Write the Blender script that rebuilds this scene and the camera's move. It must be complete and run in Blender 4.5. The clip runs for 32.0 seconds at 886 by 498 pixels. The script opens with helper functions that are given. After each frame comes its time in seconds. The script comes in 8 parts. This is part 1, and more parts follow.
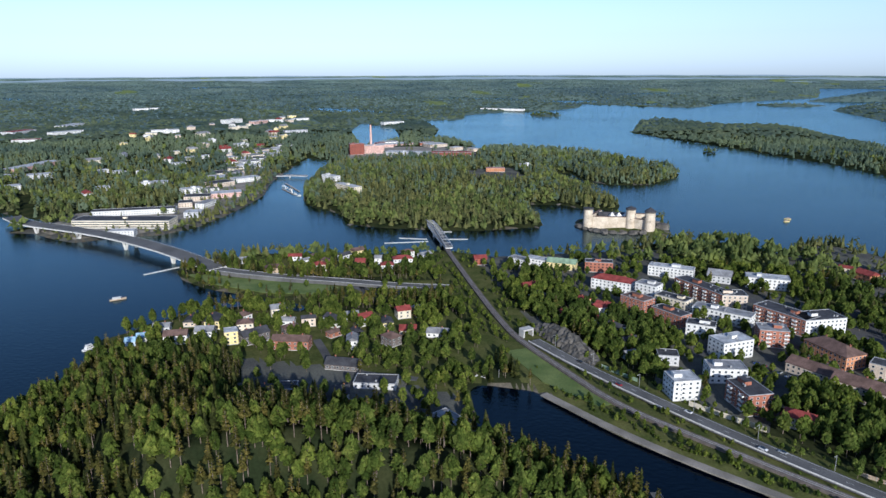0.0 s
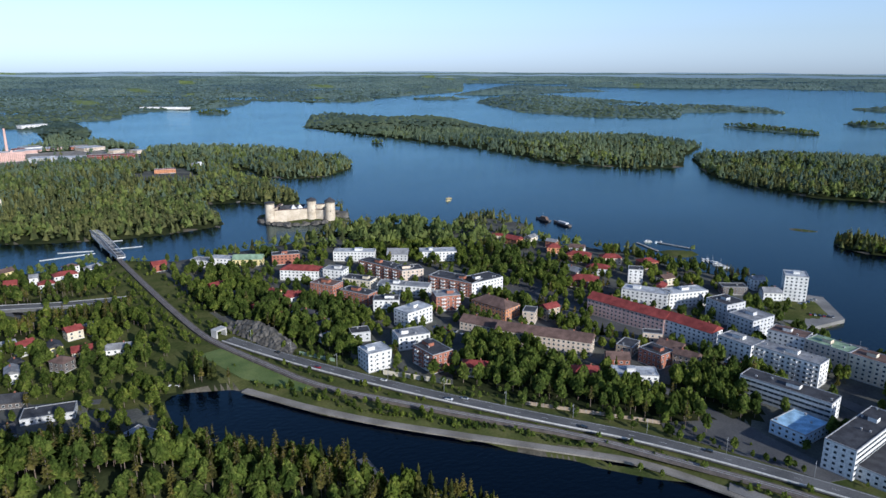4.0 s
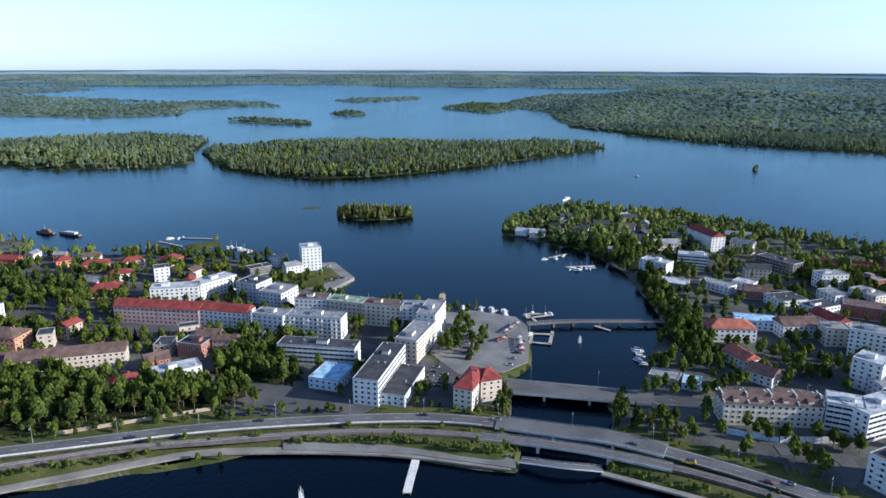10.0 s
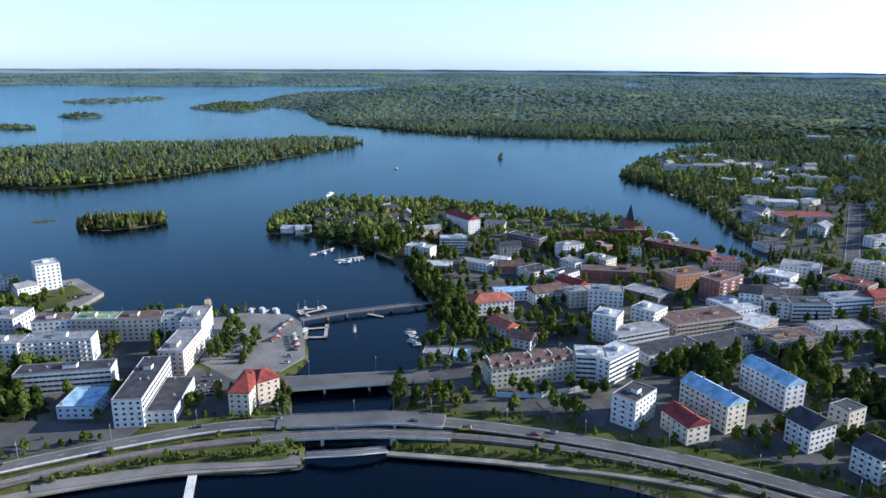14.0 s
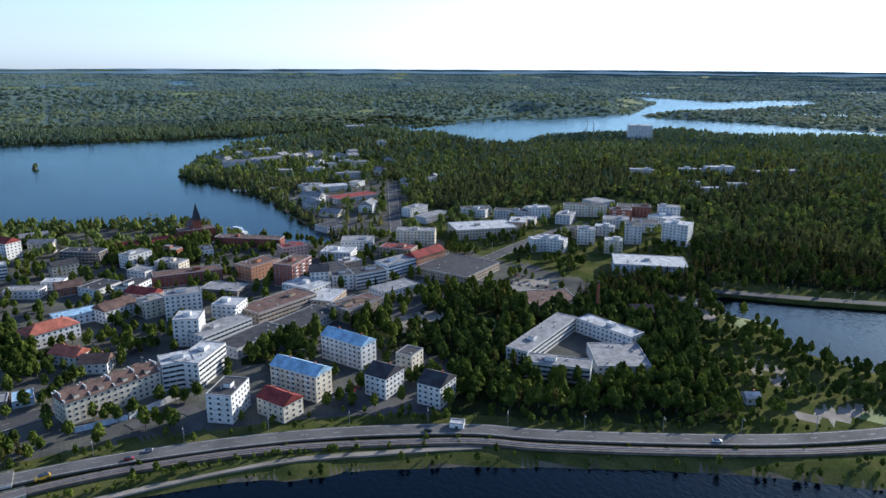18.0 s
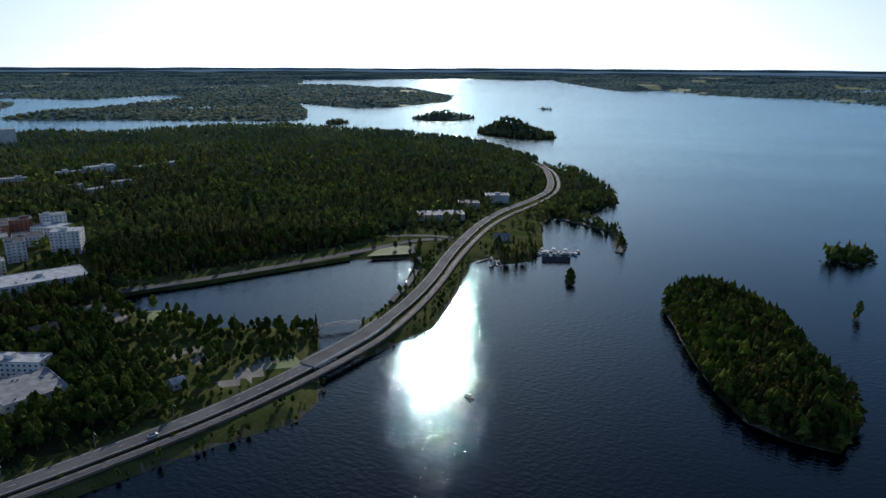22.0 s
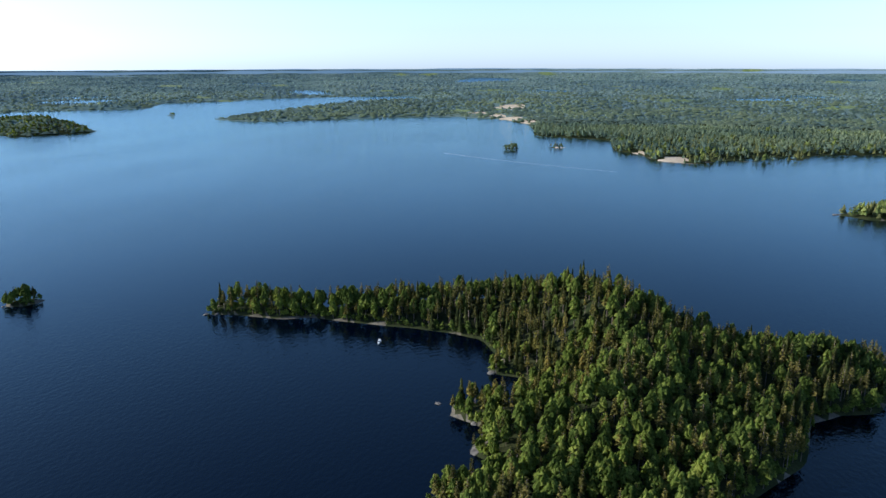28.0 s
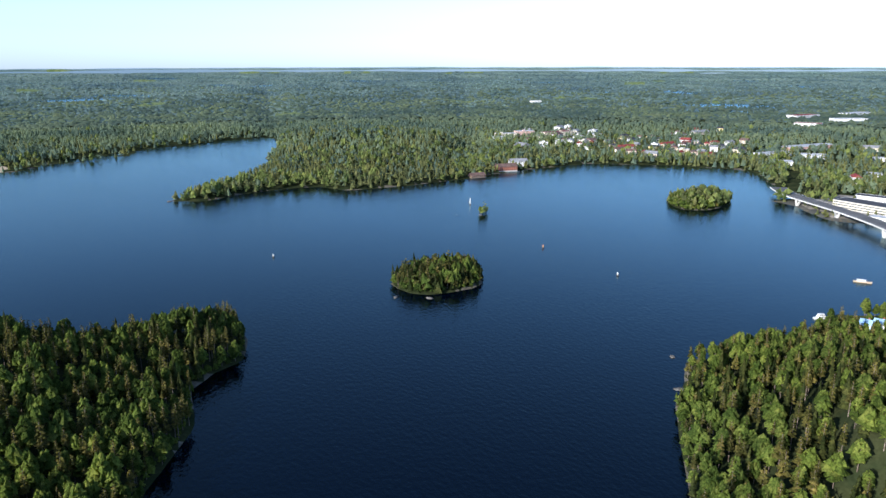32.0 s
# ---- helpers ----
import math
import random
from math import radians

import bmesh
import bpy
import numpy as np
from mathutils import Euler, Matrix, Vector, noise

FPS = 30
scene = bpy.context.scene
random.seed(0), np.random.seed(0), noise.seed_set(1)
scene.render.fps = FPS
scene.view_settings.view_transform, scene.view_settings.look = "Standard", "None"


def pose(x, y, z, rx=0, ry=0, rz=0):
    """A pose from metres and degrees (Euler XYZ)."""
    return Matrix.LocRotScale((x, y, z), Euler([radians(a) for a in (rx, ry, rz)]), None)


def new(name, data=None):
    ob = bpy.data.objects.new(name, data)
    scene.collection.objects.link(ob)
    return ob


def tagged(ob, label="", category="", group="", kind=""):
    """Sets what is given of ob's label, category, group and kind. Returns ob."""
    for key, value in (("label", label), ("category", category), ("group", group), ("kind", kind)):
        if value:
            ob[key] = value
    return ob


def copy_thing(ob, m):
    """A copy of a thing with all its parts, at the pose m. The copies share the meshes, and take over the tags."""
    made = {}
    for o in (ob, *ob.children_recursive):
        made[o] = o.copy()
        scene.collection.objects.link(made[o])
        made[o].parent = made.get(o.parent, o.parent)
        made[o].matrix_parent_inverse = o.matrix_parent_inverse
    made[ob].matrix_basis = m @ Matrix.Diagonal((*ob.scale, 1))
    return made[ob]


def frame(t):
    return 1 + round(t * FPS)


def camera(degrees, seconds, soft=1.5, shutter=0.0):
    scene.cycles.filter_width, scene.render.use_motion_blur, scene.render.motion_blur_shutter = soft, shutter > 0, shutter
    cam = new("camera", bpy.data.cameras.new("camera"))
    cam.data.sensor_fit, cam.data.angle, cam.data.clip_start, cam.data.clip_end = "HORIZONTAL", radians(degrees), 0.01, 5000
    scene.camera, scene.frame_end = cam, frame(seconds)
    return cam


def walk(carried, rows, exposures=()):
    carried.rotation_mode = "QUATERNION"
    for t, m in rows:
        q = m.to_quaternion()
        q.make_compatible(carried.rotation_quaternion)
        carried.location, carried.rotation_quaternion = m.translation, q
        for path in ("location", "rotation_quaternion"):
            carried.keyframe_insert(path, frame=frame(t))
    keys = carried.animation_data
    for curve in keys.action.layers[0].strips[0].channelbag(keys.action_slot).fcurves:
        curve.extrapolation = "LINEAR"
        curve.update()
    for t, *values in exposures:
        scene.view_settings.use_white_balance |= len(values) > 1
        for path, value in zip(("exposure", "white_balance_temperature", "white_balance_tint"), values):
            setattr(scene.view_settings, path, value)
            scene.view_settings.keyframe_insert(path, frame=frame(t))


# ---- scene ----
cam = camera(64.76, 32.0)
# seconds, x, y, z in metres, heading, pitch, lean in degrees
PATH_ROWS = [
    (0.0, -0.0, 0.0, 201.3, -0.00, -14.66, 0.18),
    (0.5, -0.7, -0.4, 200.8, -3.34, -14.68, 0.11),
    (1.0, -1.1, -0.7, 200.1, -6.66, -14.70, 0.08),
    (1.5, -1.2, -0.9, 199.3, -9.98, -14.72, 0.13),
    (2.0, -1.1, -1.0, 198.6, -13.25, -14.75, 0.07),
    (2.5, -0.8, -1.5, 198.1, -16.48, -14.79, 0.01),
    (3.0, -0.9, -2.8, 197.9, -19.74, -14.83, 0.06),
    (3.5, -1.2, -4.9, 197.8, -22.98, -14.87, -0.06),
    (5.5, -1.9, -12.9, 197.8, -35.88, -14.93, -0.10),
    (6.0, -2.4, -13.5, 197.6, -39.24, -14.96, -0.13),
    (6.5, -2.9, -14.0, 197.2, -42.57, -14.97, -0.19),
    (7.0, -3.0, -14.2, 196.8, -45.93, -14.96, -0.18),
    (7.5, -3.2, -14.2, 196.2, -49.20, -14.97, -0.20),
    (8.0, -3.3, -14.2, 195.3, -52.40, -14.96, -0.27),
    (8.5, -3.2, -14.2, 194.8, -55.61, -14.95, -0.24),
    (9.0, -2.8, -14.3, 194.0, -58.80, -14.97, -0.21),
    (9.5, -2.7, -14.4, 193.4, -61.92, -14.96, -0.27),
    (10.0, -2.8, -14.5, 192.6, -64.69, -14.94, -0.26),
    (10.5, -2.6, -14.6, 192.0, -67.27, -14.95, -0.29),
    (11.0, -2.6, -14.6, 191.3, -69.83, -14.93, -0.26),
    (11.5, -2.8, -14.6, 190.8, -72.19, -14.94, -0.27),
    (12.0, -2.9, -14.7, 190.4, -74.59, -14.95, -0.30),
    (12.5, -2.6, -14.7, 189.7, -77.04, -14.96, -0.24),
    (13.0, -2.6, -14.9, 188.9, -79.51, -14.94, -0.28),
    (13.5, -2.2, -15.0, 188.1, -81.95, -14.93, -0.30),
    (15.5, -3.7, -15.4, 186.9, -92.90, -14.96, -0.36),
    (16.0, -4.3, -15.6, 186.7, -97.71, -14.95, -0.33),
    (16.5, -4.9, -16.0, 186.4, -102.51, -14.95, -0.21),
    (17.0, -5.6, -15.9, 186.4, -107.37, -14.94, -0.18),
    (17.5, -6.8, -15.7, 186.4, -113.16, -14.93, -0.24),
    (18.0, -7.7, -15.9, 186.3, -119.19, -14.94, -0.23),
    (18.5, -8.3, -16.2, 186.2, -125.08, -14.93, -0.16),
    (19.0, -9.1, -16.6, 185.9, -131.04, -14.94, -0.17),
    (19.5, -9.8, -16.4, 185.9, -137.00, -14.95, -0.20),
    (20.0, -10.7, -16.0, 186.2, -143.03, -14.97, -0.25),
    (20.5, -11.6, -15.9, 186.3, -149.02, -15.04, -0.30),
    (21.0, -12.7, -15.8, 186.7, -154.97, -15.06, -0.30),
    (21.5, -14.0, -15.3, 186.7, -160.90, -15.05, -0.27),
    (22.0, -14.9, -15.1, 186.3, -166.83, -15.04, -0.25),
    (22.5, -15.4, -14.8, 186.0, -172.83, -15.02, -0.30),
    (23.0, -15.7, -14.8, 185.6, -178.83, -15.00, -0.32),
    (23.5, -15.8, -14.8, 185.5, -184.47, -14.97, -0.27),
    (24.0, -15.3, -14.3, 185.5, -190.65, -14.99, -0.26),
    (24.5, -14.5, -14.3, 186.2, -196.86, -14.97, -0.16),
    (26.5, -12.0, -10.7, 186.2, -226.21, -14.98, -0.13),
    (27.0, -10.9, -9.9, 186.8, -232.96, -14.98, 0.03),
    (27.5, -10.2, -9.1, 186.9, -241.22, -14.99, 0.10),
    (28.0, -9.8, -9.4, 186.4, -250.93, -14.99, 0.12),
    (28.5, -9.5, -9.6, 186.0, -258.11, -14.99, 0.17),
    (29.0, -9.4, -9.4, 185.3, -264.50, -14.99, 0.15),
    (29.5, -9.1, -9.0, 184.5, -270.84, -15.00, 0.17),
    (30.0, -8.4, -8.6, 184.0, -277.18, -15.01, 0.15),
    (30.5, -7.8, -7.7, 183.6, -283.43, -15.02, 0.14),
    (31.0, -7.0, -6.9, 182.8, -289.70, -15.01, 0.10),
    (31.5, -5.4, -6.6, 182.1, -295.99, -15.04, 0.13),
    (32.0, -4.2, -6.6, 181.5, -302.25, -15.05, 0.12),
]
def stand(x, y, z, heading, pitch, lean):
    return pose(x, y, z, 0, 0, heading) @ pose(0, 0, 0, 90 + pitch) @ pose(0, 0, 0, 0, 0, -lean)


EXPOSURES = [(t, s, 5250 if t < 16 else 5450 if t < 26 else 5350, 10) for t, s in (
    (0.0, 0.3), (3.0, 0.3), (6.0, 0.4), (9.0, 0.72), (13.0, 0.95), (16.0, 0.95), (19.0, 0.62), (20.0, 0.45), (21.0, 0.05), (22.0, -0.28), (23.0, -0.45), (24.5, -0.25), (26.5, 0.5), (28.0, 0.95), (30.0, 1.12), (32.0, 1.0))]
walk(cam, [(t, stand(*q)) for t, *q in PATH_ROWS], EXPOSURES)

# ---- light: a clear late afternoon sky, the sun low in the south-west of the plan ----
SUN_HEADING, SUN_HEIGHT = -166.5, 21.0
sun = new("sun", bpy.data.lights.new("sun", "SUN"))
sun.data.energy, sun.data.angle, sun.data.color = 5.0, radians(0.55), (1.0, 0.87, 0.68)
SUN_DIR = Vector((-math.sin(radians(SUN_HEADING)), math.cos(radians(SUN_HEADING)), 0)) * math.cos(radians(SUN_HEIGHT)) + Vector((0, 0, math.sin(radians(SUN_HEIGHT))))
sun.rotation_euler = SUN_DIR.to_track_quat("Z", "Y").to_euler()
world = bpy.data.worlds.new("sky")
scene.world = world
world.use_nodes = True
wn, wl = world.node_tree.nodes, world.node_tree.links
sky = wn.new("ShaderNodeTexSky")
sky.sky_type, sky.sun_disc = "NISHITA", False
sky.sun_elevation, sky.sun_rotation = radians(SUN_HEIGHT), math.atan2(SUN_DIR.x, SUN_DIR.y)
sky.altitude, sky.air_density, sky.dust_density, sky.ozone_density = 200, 1.0, 0.8, 3.0
wc, wa = wn.new("ShaderNodeTexCoord"), wn.new("ShaderNodeVectorMath")
wa.operation, wa.inputs[1].default_value = "ADD", (0, 0, 0.022)
wl.new(wc.outputs["Generated"], wa.inputs[0])
wl.new(wa.outputs[0], sky.inputs["Vector"])
# pale haze low over the horizon
ws, wm, wh, wx = wn.new("ShaderNodeSeparateXYZ"), wn.new("ShaderNodeMapRange"), wn.new("ShaderNodeHueSaturation"), wn.new("ShaderNodeMix")
wl.new(wc.outputs["Generated"], ws.inputs[0])
wl.new(ws.outputs[2], wm.inputs[0])
wm.inputs[1].default_value, wm.inputs[2].default_value, wm.inputs[3].default_value, wm.inputs[4].default_value = 0.0, 0.13, 1.0, 0.1
wh.inputs["Saturation"].default_value = 0.25
wt = wn.new("ShaderNodeMix")
wt.data_type, wt.blend_type, wt.inputs[0].default_value, wt.inputs[7].default_value = "RGBA", "MULTIPLY", 1.0, (0.8, 0.85, 0.9, 1)
wl.new(sky.outputs[0], wh.inputs["Color"])
wl.new(wh.outputs[0], wt.inputs[6])
wx.data_type = "RGBA"
wl.new(wm.outputs[0], wx.inputs[0])
wu = wn.new("ShaderNodeMix")
wu.data_type, wu.blend_type, wu.inputs[0].default_value, wu.inputs[7].default_value = "RGBA", "MULTIPLY", 1.0, (1.05, 0.955, 0.94, 1)
wl.new(sky.outputs[0], wu.inputs[6])
wl.new(wu.outputs[2], wx.inputs[6])
wl.new(wt.outputs[2], wx.inputs[7])
wl.new(wx.outputs[2], wn["Background"].inputs[0])
wn["Background"].inputs[1].default_value = 0.135


# ---- materials ----
def material(name, colour, rough=0.8, metal=0.0, spec=0.3):
    m = bpy.data.materials.new(name)
    m.use_nodes = True
    b = m.node_tree.nodes["Principled BSDF"]
    b.inputs["Base Color"].default_value = (*colour, 1)
    b.inputs["Roughness"].default_value, b.inputs["Metallic"].default_value = rough, metal
    b.inputs["Specular IOR Level"].default_value = spec
    return m, m.node_tree.nodes, m.node_tree.links, b


def noise_mix(nodes, links, scale, a, b, detail=3.0, low=0.35, high=0.65, per_object=False):
    """A colour that wanders between a and b over a world-size noise."""
    geo, tex, ramp = nodes.new("ShaderNodeNewGeometry"), nodes.new("ShaderNodeTexNoise"), nodes.new("ShaderNodeValToRGB")
    tex.inputs["Scale"].default_value, tex.inputs["Detail"].default_value = scale, detail
    links.new(geo.outputs["Position"], tex.inputs["Vector"])
    links.new(tex.outputs[0], ramp.inputs[0])
    e = ramp.color_ramp.elements
    e[0].position, e[1].position = low, high
    e[0].color, e[1].color = (*a, 1), (*b, 1)
    return ramp.outputs[0], tex


def mix(nodes, links, fac, a, b, mode="MIX"):
    n = nodes.new("ShaderNodeMix")
    n.data_type, n.blend_type = "RGBA", mode
    for socket, value in ((0, fac), (6, a), (7, b)):
        if isinstance(value, (float, int)):
            n.inputs[socket].default_value = value
        elif isinstance(value, tuple):
            n.inputs[socket].default_value = (*value, 1)
        else:
            links.new(value, n.inputs[socket])
    return n.outputs[2]


def rough_surface(name, a, b, scale=0.15, fine=3.0, rough=0.85, bump=0.3, spec=0.25, metal=0.0):
    """Two scales of variation: broad stains and a fine grain, with relief."""
    m, nodes, links, bsdf = material(name, a, rough, metal, spec)
    broad, _ = noise_mix(nodes, links, scale, a, b)
    grain, tex = noise_mix(nodes, links, fine, (0.72, 0.72, 0.72), (1.15, 1.15, 1.15), 2.0)
    links.new(mix(nodes, links, 0.7, broad, grain, "MULTIPLY"), bsdf.inputs["Base Color"])
    if bump:
        n = nodes.new("ShaderNodeBump")
        n.inputs["Strength"].default_value, n.inputs["Distance"].default_value = bump, 0.1
        links.new(tex.outputs[0], n.inputs["Height"])
        links.new(n.outputs[0], bsdf.inputs["Normal"])
    return m


def water_surface(name="lake_water", chop_height=1.0):
    """Deep lake water: almost black below, blue-tinted sky gloss that grows towards grazing angles, small waves."""
    m, nodes, links, b = material(name, (0.0004, 0.002, 0.0065), 0.12, 0.0, 0.32)
    nodes.remove(b)
    geo = nodes.new("ShaderNodeNewGeometry")

    def waves(scale, detail, stretch=(1, 1, 1), turn=0.0):
        t, p = nodes.new("ShaderNodeTexNoise"), nodes.new("ShaderNodeMapping")
        p.inputs["Scale"].default_value, p.inputs["Rotation"].default_value = stretch, (0, 0, turn)
        t.inputs["Scale"].default_value, t.inputs["Detail"].default_value = scale, detail
        links.new(geo.outputs["Position"], p.inputs[0])
        links.new(p.outputs[0], t.inputs["Vector"])
        return t.outputs[0]

    def calc(op, a, b):
        n = nodes.new("ShaderNodeMath")
        n.operation = op
        for k, value in enumerate((a, b)):
            if isinstance(value, (float, int)):
                n.inputs[k].default_value = value
            else:
                links.new(value, n.inputs[k])
        return n.outputs[0]

    def span(value, low, high, a, b):
        n = nodes.new("ShaderNodeMapRange")
        for k, q in enumerate((low, high, a, b)):
            n.inputs[k + 1].default_value = q
        links.new(value, n.inputs[0])
        return n.outputs[0]

    # wavelets on a short chop from the south
    small = waves(0.36, 3.0, (0.75, 1.0, 1.0), 0.3)
    chop = waves(0.16, 1.0, (0.6, 1.0, 1.0), 0.3)
    height = calc("ADD", calc("MULTIPLY", small, 0.42), calc("MULTIPLY", chop, 0.08))
    # wind lanes: smoother and rougher stretches
    lanes = waves(0.006, 3.0, (0.35, 1.0, 1.0), 0.5)
    ripple = nodes.new("ShaderNodeBump")
    ripple.inputs["Distance"].default_value = chop_height
    links.new(height, ripple.inputs["Height"])
    links.new(span(lanes, 0.35, 0.65, 0.7, 1.0), ripple.inputs["Strength"])
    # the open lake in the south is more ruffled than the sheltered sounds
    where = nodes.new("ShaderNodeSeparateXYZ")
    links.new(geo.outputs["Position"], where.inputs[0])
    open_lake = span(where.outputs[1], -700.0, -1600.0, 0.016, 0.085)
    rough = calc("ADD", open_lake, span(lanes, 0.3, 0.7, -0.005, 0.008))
    deep, gloss, edge, blend = nodes.new("ShaderNodeBsdfDiffuse"), nodes.new("ShaderNodeBsdfGlossy"), nodes.new("ShaderNodeFresnel"), nodes.new("ShaderNodeMixShader")
    deep.inputs[0].default_value = (0.0002, 0.001, 0.004, 1)
    gloss.inputs[0].default_value = (0.72, 0.935, 1.0, 1)
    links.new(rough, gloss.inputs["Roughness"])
    links.new(ripple.outputs[0], gloss.inputs["Normal"])
    edge.inputs[0].default_value = 1.225
    links.new(edge.outputs[0], blend.inputs[0])
    links.new(deep.outputs[0], blend.inputs[1])
    links.new(gloss.outputs[0], blend.inputs[2])
    links.new(blend.outputs[0], nodes["Material Output"].inputs[0])
    return m


def leaf_surface(name, a, b, c, spread=0.012, low=(0.8, 0.85, 0.9), high=(1.2, 1.15, 0.95), soft=False):
    """Leaves: each clump its own green, a darker and lighter side by noise, some light through them."""
    m, nodes, links, bsdf = material(name, a, 0.9, 0.0, 0.03)
    geo, ramp = nodes.new("ShaderNodeNewGeometry"), nodes.new("ShaderNodeValToRGB")
    links.new(geo.outputs["Random Per Island"], ramp.inputs[0])
    e = ramp.color_ramp.elements
    e[0].color, e[1].color, e[1].position = (*a, 1), (*b, 1), 0.6
    third = e.new(0.95)
    third.color = (*c, 1)
    grain, tex = noise_mix(nodes, links, 1.1, (0.85, 0.85, 0.87) if soft else (0.55, 0.56, 0.58), (1.15, 1.14, 1.12) if soft else (1.4, 1.38, 1.3), 4.0)
    n = nodes.new("ShaderNodeBump")
    n.inputs["Strength"].default_value, n.inputs["Distance"].default_value = 0.15 if soft else 0.7, 0.5
    links.new(tex.outputs[0], n.inputs["Height"])
    links.new(n.outputs[0], bsdf.inputs["Normal"])
    patch, _ = noise_mix(nodes, links, spread, low, high, 3.0)
    if spread > 0.01:
        single, _ = noise_mix(nodes, links, 0.13, (0.58, 0.62, 0.6), (1.25, 1.2, 1.1), 0.0, 0.38, 0.62)
        patch = mix(nodes, links, 1.0, patch, single, "MULTIPLY")
    col = mix(nodes, links, 1.0, mix(nodes, links, 1.0, ramp.outputs[0], grain, "MULTIPLY"), patch, "MULTIPLY")
    links.new(col, bsdf.inputs["Base Color"])
    thin, blend = nodes.new("ShaderNodeBsdfTranslucent"), nodes.new("ShaderNodeMixShader")
    links.new(mix(nodes, links, 1.0, col, (1.7, 1.6, 0.75), "MULTIPLY"), thin.inputs[0])
    blend.inputs[0].default_value = 0.5
    links.new(bsdf.outputs[0], blend.inputs[1])
    links.new(thin.outputs[0], blend.inputs[2])
    links.new(blend.outputs[0], nodes["Material Output"].inputs[0])
    return m


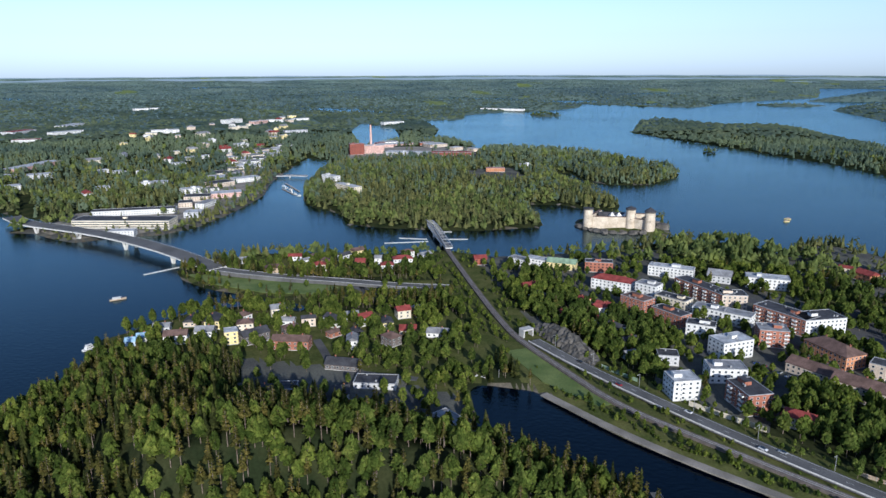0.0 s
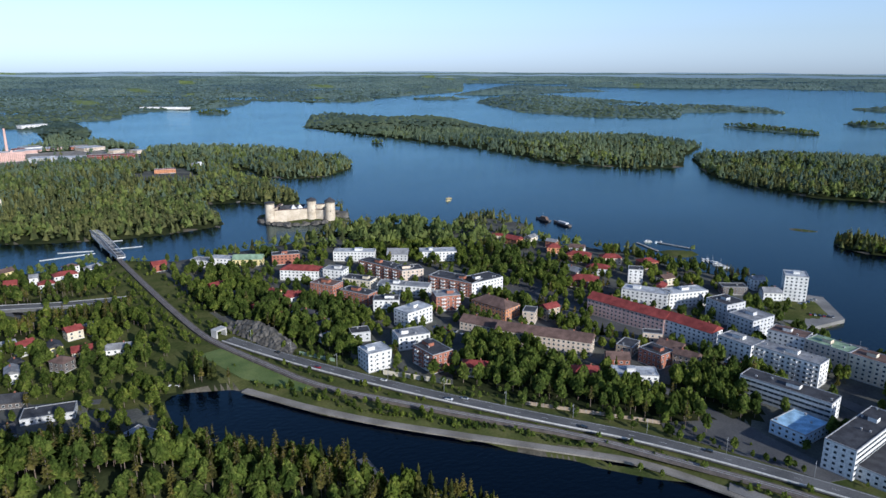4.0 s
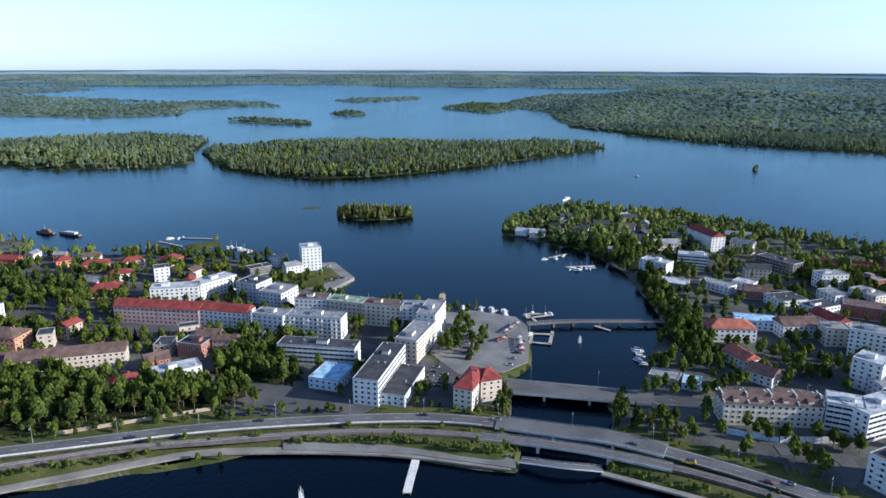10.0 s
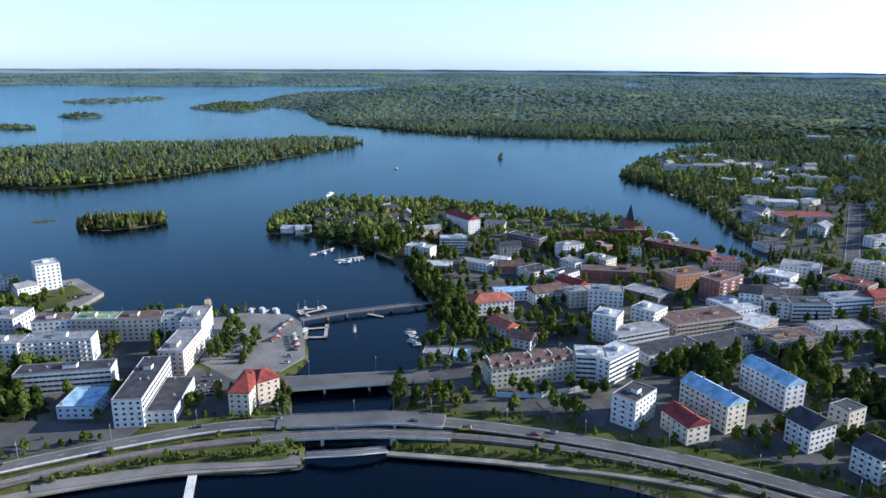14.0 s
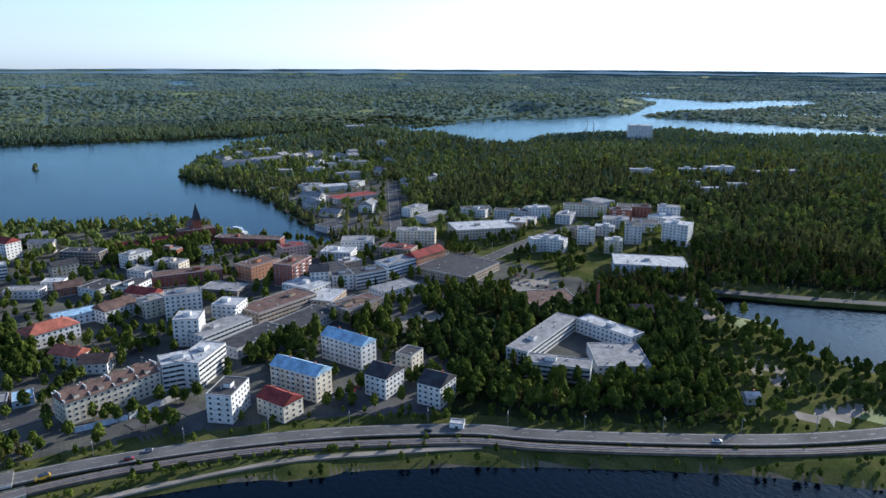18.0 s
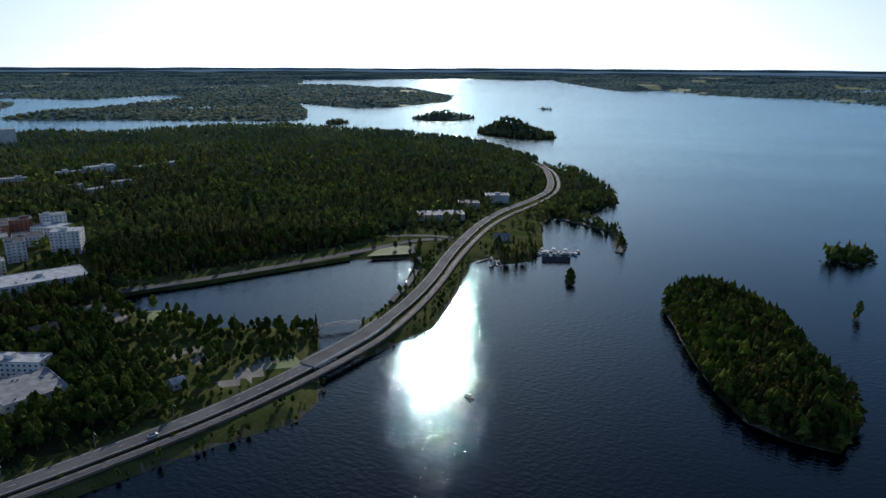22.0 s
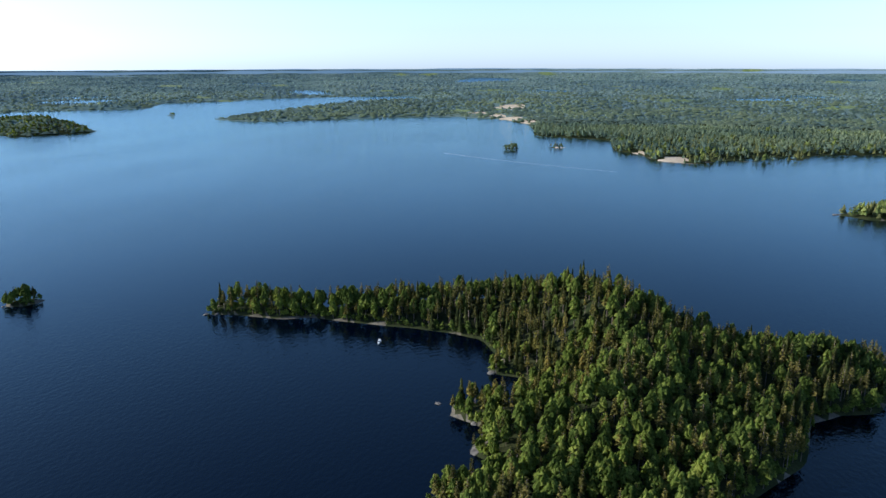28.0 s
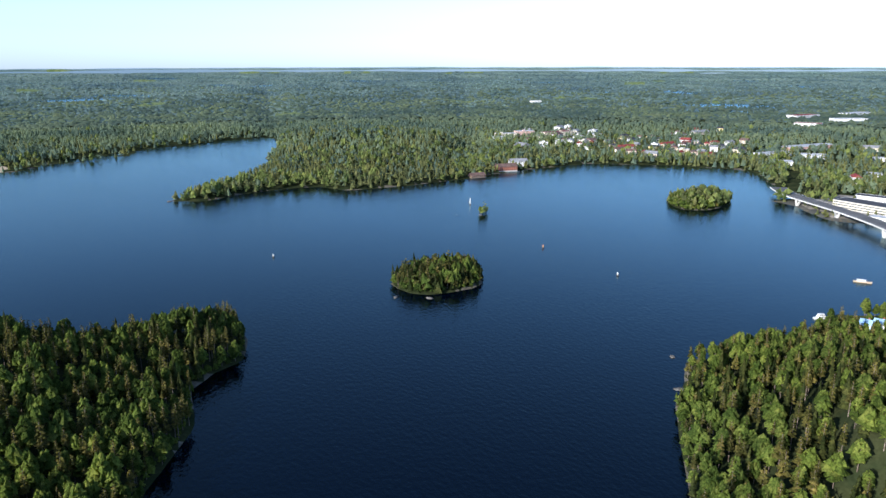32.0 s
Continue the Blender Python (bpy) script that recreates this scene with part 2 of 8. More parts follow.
MAT = {
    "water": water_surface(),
    "slick": water_surface("slick_water", 0.25),
    "ground": rough_surface("grassy_ground", (0.05, 0.063, 0.019), (0.098, 0.1, 0.036), 0.06, 0.7, 1.0, 0.3, 0.0),
    "floor": rough_surface("forest_floor", (0.018, 0.025, 0.011), (0.038, 0.042, 0.018), 0.05, 0.7, 1.0, 0.3, 0.0),
    "asphalt": rough_surface("asphalt", (0.065, 0.065, 0.068), (0.105, 0.103, 0.1), 0.05, 1.5, 0.95, 0.3, 0.08),
    "worn_asphalt": rough_surface("worn_asphalt", (0.09, 0.089, 0.087), (0.135, 0.132, 0.128), 0.05, 1.5, 0.95, 0.3, 0.08),
    "gravel": rough_surface("gravel", (0.17, 0.155, 0.13), (0.27, 0.245, 0.21), 0.08, 1.5, 0.95, 0.3, 0.1),
    "ballast": rough_surface("railway_ballast", (0.1, 0.085, 0.075), (0.16, 0.135, 0.118), 0.2, 2.0, 0.95),
    "concrete": rough_surface("concrete", (0.36, 0.35, 0.33), (0.5, 0.49, 0.46), 0.1, 1.0, 0.85),
    "rock": rough_surface("bare_rock", (0.075, 0.07, 0.062), (0.16, 0.145, 0.125), 0.15, 0.6, 0.95, 0.8, 0.1),
    "grass": rough_surface("mown_grass", (0.075, 0.11, 0.025), (0.14, 0.17, 0.05), 0.05, 1.0),
    "paint_line": rough_surface("road_paint", (0.3, 0.3, 0.29), (0.5, 0.5, 0.48), 0.5, 3.0, 0.7),
    "birch_leaf": leaf_surface("birch_leaf", (0.062, 0.09, 0.021), (0.1, 0.135, 0.031), (0.145, 0.172, 0.045)),
    "pine_leaf": leaf_surface("pine_needle", (0.066, 0.067, 0.022), (0.108, 0.102, 0.033), (0.155, 0.134, 0.048)),
    "spruce_leaf": leaf_surface("spruce_needle", (0.028, 0.037, 0.015), (0.052, 0.062, 0.022), (0.08, 0.086, 0.031)),
    # lighter copies of the near leaves; the lift is painted-in haze
    "mid_hazed_birch": leaf_surface("lakeside_hazed_birch_leaf", (0.125, 0.16, 0.058), (0.148, 0.184, 0.064), (0.172, 0.202, 0.072), 0.012, (0.85, 0.88, 0.92), (1.15, 1.12, 0.98), True),
    "mid_hazed_pine": leaf_surface("lakeside_hazed_needle", (0.118, 0.134, 0.062), (0.14, 0.152, 0.068), (0.162, 0.168, 0.074), 0.012, (0.85, 0.88, 0.92), (1.15, 1.12, 0.98), True),
    # paler and bluer with distance: aerial haze painted into the leaf colour
    "far_hazed_leaf": leaf_surface("far_hazed_needle", (0.112, 0.152, 0.118), (0.132, 0.17, 0.125), (0.152, 0.186, 0.13), 0.0035, (0.68, 0.76, 0.86), (1.3, 1.25, 1.0), True),
    "horizon_hazed_leaf": leaf_surface("horizon_hazed_needle", (0.15, 0.215, 0.24), (0.165, 0.23, 0.25), (0.18, 0.245, 0.258), 0.002, (0.72, 0.78, 0.86), (1.25, 1.22, 1.05), True),
    "sand": rough_surface("beach_sand", (0.36, 0.29, 0.2), (0.46, 0.38, 0.27), 0.05, 0.6, 1.0, 0.2, 0.0),
    "shore": rough_surface("shore_stones", (0.075, 0.068, 0.05), (0.15, 0.132, 0.1), 0.1, 0.8, 1.0, 0.5, 0.0),
    "urban": rough_surface("town_ground", (0.07, 0.07, 0.068), (0.12, 0.12, 0.1), 0.045, 0.8, 0.95, 0.2, 0.0),
    "paving": rough_surface("paving", (0.13, 0.125, 0.115), (0.21, 0.2, 0.185), 0.06, 1.5, 0.85),
    "pale_concrete": rough_surface("pale_concrete", (0.5, 0.485, 0.45), (0.64, 0.62, 0.58), 0.15, 1.0, 0.8),
    "castle_stone": rough_surface("castle_stone", (0.42, 0.35, 0.26), (0.58, 0.5, 0.39), 0.12, 0.9, 0.9, 0.6),
    "plank": rough_surface("grey_plank", (0.3, 0.27, 0.23), (0.42, 0.38, 0.33), 0.4, 3.0),
    # far ground lightened and blued to match the leaves, haze in the colour
    "canopy": rough_surface("far_hazed_canopy", (0.085, 0.125, 0.112), (0.12, 0.16, 0.135), 0.004, 0.06, 1.0, 0.0, 0.0),
    "bark": rough_surface("bark", (0.1, 0.075, 0.055), (0.2, 0.16, 0.13), 0.8, 4.0),
}

# ---- the plan: shorelines of land and of the waters within it ----
LAND = {
    'centre': [(-167, 227), (-193, 254), (-225, 288), (-247, 315), (-264, 336), (-253, 368), (-247, 391), (-236, 429), (-240, 449), (-256, 473), (-262, 497), (-246, 515), (-236, 535), (-216, 556), (-188, 571), (-160, 578), (-120, 560), (-118, 578), (-153, 592), (-188, 608), (-226, 627), (-254, 651), (-272, 680), (-268, 705), (-240, 722), (-210, 750), (-141, 754), (-53, 748), (4, 764), (53, 735), (122, 746), (200, 757), (237, 789), (292, 801), (359, 794), (361, 756), (378, 737), (399, 776), (455, 791), (482, 712), (447, 682), (444, 633), (473, 592), (330, 520), (120, 540), (25, 455), (-30, 400), (-90, 330), (-130, 240)],
    'centre_south': [(93, 593), (444, 633), (473, 592), (503, 558), (505, 524), (517, 476), (535, 416), (522, 389), (543, 377), (550, 364), (514, 318), (465, 316), (461, 323), (469, 270), (473, 244), (484, 213), (469, 211), (480, 186), (481, 152), (467, 137), (424, 120), (402, 113), (374, 120), (362, 112), (332, 101), (318, 90), (302, 85), (284, 80), (278, 98), (272, 133), (262, 164), (248, 193), (230, 231), (209, 254), (172, 280), (137, 315), (249, 195), (229, 224), (208, 251), (158, 296), (123, 328), (107, 344), (89, 364), (77, 385), (58, 409), (29, 418), (21, 424), (-40, 600), (60, 700)],
    'headland': [(-225, 288), (-167, 227), (-150, 180), (-60, 230), (60, 215), (120, 190), (149, 232), (133, 246), (111, 271), (89, 301), (53, 334), (62, 319), (41, 340), (21, 358), (17, 404), (17, 427), (-36, 499), (-108, 511), (-197, 500), (-240, 449), (-253, 368)],
    'east': [(373, 52), (343, 44), (314, 42), (300, 43), (299, -7), (295, -61), (286, -92), (277, -93), (275, -109), (281, -114), (256, -157), (221, -211), (246, -173), (202, -243), (165, -295), (137, -323), (135, -351), (148, -373), (137, -360), (143, -383), (122, -424), (105, -474), (103, -549), (107, -623), (118, -641), (98, -664), (74, -649), (51, -664), (43, -705), (48, -762), (55, -842), (38, -869), (13, -841), (-27, -798), (-30, -718), (-39, -735), (-36, -803), (-4, -847), (18, -885), (-2, -921), (-37, -982), (-27, -1057), (16, -1207), (96, -1325), (131, -1403), (255, -1608), (390, -1744)],
    'east_north': [(390, -1744), (581, -1812), (905, -1908), (863, -1796), (1016, -1877), (1133, -1750), (1230, -1563), (1462, -1557), (1405, -1428), (1415, -1287), (1441, -1115), (1302, -914), (1438, -819), (1757, -799), (1780, -703), (1511, -885), (1711, -857), (1761, -756), (1688, -478), (1579, -355), (1390, -256), (1254, -202), (1207, -190), (1129, -231), (1029, -256), (915, -278), (778, -271), (720, -289), (695, -281), (670, -252), (754, -171), (792, -173), (825, -162), (899, 6), (925, 98), (913, 229), (845, 264), (771, 272), (743, 264), (714, 170), (691, 139), (650, 102), (522, 46), (446, 43), (409, 37), (373, 52), (420, -250), (250, -380), (105, -474), (107, -623)],
    'hill': [(107, -623), (115, -1252), (255, -1608), (581, -1812), (905, -1908), (1230, -1563), (1302, -914), (1757, -799), (1543, -776), (1230, -302), (896, -273), (672, -273), (731, -188), (503, 40), (409, 37), (343, 44), (313, 7), (256, -157), (250, -176), (148, -373)],
    'castle_island': [(172, 893), (183, 928), (227, 942), (271, 919), (295, 912), (288, 859), (271, 823), (247, 835), (217, 854), (188, 870)],
    'north_isle': [(-241, 1204), (-222, 1095), (-201, 1025), (-147, 971), (-124, 901), (-98, 884), (-32, 866), (47, 859), (130, 880), (131, 929), (124, 1033), (182, 1023), (202, 997), (249, 980), (266, 1031), (261, 1112), (214, 1270), (221, 1346), (246, 1338), (257, 1256), (292, 1205), (360, 1204), (444, 1299), (471, 1411), (423, 1507), (357, 1660), (236, 1757), (94, 1761), (26, 1985), (-25, 1987), (-131, 1959), (-207, 1794), (-257, 1643), (-244, 1477), (-240, 1320)],
    'north': [(-926, 625), (-943, 754), (-940, 897), (-847, 1000), (-751, 1061), (-707, 1059), (-643, 990), (-584, 946), (-521, 924), (-559, 858), (-510, 848), (-436, 799), (-402, 826), (-352, 840), (-322, 874), (-308, 928), (-295, 1014), (-289, 1106), (-306, 1235), (-311, 1350), (-307, 1592), (-262, 1551), (-207, 1794), (-298, 2281), (-298, 2607), (-157, 2361), (-119, 2021), (-23, 2120), (-16, 2356), (-77, 2737), (81, 2760), (93, 3019), (304, 3279), (403, 3233), (664, 3532), (770, 3903), (936, 3723), (1051, 3610), (1259, 3548), (1404, 3696), (1536, 4245), (1451, 3885), (1845, 4213), (2407, 4589), (8129, 15497), (2060, 17378), (-4280, 16969), (-10056, 14322), (-14507, 9788)],
    'east_far': [(4985, 890), (4537, 1337), (3821, 1289), (3250, 1223), (2938, 1028), (2761, 834), (2423, 699), (2127, 549), (1989, 329), (1882, 157), (1858, 8), (1833, -245), (1853, -139), (1827, -286), (1838, -533), (1931, -792), (1988, -990), (1924, -1133), (1997, -1397), (2174, -1562), (1818, -795), (1969, -1374), (2028, -1777), (1979, -1938), (2543, -2650), (3208, -2979), (2461, -2943), (2371, -3587), (2092, -3232), (2010, -2689), (1956, -2072), (1899, -1890), (992, -2102), (964, -2197), (1118, -2557), (1419, -3111), (1686, -3929), (2312, -5486), (6796, -16127), (11748, -12971), (15377, -8354), (17275, -2798), (17228, 3074)],
    'sun_cape': [(1379, -3026), (1027, -2764), (863, -2857), (740, -3345), (831, -3898), (1297, -4765), (1937, -5409), (2316, -5156)],
    'south_far': [(480, -6878), (-86, -4797), (-373, -5147), (-533, -4432), (-949, -4123), (-1453, -3760), (-980, -3908), (-1421, -3483), (-1917, -3617), (-1724, -3133), (-2258, -2628), (-1653, -2942), (-1894, -2591), (-2174, -2381), (-2412, -2151), (-2752, -2359), (-3054, -2071), (-3568, -1378), (-3057, -1585), (-2014, -1526), (-1978, -1336), (-2100, -1177), (-2293, -973), (-2377, -793), (-2328, -616), (-2147, -461), (-1817, -383), (-1800, -300), (-1768, -184), (-1554, -155), (-1521, -100), (-1417, -61), (-1400, 11), (-1482, 84), (-1505, 206), (-1604, 240), (-1434, -13), (-1472, 40), (-1462, 151), (-1614, 236), (-1640, 346), (-1696, 450), (-1711, 566), (-16614, 5498), (-17500, -124), (-16534, -5733), (-13820, -10736), (-9644, -14603), (-4448, -16925), (1218, -17458)],
    'west': [(-1711, 566), (-1616, 550), (-1487, 502), (-1331, 425), (-1243, 406), (-1108, 313), (-1016, 213), (-982, 174), (-957, 214), (-985, 284), (-990, 336), (-981, 386), (-923, 414), (-915, 514), (-921, 621), (-14507, 9788), (-16614, 5498)],
    'west_wood': [(-426, -348), (-432, -332), (-436, -284), (-446, -266), (-447, -233), (-450, -189), (-451, -155), (-446, -132), (-415, -109), (-394, -118), (-395, -90), (-379, -81), (-360, -92), (-352, -122), (-337, -119), (-330, -99), (-321, -90), (-307, -101), (-300, -88), (-298, -73), (-279, -85), (-261, -108), (-215, -60), (-240, 20), (-297, 24), (-314, 36), (-344, 57), (-390, 67), (-405, 83), (-413, 103), (-446, 117), (-489, 120), (-489, 85), (-483, 61), (-480, 40), (-512, -3), (-541, -46), (-540, -136), (-498, -219), (-467, -273), (-459, -351)],
    'long_isle': [(-65, -560), (-70, -514), (-77, -459), (-86, -411), (-96, -381), (-114, -366), (-136, -358), (-154, -386), (-162, -421), (-155, -472), (-150, -535), (-133, -587), (-103, -616), (-76, -603)],
    'round_isle': [(-474, 331), (-489, 340), (-506, 339), (-518, 325), (-523, 307), (-522, 288), (-518, 269), (-507, 256), (-489, 254), (-471, 258), (-460, 268), (-456, 287), (-456, 307), (-462, 321)],
    'bridge_isle': [(-569, 802), (-584, 819), (-606, 826), (-625, 822), (-635, 806), (-637, 779), (-633, 752), (-620, 734), (-602, 721), (-582, 711), (-565, 713), (-554, 731), (-554, 755), (-561, 779)],
    'marker_rock': [(-687, 493), (-691, 494), (-695, 494), (-698, 492), (-699, 488), (-698, 483), (-696, 480), (-693, 478), (-690, 476), (-686, 475), (-683, 477), (-683, 481), (-684, 485), (-685, 489)],
    'rock_a': [(-279, -752), (-278, -761), (-272, -767), (-265, -769), (-254, -770), (-243, -767), (-236, -760), (-231, -750), (-229, -740), (-233, -735), (-242, -732), (-253, -732), (-263, -735), (-273, -742)],
    'rock_b': [(-210, -573), (-211, -576), (-210, -579), (-210, -582), (-208, -582), (-206, -580), (-204, -576), (-202, -573), (-201, -569), (-201, -566), (-202, -564), (-204, -564), (-206, -566), (-209, -570)],
    'rock_c': [(-413, -491), (-414, -496), (-413, -503), (-411, -509), (-406, -514), (-400, -517), (-395, -516), (-393, -513), (-391, -510), (-390, -504), (-393, -497), (-398, -492), (-403, -490), (-408, -489)],
    'rock_d': [(5, -608), (5, -613), (7, -618), (9, -623), (11, -625), (14, -624), (15, -620), (15, -616), (14, -610), (12, -604), (10, -600), (8, -598), (6, -600), (5, -604)],
    'rock_e': [(-117, -283), (-127, -280), (-144, -279), (-164, -278), (-165, -291), (-149, -296), (-134, -292)],
    'isle_f': [(110, -1836), (137, -1889), (175, -1933), (218, -1969), (271, -1996), (315, -1996), (331, -1963), (335, -1915), (328, -1870), (294, -1827), (240, -1787), (191, -1762), (148, -1762), (114, -1790)],
    'isle_g': [(429, -2382), (438, -2418), (474, -2439), (524, -2437), (565, -2413), (601, -2368), (628, -2316), (627, -2276), (599, -2250), (563, -2230), (523, -2227), (477, -2254), (444, -2299), (432, -2343)],
    'isle_h': [(777, -2103), (794, -2128), (813, -2145), (828, -2148), (843, -2138), (853, -2122), (853, -2103), (846, -2079), (835, -2053), (818, -2035), (800, -2033), (786, -2043), (777, -2059), (772, -2080)],
    'isle_i': [(-971, -1733), (-968, -1753), (-959, -1771), (-944, -1788), (-920, -1800), (-895, -1801), (-875, -1790), (-859, -1773), (-851, -1757), (-861, -1739), (-881, -1721), (-903, -1709), (-930, -1708), (-958, -1717)],
    'isle_j': [(-1256, -2331), (-1288, -2135), (-1256, -1917), (-1452, -1824), (-1364, -1663), (-1538, -1551), (-1719, -1793), (-1850, -2147), (-1675, -2374), (-1486, -2556)],
    'isle_k': [(205, -2896), (206, -2908), (218, -2929), (236, -2950), (253, -2963), (268, -2967), (281, -2967), (284, -2958), (275, -2939), (262, -2918), (248, -2899), (229, -2886), (214, -2882), (208, -2887)],
    'isle_l': [(588, 2191), (645, 1979), (709, 1817), (768, 1603), (815, 1461), (841, 1176), (946, 1029), (1037, 1021), (1143, 1134), (1352, 1278), (1356, 1366), (1283, 1521), (1139, 1594), (1081, 1679), (1122, 1869), (1169, 2340), (988, 2414), (866, 2640), (762, 2720)],
    'isle_m': [(1133, 1099), (1018, 948), (969, 847), (973, 684), (1046, 603), (1124, 554), (1305, 472), (1513, 385), (1648, 339), (1687, 379), (1690, 502), (1588, 637), (1512, 798), (1420, 985), (1306, 1071), (1203, 1146)],
    'isle_n': [(726, 482), (731, 442), (753, 413), (773, 393), (795, 411), (787, 450), (783, 484), (763, 503)],
    'isle_o': [(773, 529), (775, 534), (776, 542), (774, 549), (770, 556), (764, 562), (760, 564), (757, 562), (753, 558), (752, 552), (754, 544), (758, 537), (763, 533), (769, 529)],
    'isle_p': [(1889, 1349), (1912, 1386), (1924, 1433), (1925, 1506), (1918, 1585), (1905, 1639), (1883, 1673), (1853, 1684), (1831, 1647), (1822, 1574), (1821, 1501), (1828, 1428), (1842, 1358), (1865, 1329)],
    'isle_q': [(2337, 1418), (2356, 1432), (2366, 1458), (2366, 1497), (2358, 1529), (2338, 1548), (2307, 1559), (2281, 1553), (2266, 1528), (2259, 1495), (2256, 1463), (2265, 1429), (2287, 1407), (2313, 1407)],
    'isle_r': [(2785, 1322), (2620, 1018), (2905, 1016), (3167, 1124), (3216, 1372)],
    'isle_s': [(3539, 1793), (3639, 1853), (3642, 1932), (3565, 2009), (3465, 2065), (3343, 2106), (3199, 2117), (3085, 2069), (3028, 1983), (3023, 1906), (3079, 1842), (3191, 1780), (3307, 1744), (3418, 1754)],
    'isle_t': [(1794, 3262), (1699, 2845), (1603, 2522), (1693, 2183), (1959, 1996), (2208, 2232), (2459, 2150), (2572, 1986), (2809, 2306), (2642, 2731), (2628, 3377), (2136, 3645)],
    'isle_u': [(1434, 6), (1440, 7), (1445, 10), (1449, 12), (1450, 15), (1447, 18), (1441, 20), (1435, 20), (1430, 19), (1424, 18), (1420, 15), (1420, 12), (1423, 9), (1428, 7)],
    'isle_v': [(501, 2969), (501, 3013), (483, 3054), (459, 3074), (431, 3075), (400, 3065), (379, 3044), (374, 3007), (374, 2963), (382, 2925), (406, 2905), (437, 2904), (462, 2916), (484, 2937)],
    'isle_w': [(654, 1668), (654, 1680), (653, 1690), (648, 1696), (641, 1701), (635, 1703), (629, 1699), (624, 1691), (621, 1681), (622, 1672), (628, 1664), (634, 1660), (641, 1658), (649, 1660)],
    'isle_x': [(1966, 3644), (1974, 3702), (1939, 3766), (1887, 3806), (1816, 3823), (1736, 3826), (1681, 3809), (1659, 3765), (1648, 3709), (1659, 3655), (1715, 3614), (1790, 3596), (1856, 3599), (1918, 3613)],
    'isle_y': [(-1527, -351), (-1535, -354), (-1539, -363), (-1541, -373), (-1539, -382), (-1532, -390), (-1522, -395), (-1513, -394), (-1507, -388), (-1502, -382), (-1499, -373), (-1501, -363), (-1508, -356), (-1518, -353)],
    'isle_z': [(-1589, -261), (-1598, -264), (-1603, -273), (-1602, -282), (-1598, -290), (-1592, -298), (-1584, -303), (-1576, -302), (-1567, -297), (-1562, -292), (-1562, -284), (-1566, -274), (-1572, -268), (-1580, -264)],
    'isle_za': [(-2130, -1764), (-2143, -1779), (-2154, -1792), (-2156, -1801), (-2152, -1806), (-2143, -1806), (-2133, -1802), (-2120, -1793), (-2106, -1781), (-2096, -1767), (-2093, -1756), (-2098, -1753), (-2106, -1752), (-2117, -1755)],
    'marina_isle': [(529, 550), (528, 521), (559, 512), (571, 536), (547, 549)],
    'isle_far_a': [(1909, 3439), (1760, 2850), (1816, 2499), (1844, 2095), (2008, 2033), (2145, 2166), (2428, 2691), (2671, 3418), (2452, 3979)],
    'isle_far_b': [(2098, 4120), (2275, 4102), (2757, 4080), (3458, 4252), (3937, 5344), (3542, 5852)],
    'isle_far_c': [(3908, 5381), (4488, 4634), (5197, 4271), (5284, 3103), (5482, 2155), (5795, 1119), (7162, 657), (17427, 1599), (15212, 8651), (10284, 14159)],
}
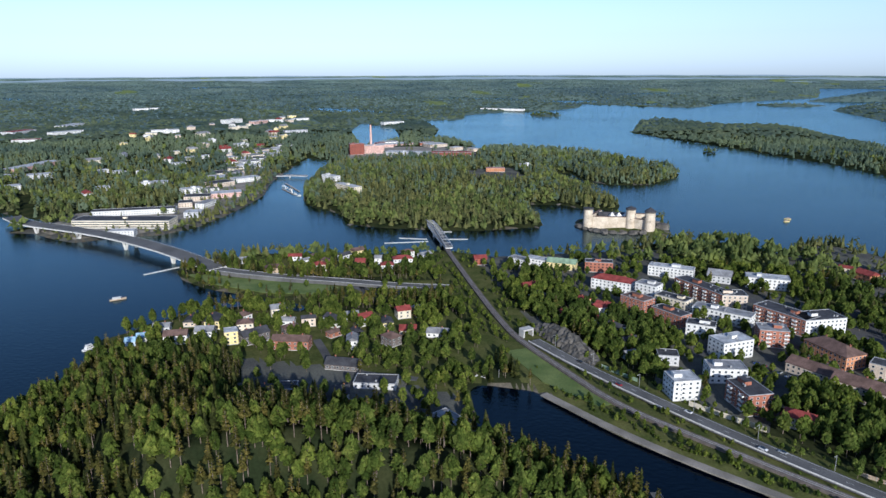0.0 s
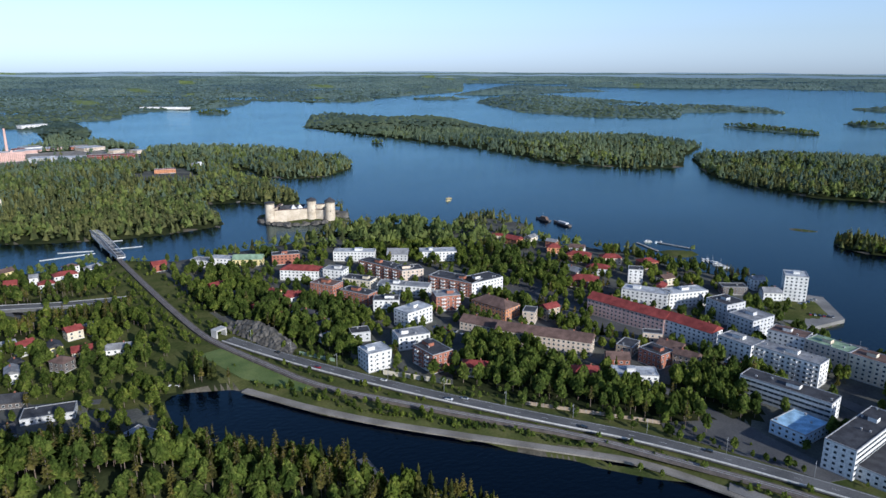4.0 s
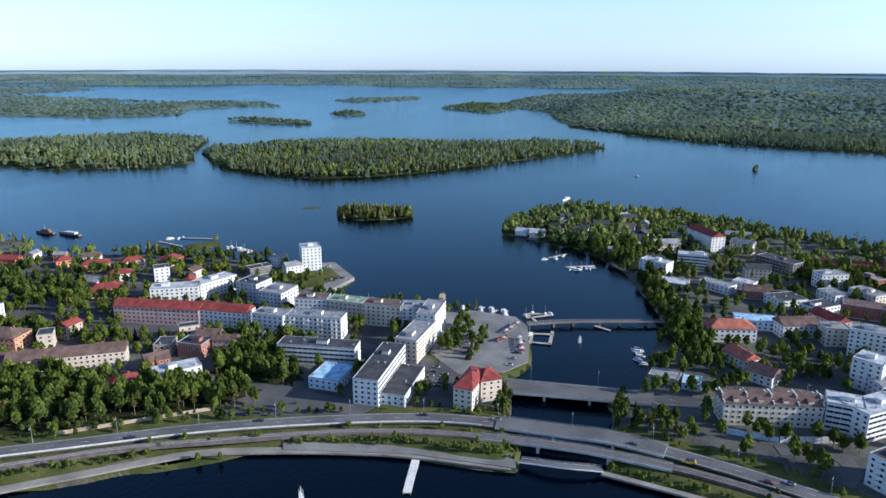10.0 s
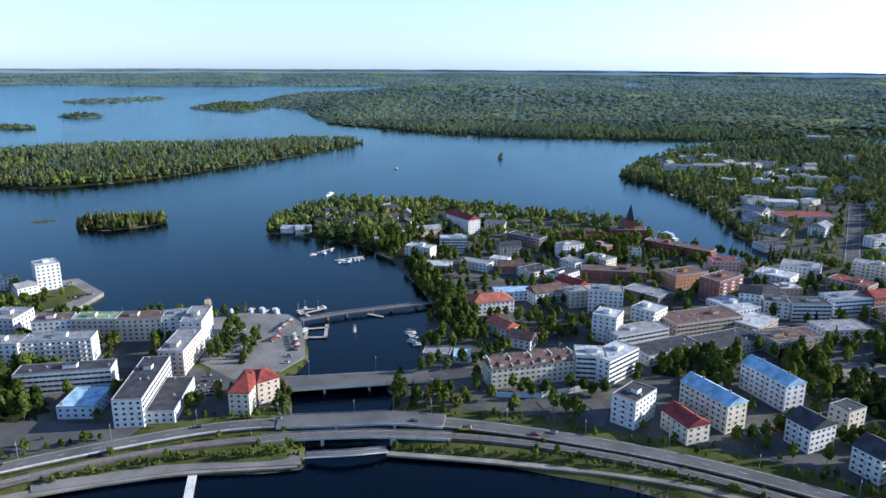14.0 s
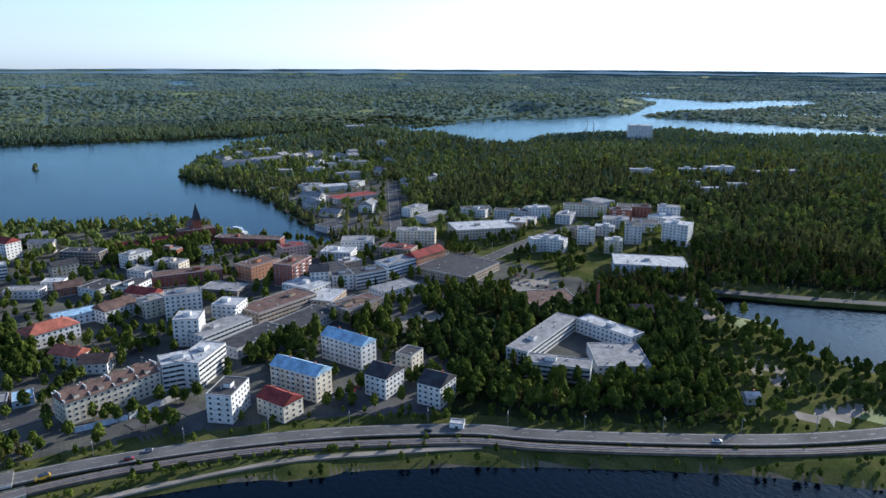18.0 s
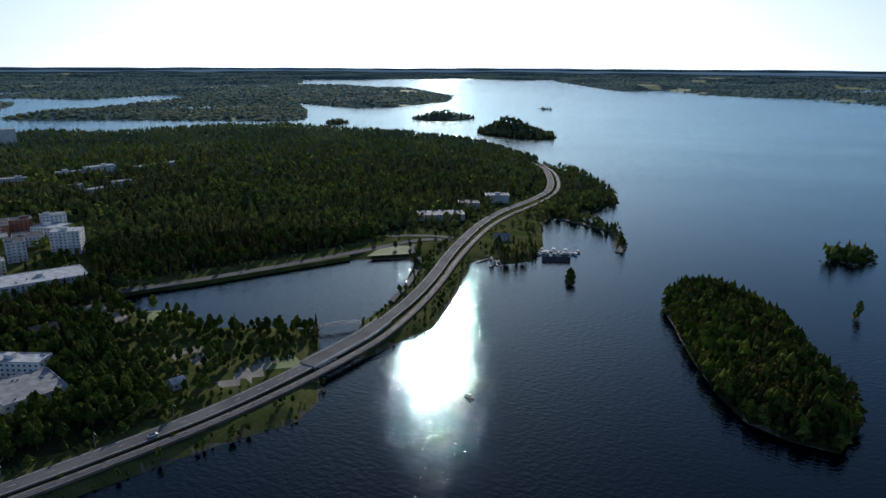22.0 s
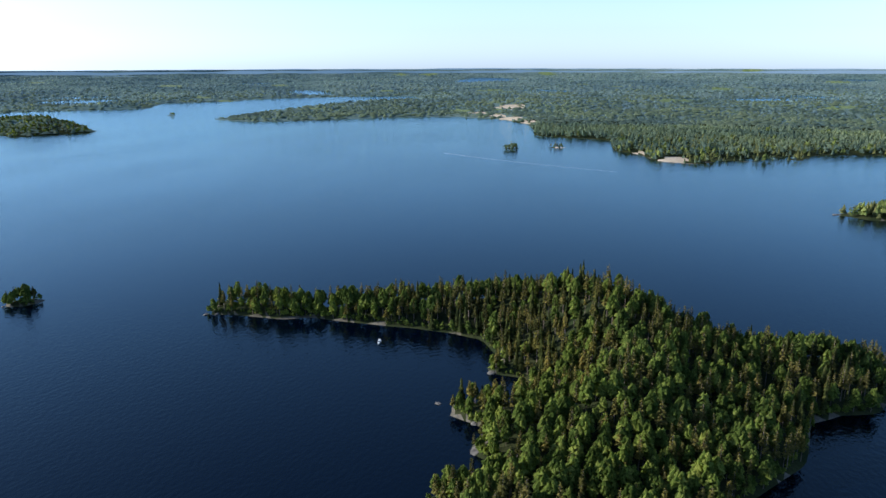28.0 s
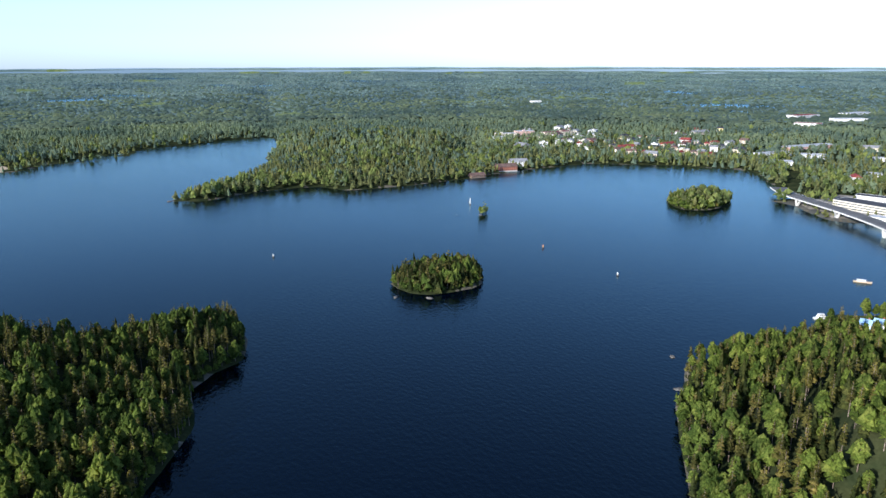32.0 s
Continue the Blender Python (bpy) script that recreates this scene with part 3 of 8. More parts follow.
WATER = {
    'pond': [(363, -480), (317, -525), (265, -582), (221, -629), (169, -644), (156, -629), (149, -575), (147, -512), (154, -473), (150, -452), (146, -446), (155, -408), (168, -432), (177, -451), (209, -448), (243, -440), (263, -436), (294, -464), (309, -461), (334, -449)],
    'pond_gap': [(177, -451), (154, -466), (150, -435), (148, -400), (120, -421), (132, -381), (142, -366), (155, -396)],
    'far_lake_a': [(-2417, 6763), (-2026, 7077), (-2334, 7941), (-2708, 7758)],
    'far_lake_b': [(-2841, -2129), (-3101, -1608), (-3463, -1322), (-3741, -1462), (-3559, -1843), (-3211, -2157)],
    'far_lake_c': [(5843, 582), (5736, -132), (6333, -194), (6455, 546)],
    'far_lake_d': [(-6457, -2145), (-6622, -1528), (-7416, -1833), (-7296, -2296)],
    'far_lake_e': [(2527, -5609), (1483, -4835), (1160, -5105), (512, -6007), (678, -7251), (1761, -6789), (3056, -6904)],
    'far_lake_f': [(-1243, -10593), (-2899, -9532), (-3945, -8597), (-4976, -9431), (-4870, -12798), (-2026, -13688)],
    'sliver_a': [(7389, 6463), (7867, 6798), (7777, 6595), (7443, 6236), (7054, 6006), (7096, 6134)],
    'sliver_b': [(7112, 5655), (7558, 5904), (7496, 5692), (7202, 5371), (6830, 5217), (6855, 5355)],
    'sliver_c': [(7869, 5300), (8469, 5580), (8377, 5329), (7984, 4964), (7488, 4797), (7524, 4958)],
    'sliver_d': [(6304, 2815), (6706, 2908), (6646, 2748), (6386, 2560), (6044, 2523), (6069, 2631)],
    'sliver_e': [(6700, -227), (7134, -304), (7055, -400), (6767, -446), (6400, -348), (6436, -277)],
    'sliver_f': [(7131, -972), (7721, -1167), (7643, -1335), (7284, -1382), (6779, -1157), (6806, -1033)],
    'sliver_g': [(13438, -2937), (14640, -3289), (14379, -3372), (13516, -3257), (12585, -2932), (12703, -2859)],
    'sliver_h': [(9818, -542), (10420, -606), (10267, -649), (9807, -652), (9333, -584), (9413, -551)],
    'sliver_i': [(4347, 7180), (4714, 7638), (4732, 7439), (4561, 7036), (4232, 6691), (4201, 6805)],
    'sliver_j': [(6831, 6610), (7342, 6994), (7331, 6812), (7058, 6455), (6613, 6172), (6595, 6279)],
    'sliver_k': [(7595, 6616), (8200, 7002), (8214, 6796), (7915, 6418), (7382, 6142), (7342, 6266)],
    'sliver_l': [(-1320, -10466), (-2012, -11865), (-2809, -11838), (-3105, -11092), (-2219, -9894), (-1677, -9861)],
    'sliver_m': [(-3007, -10336), (-3468, -11236), (-3744, -11116), (-3739, -10538), (-3249, -9797), (-3042, -9841)],
    'sliver_n': [(-4127, -10218), (-4892, -11330), (-5344, -11237), (-5329, -10587), (-4511, -9651), (-4179, -9667)],
    'sliver_o': [(-582, -8767), (-681, -9385), (-762, -9233), (-782, -8779), (-670, -8286), (-609, -8362)],
    'sliver_p': [(2579, -5018), (2657, -5204), (2604, -5155), (2514, -5011), (2459, -4858), (2494, -4886)],
    'sliver_q': [(-7148, -2365), (-7675, -2312), (-7755, -1991), (-7553, -1734), (-7063, -1874), (-6982, -2102)],
    'sliver_r': [(5729, 245), (5975, 148), (5814, -23), (5549, -126), (5369, 11), (5473, 137)],
    'sliver_s': [(6358, -896), (6688, -1035), (6522, -1153), (6209, -1187), (5959, -1027), (6061, -938)],
    'sliver_t': [(6102, -215), (6307, -278), (6203, -360), (5998, -402), (5843, -322), (5911, -260)],
    'sliver_u': [(-2424, 6939), (-2455, 7356), (-2229, 7203), (-2019, 6863), (-2056, 6534), (-2211, 6619)],
    'sliver_v': [(-1562, 8893), (-1592, 9362), (-1485, 9203), (-1374, 8810), (-1379, 8450), (-1453, 8540)],
    'sliver_w': [(-7959, -2509), (-8381, -2422), (-8149, -2019), (-7731, -1712), (-7427, -1904), (-7566, -2189)],
    'sliver_x': [(-8170, 1360), (-8522, 1553), (-8249, 1708), (-7821, 1745), (-7592, 1532), (-7767, 1413)],
}


# ---- setting: ground and water, bowed up gently beyond two kilometres so that the far shores stand at the horizon ----
CENTRE = np.array([-5.0, -8.0])
EYE_HEIGHT, BEND, RIM = 190.0, 2000.0, 4750.0


def bowl(x, y):
    """Where a place of the flat plan lies in the world: x, y, height of the lake there, scale."""
    x, y = np.asarray(x, float), np.asarray(y, float)
    dx, dy = x - CENTRE[0], y - CENTRE[1]
    r = np.hypot(dx, dy) + 1e-6
    g = np.where(r < BEND, r, BEND + (RIM - BEND) * (1 - np.exp(-(r - BEND) / (RIM - BEND))))
    k = g / r
    return CENTRE[0] + dx * k, CENTRE[1] + dy * k, EYE_HEIGHT * (1 - k), k


def inside_depth(px, py, outline):
    """Signed distance to an outline, positive inside; far outside it is only a lower bound."""
    pts = np.array(outline, float)
    lo, hi = pts.min(0) - 400, pts.max(0) + 400
    out = np.full(px.shape, -400.0)
    sel = (px > lo[0]) & (px < hi[0]) & (py > lo[1]) & (py < hi[1])
    if not sel.any():
        return out
    x, y = px[sel], py[sel]
    best, odd = np.full(x.shape, 1e18), np.zeros(x.shape, bool)
    for (ax, ay), (bx, by) in zip(pts, np.roll(pts, -1, 0)):
        ex, ey = bx - ax, by - ay
        f = np.clip(((x - ax) * ex + (y - ay) * ey) / (ex * ex + ey * ey + 1e-9), 0, 1)
        best = np.minimum(best, (x - ax - f * ex) ** 2 + (y - ay - f * ey) ** 2)
        if ey:
            odd ^= ((ay > y) != (by > y)) & (x < ex * (y - ay) / ey + ax)
    out[sel] = np.sqrt(best) * np.where(odd, 1, -1)
    return out


def shore_depth(px, py):
    """Metres inland from the nearest shore; negative on the water."""
    px, py = np.atleast_1d(np.asarray(px, float)), np.atleast_1d(np.asarray(py, float))
    d, second = np.full(px.shape, -400.0), np.full(px.shape, -400.0)
    for outline in LAND.values():
        e = inside_depth(px, py, outline)
        second = np.maximum(second, np.minimum(d, e))
        d = np.maximum(d, e)
    # stretches of land that touch grow together
    d = d + np.clip(20.0 - np.abs(d - second), 0, None) ** 2 / 80.0 * (second > -12)
    d = np.maximum(d, np.hypot(px - CENTRE[0], py - CENTRE[1]) - 7600.0)
    for outline in WATER.values():
        d = np.minimum(d, -inside_depth(px, py, outline))
    return d


# rises of the land: x, y, radius, height
HILLS = [(678, -1056, 330, 22), (812, -794, 260, 16), (317, -1240, 200, 12), (1434, -788, 200, 14), (1667, -732, 160, 14), (-34, 1261, 170, 8), (-505, -100, 100, 22), (-469, -206, 80, 9), (-430, -45, 60, 20), (-340, -60, 55, 16), (-452, 85, 55, 26), (-150, 285, 72, 28), (-60, 270, 68, 30), (30, 262, 60, 22), (-212, 372, 48, 11), (243, -1960, 130, 40), (523, -2327, 120, 20), (-1598, -1825, 150, 18), (942, 2081, 200, 8), (1072, 1379, 200, 10), (1265, 803, 220, 10), (-1276, 681, 250, 22), (-1565, 626, 200, 18), (3273, -217, 700, 45), (3607, 319, 500, 40), (2635, -1537, 800, 35)]


def wobble(x, y):
    return np.sin(x * 0.031 + 1.3 * np.sin(y * 0.017)) * np.sin(y * 0.027 + 1.1 * np.sin(x * 0.013))


def land_height(x, y, d):
    r = np.hypot(x - CENTRE[0], y - CENTRE[1])
    width = np.maximum(1.0, r / 500.0)
    h = np.clip(d / width * 0.35 + 0.25 * wobble(x * 3, y * 3), -3.0, 3.5)
    rise = np.zeros(np.shape(x))
    for hx, hy, hr, hh in HILLS:
        rise = rise + hh * np.exp(-((x - hx) ** 2 + (y - hy) ** 2) / (hr * hr))
    inland = np.clip(d / (60 * np.maximum(1, r / 1500)), 0, 1)
    far = np.clip((r - 1700) / 1800, 0, 1)
    return h + rise * inland * inland + inland * far * (10 + 13 * wobble(x * 0.07, y * 0.09) + 9 * wobble(x * 0.19 + 30, y * 0.23))


def ground_at(x, y):
    """World place of a point of the plan, on the ground."""
    d = shore_depth(x, y)
    h = land_height(np.atleast_1d(x), np.atleast_1d(y), d)
    wx, wy, wz, k = bowl(x, y)
    return np.atleast_1d(wx), np.atleast_1d(wy), np.atleast_1d(wz) + h * k, np.atleast_1d(k)


def mesh_object(name, verts, faces, mats, parent=None, smooth=False):
    me = bpy.data.meshes.new(name)
    me.from_pydata([tuple(v) for v in verts], [], faces)
    for m in mats if isinstance(mats, (list, tuple)) else [mats]:
        me.materials.append(m)
    if smooth:
        me.shade_smooth()
    ob = new(name, me)
    ob.parent = parent
    return ob


def fast_mesh(name, verts, tris, mats, index=None, smooth=False):
    """A mesh from arrays of corners and triangles."""
    me = bpy.data.meshes.new(name)
    me.vertices.add(len(verts)), me.loops.add(tris.size), me.polygons.add(len(tris))
    me.vertices.foreach_set("co", np.ascontiguousarray(verts, np.float32).ravel())
    me.loops.foreach_set("vertex_index", np.ascontiguousarray(tris, np.int32).ravel())
    me.polygons.foreach_set("loop_start", np.arange(0, tris.size, 3, dtype=np.int32))
    for m in mats:
        me.materials.append(m)
    if index is not None:
        me.polygons.foreach_set("material_index", np.ascontiguousarray(index, np.int32))
    me.polygons.foreach_set("use_smooth", np.full(len(tris), smooth))
    me.update(calc_edges=True)
    return new(name, me)


def polar_sheet(name, turns, rings, start, end, height, mat, smooth=True):
    a = np.linspace(0, 2 * np.pi, turns, endpoint=False)
    r = np.concatenate([[0.5], np.geomspace(start, end, rings)])
    R, A = np.meshgrid(r, a, indexing="ij")
    x, y = CENTRE[0] + R * np.cos(A), CENTRE[1] + R * np.sin(A)
    wx, wy, wz, k = bowl(x, y)
    z = wz + height(x.ravel(), y.ravel()).reshape(x.shape) * k
    i, j = np.meshgrid(np.arange(len(r) - 1), np.arange(turns), indexing="ij")
    q, n = (j + 1) % turns, turns
    v00, v10, v11, v01 = i * n + j, (i + 1) * n + j, (i + 1) * n + q, i * n + q
    tris = np.concatenate([np.stack([v00, v10, v11], -1).reshape(-1, 3), np.stack([v00, v11, v01], -1).reshape(-1, 3)])
    return fast_mesh(name, np.stack([wx, wy, z], -1).reshape(-1, 3), tris, [mat], smooth=smooth)


ground = polar_sheet("ground", 720, 220, 120, 17500, lambda x, y: land_height(x, y, shore_depth(x, y)), MAT["ground"])
tagged(ground, "wide grassy lake country with low rises and stony shores", "ground", kind="structure")
water = polar_sheet("water", 240, 90, 120, 17400, lambda x, y: np.zeros(x.shape), MAT["water"])
# added backdrop ridges all round the horizon; their blue haze is an emission glow
def haze_glow_ridge(distance, seed, low, high, tone_a, tone_b):
    m, nodes, links, b = material("far_haze_glow", (0.1, 0.12, 0.14), 1.0, 0.0, 0.0)
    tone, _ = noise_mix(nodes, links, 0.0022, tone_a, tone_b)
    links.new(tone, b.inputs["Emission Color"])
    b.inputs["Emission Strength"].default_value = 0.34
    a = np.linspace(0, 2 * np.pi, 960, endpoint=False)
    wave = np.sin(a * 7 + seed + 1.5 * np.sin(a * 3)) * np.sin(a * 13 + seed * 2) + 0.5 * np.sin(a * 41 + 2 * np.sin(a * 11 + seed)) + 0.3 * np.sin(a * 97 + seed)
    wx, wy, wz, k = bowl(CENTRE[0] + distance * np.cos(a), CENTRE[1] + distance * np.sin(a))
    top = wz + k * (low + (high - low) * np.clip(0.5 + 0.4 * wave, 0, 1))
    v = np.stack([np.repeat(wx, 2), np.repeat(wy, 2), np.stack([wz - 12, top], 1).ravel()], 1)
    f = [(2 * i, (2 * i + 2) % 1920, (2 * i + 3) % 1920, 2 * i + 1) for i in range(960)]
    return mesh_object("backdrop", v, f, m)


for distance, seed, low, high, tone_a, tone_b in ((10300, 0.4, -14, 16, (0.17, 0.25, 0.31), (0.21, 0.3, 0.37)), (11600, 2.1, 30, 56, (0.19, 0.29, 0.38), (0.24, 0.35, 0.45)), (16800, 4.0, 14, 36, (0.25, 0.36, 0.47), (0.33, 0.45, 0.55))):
    tagged(haze_glow_ridge(distance, seed, low, high, tone_a, tone_b), "low added backdrop ridge along the horizon, glowing haze blue", "backdrop", kind="structure")
tagged(water, "dark blue lake water lightly ruffled by wind", "water", kind="structure")

# ---- roads, laid on the ground ----
ROADS, ZONES = {}, {}

# ---- roads: middle lines ----
ROADS['bridge_road'] = (13, 9, [(-668, 1100), (-532, 870), (-462, 840), (-390, 803), (-306, 741), (-256, 694), (-225, 661), (-193, 645), (-140, 628), (-85, 615), (-43, 604), (3, 600)])
ROADS['highway'] = (10.4, 5, [(67, 483), (94, 436), (136, 375), (172, 328), (207, 286), (250, 237), (305, 147), (318, 103), (325, 60), (329, 51), (326, -7), (315, -64), (303, -106), (288, -144), (265, -190), (248, -208), (216, -258), (184, -312), (163, -362), (143, -424), (137, -445), (125, -545), (130, -688), (119, -844), (78, -957), (60, -1049), (83, -1219), (124, -1324)])
ROADS['railway'] = (6, 5, [(-6, 851), (4, 753), (13, 701), (33, 589), (50, 505), (60, 477), (81, 431), (104, 381), (144, 337), (178, 300), (214, 263), (239, 226), (271, 180), (291, 140), (304, 98), (312, 57), (313, 43), (315, -7), (305, -63), (293, -103), (277, -140), (255, -185), (239, -202), (208, -250), (177, -302), (154, -352), (135, -405), (124, -442), (115, -535), (118, -671), (108, -817), (68, -934), (48, -1046), (69, -1207), (110, -1324)])
ROADS['promenade'] = (5.5, 2, [(63, 402), (79, 381), (92, 363), (123, 328), (158, 296), (208, 251), (230, 231), (249, 194), (263, 165), (274, 134), (281, 100), (285, 84)])
ROADS['east_promenade'] = (3.5, 2.2, [(299, 43), (298, -7), (294, -61), (285, -98), (270, -138), (251, -183)])
ROADS['olavi_street'] = (16, 4, [(366, 119), (381, 59), (389, 21), (396, -6), (416, -49), (442, -123), (474, -195), (497, -279), (520, -335), (575, -452), (601, -542)])
ROADS['market_street'] = (10, 4, [(366, 119), (355, 143), (366, 172), (379, 175), (379, 234), (378, 308), (345, 365), (312, 433), (292, 529), (251, 607)])
ROADS['hill_street'] = (14, 4, [(673, -337), (961, -466)])
ROADS['shore_street'] = (8, 4, [(276, 369), (294, 303), (300, 235), (305, 179)])
ROADS['school_street'] = (9, 4, [(373, -90), (358, -94), (333, -130), (350, -155)])
ROADS['pond_road'] = (10, 4, [(372, -476), (319, -528), (268, -586), (225, -639), (171, -710), (141, -712)])
ROADS['residential_street'] = (6, 4, [(-95, 489), (-84, 463), (-75, 438), (-54, 429), (-17, 420)])
ROADS['north_road'] = (10, 4, [(-688, 1133), (-755, 1196), (-849, 1197)])
ROADS['junction'] = (9, 4, [(-87, 627), (-63, 597), (-23, 604), (3, 609)])
ROADS['junction_loop'] = (7, 4, [(-76, 622), (-64, 584)])
ROADS['headland_road'] = (5, 4, [(101, 294), (103, 275), (106, 259)])
ROADS['ramp_street'] = (9, 4, [(335, -61), (355, -69), (365, -55), (355, -33)])


def along(points, step=8.0):
    """A line through the points, rounded and cut into even steps."""
    p = np.array(points, float)
    for _ in range(2):
        a, b = p[:-1], p[1:]
        p = np.concatenate([p[:1], np.stack([a * 0.75 + b * 0.25, a * 0.25 + b * 0.75], 1).reshape(-1, 2), p[-1:]])
    s = np.concatenate([[0], np.cumsum(np.hypot(*np.diff(p, axis=0).T))])
    n = max(int(s[-1] / step), 2)
    t = np.linspace(0, s[-1], n + 1)
    return np.stack([np.interp(t, s, p[:, 0]), np.interp(t, s, p[:, 1])], 1)


def sideways(p):
    d = np.gradient(p, axis=0)
    d /= np.hypot(*d.T)[:, None] + 1e-9
    return np.stack([d[:, 1], -d[:, 0]], 1)


def strip(name, p, left, right, z, thick, mat, parent=None, label="", category="", kind=""):
    """A band with thickness along a line, from left to right of it (metres), its top at height z (a number or one a point)."""
    n, z = sideways(p), np.broadcast_to(z, (len(p),))
    prof = [(left, 0.0), (right, 0.0), (right, -thick), (left, -thick)]
    verts = [(p[i, 0] + n[i, 0] * o, p[i, 1] + n[i, 1] * o, z[i] + dz) for i in range(len(p)) for o, dz in prof]
    faces = []
    for i in range(len(p) - 1):
        for k in range(4):
            a, b = i * 4 + k, i * 4 + (k + 1) % 4
            faces.append((a, a + 4, b + 4, b))
    m = len(verts) - 4
    faces += [(0, 1, 2, 3), (m + 3, m + 2, m + 1, m)]
    ob = mesh_object(name, verts, faces, mat, parent)
    if label:
        tagged(ob, label, category, kind=kind)
    return ob


def profile(p, base, spans=()):
    """Heights along a line: base, or the ground where that is higher."""
    d = shore_depth(p[:, 0], p[:, 1])
    return np.maximum(base, land_height(p[:, 0], p[:, 1], d) + 0.25)


LINES = {k: (w, z, along(pts)) for k, (w, z, pts) in ROADS.items()}
for key, (width, z, p) in LINES.items():
    if key in ("railway", "bridge_road"):
        continue
    top = profile(p, z - 0.3 if key == "highway" else 3.75 if z == 4 else z)
    if key == "highway":
        top = np.maximum(top, 5.2)
    mat = MAT["gravel"] if "promenade" in key else MAT["worn_asphalt"] if key in ("highway", "bridge_road") else MAT["asphalt"]
    road = strip("road" if "promenade" not in key else "pavement", p, -width / 2, width / 2, top, 0.9, mat)
    tagged(road, "pale gravel walk along the stone-edged shore" if "promenade" in key else "grey asphalt road with worn edges", "path" if "promenade" in key else "road", kind="structure")
    if key == "highway":
        wall = p[p[:, 1] > 112]
        strip("guard_wall", wall, width / 2 - 0.35, width / 2, top[p[:, 1] > 112] + 0.75, 0.8, MAT["pale_concrete"], road)
    if key in ("highway", "olavi_street", "bridge_road", "hill_street"):
        for side in (-1, 1):
            strip("edge_line", p, side * (width / 2 - 0.9) - 0.12, side * (width / 2 - 0.9) + 0.12, top + 0.03, 0.05, MAT["paint_line"], road)
        for i in range(0, len(p) - 1, 2):
            q = p[i:i + 2]
            strip("lane_mark", np.array([q[0], q[0] * 0.55 + q[1] * 0.45]), -0.1, 0.1, top[i:i + 2] + 0.03, 0.05, MAT["paint_line"], road)

# ---- houses ----
WALLS = {
    "white": (0.66, 0.65, 0.62), "cream": (0.62, 0.55, 0.42), "beige": (0.56, 0.46, 0.36), "brick": (0.3, 0.12, 0.075),
    "red_brick": (0.24, 0.075, 0.05), "orange": (0.48, 0.22, 0.11), "grey": (0.5, 0.5, 0.5), "blue": (0.5, 0.6, 0.7),
    "pink": (0.58, 0.38, 0.32), "tan": (0.4, 0.31, 0.22), "dark": (0.13, 0.11, 0.1), "yellow": (0.66, 0.55, 0.26), "brown": (0.18, 0.12, 0.085),
}
ROOFS = {
    "dark": (0.055, 0.055, 0.06), "grey": (0.23, 0.23, 0.235), "white": (0.4, 0.41, 0.42), "brown": (0.13, 0.085, 0.07), "red": (0.21, 0.048, 0.042),
    "green": (0.22, 0.3, 0.2), "blue": (0.3, 0.45, 0.58), "orange": (0.32, 0.11, 0.075),
}
WORDS = {"red_brick": "dark red brick", "brick": "red brick", "orange": "orange brick", "blue": "pale blue", "tan": "tan", "dark": "dark timber"}


def shade(colour, k):
    return tuple(min(1, c * k) for c in colour)


WALL_MAT = {k: rough_surface("wall_" + k, shade(c, 0.86), shade(c, 1.08), 0.12, 1.2, 0.85, 0.15) for k, c in WALLS.items()}
ROOF_MAT = {k: rough_surface("roof_" + k, shade(c, 0.7), shade(c, 1.2), 0.2, 1.5, 0.85, 0.2, 0.12) for k, c in ROOFS.items()}
GLASS, _, _, glass_b = material("window_glass", (0.02, 0.03, 0.04), 0.12, 0.0, 0.6)
FRAME = rough_surface("window_frame", (0.5, 0.5, 0.5), (0.65, 0.65, 0.63), 1.0, 4.0, 0.6, 0.0)
METAL = rough_surface("zinc", (0.26, 0.265, 0.27), (0.38, 0.38, 0.38), 0.5, 2.0, 0.65, 0.1, 0.3, 0.2)


def box_data(x0, x1, y0, y1, z0, z1):
    v = [(x, y, z) for z in (z0, z1) for x, y in ((x0, y0), (x1, y0), (x1, y1), (x0, y1))]
    return v, [(3, 2, 1, 0), (4, 5, 6, 7), (0, 1, 5, 4), (1, 2, 6, 5), (2, 3, 7, 6), (3, 0, 4, 7)]


def boxes_mesh(name, boxes, mats, pick=None):
    verts, faces = [], []
    for b in boxes:
        v, f = box_data(*b)
        faces += [tuple(i + len(verts) for i in q) for q in f]
        verts += v
    me = bpy.data.meshes.new(name)
    me.from_pydata(verts, [], faces)
    for m in mats:
        me.materials.append(m)
    if pick:
        me.polygons.foreach_set("material_index", np.repeat(np.array(pick, np.int32), 6))
    return me


def part(name, me, parent, place=None, turn=0.0, label=""):
    ob = new(name, me)
    ob.parent = parent
    if place is not None:
        ob.location = place
        ob.rotation_euler = (0, 0, turn)
    if label:
        ob["label"] = label
    return ob


# one window: a frame proud of the wall with a deeper pane in it, centred on the wall's face, looking along -y
def window_mesh():
    v = []
    for w, h, y in ((0.85, 0.8, 0.05), (0.85, 0.8, -0.1), (0.7, 0.65, -0.1), (0.7, 0.65, -0.03)):
        v += [(-w, y, -h), (w, y, -h), (w, y, h), (-w, y, h)]
    f = [(r + i, r + (i + 1) % 4, r + 4 + (i + 1) % 4, r + 4 + i) for r in (0, 4, 8) for i in range(4)] + [(12, 13, 14, 15)]
    me = bpy.data.meshes.new("window")
    me.from_pydata(v, [], f)
    me.materials.append(FRAME), me.materials.append(GLASS)
    me.polygons[12].material_index = 1
    return me


WINDOW = window_mesh()
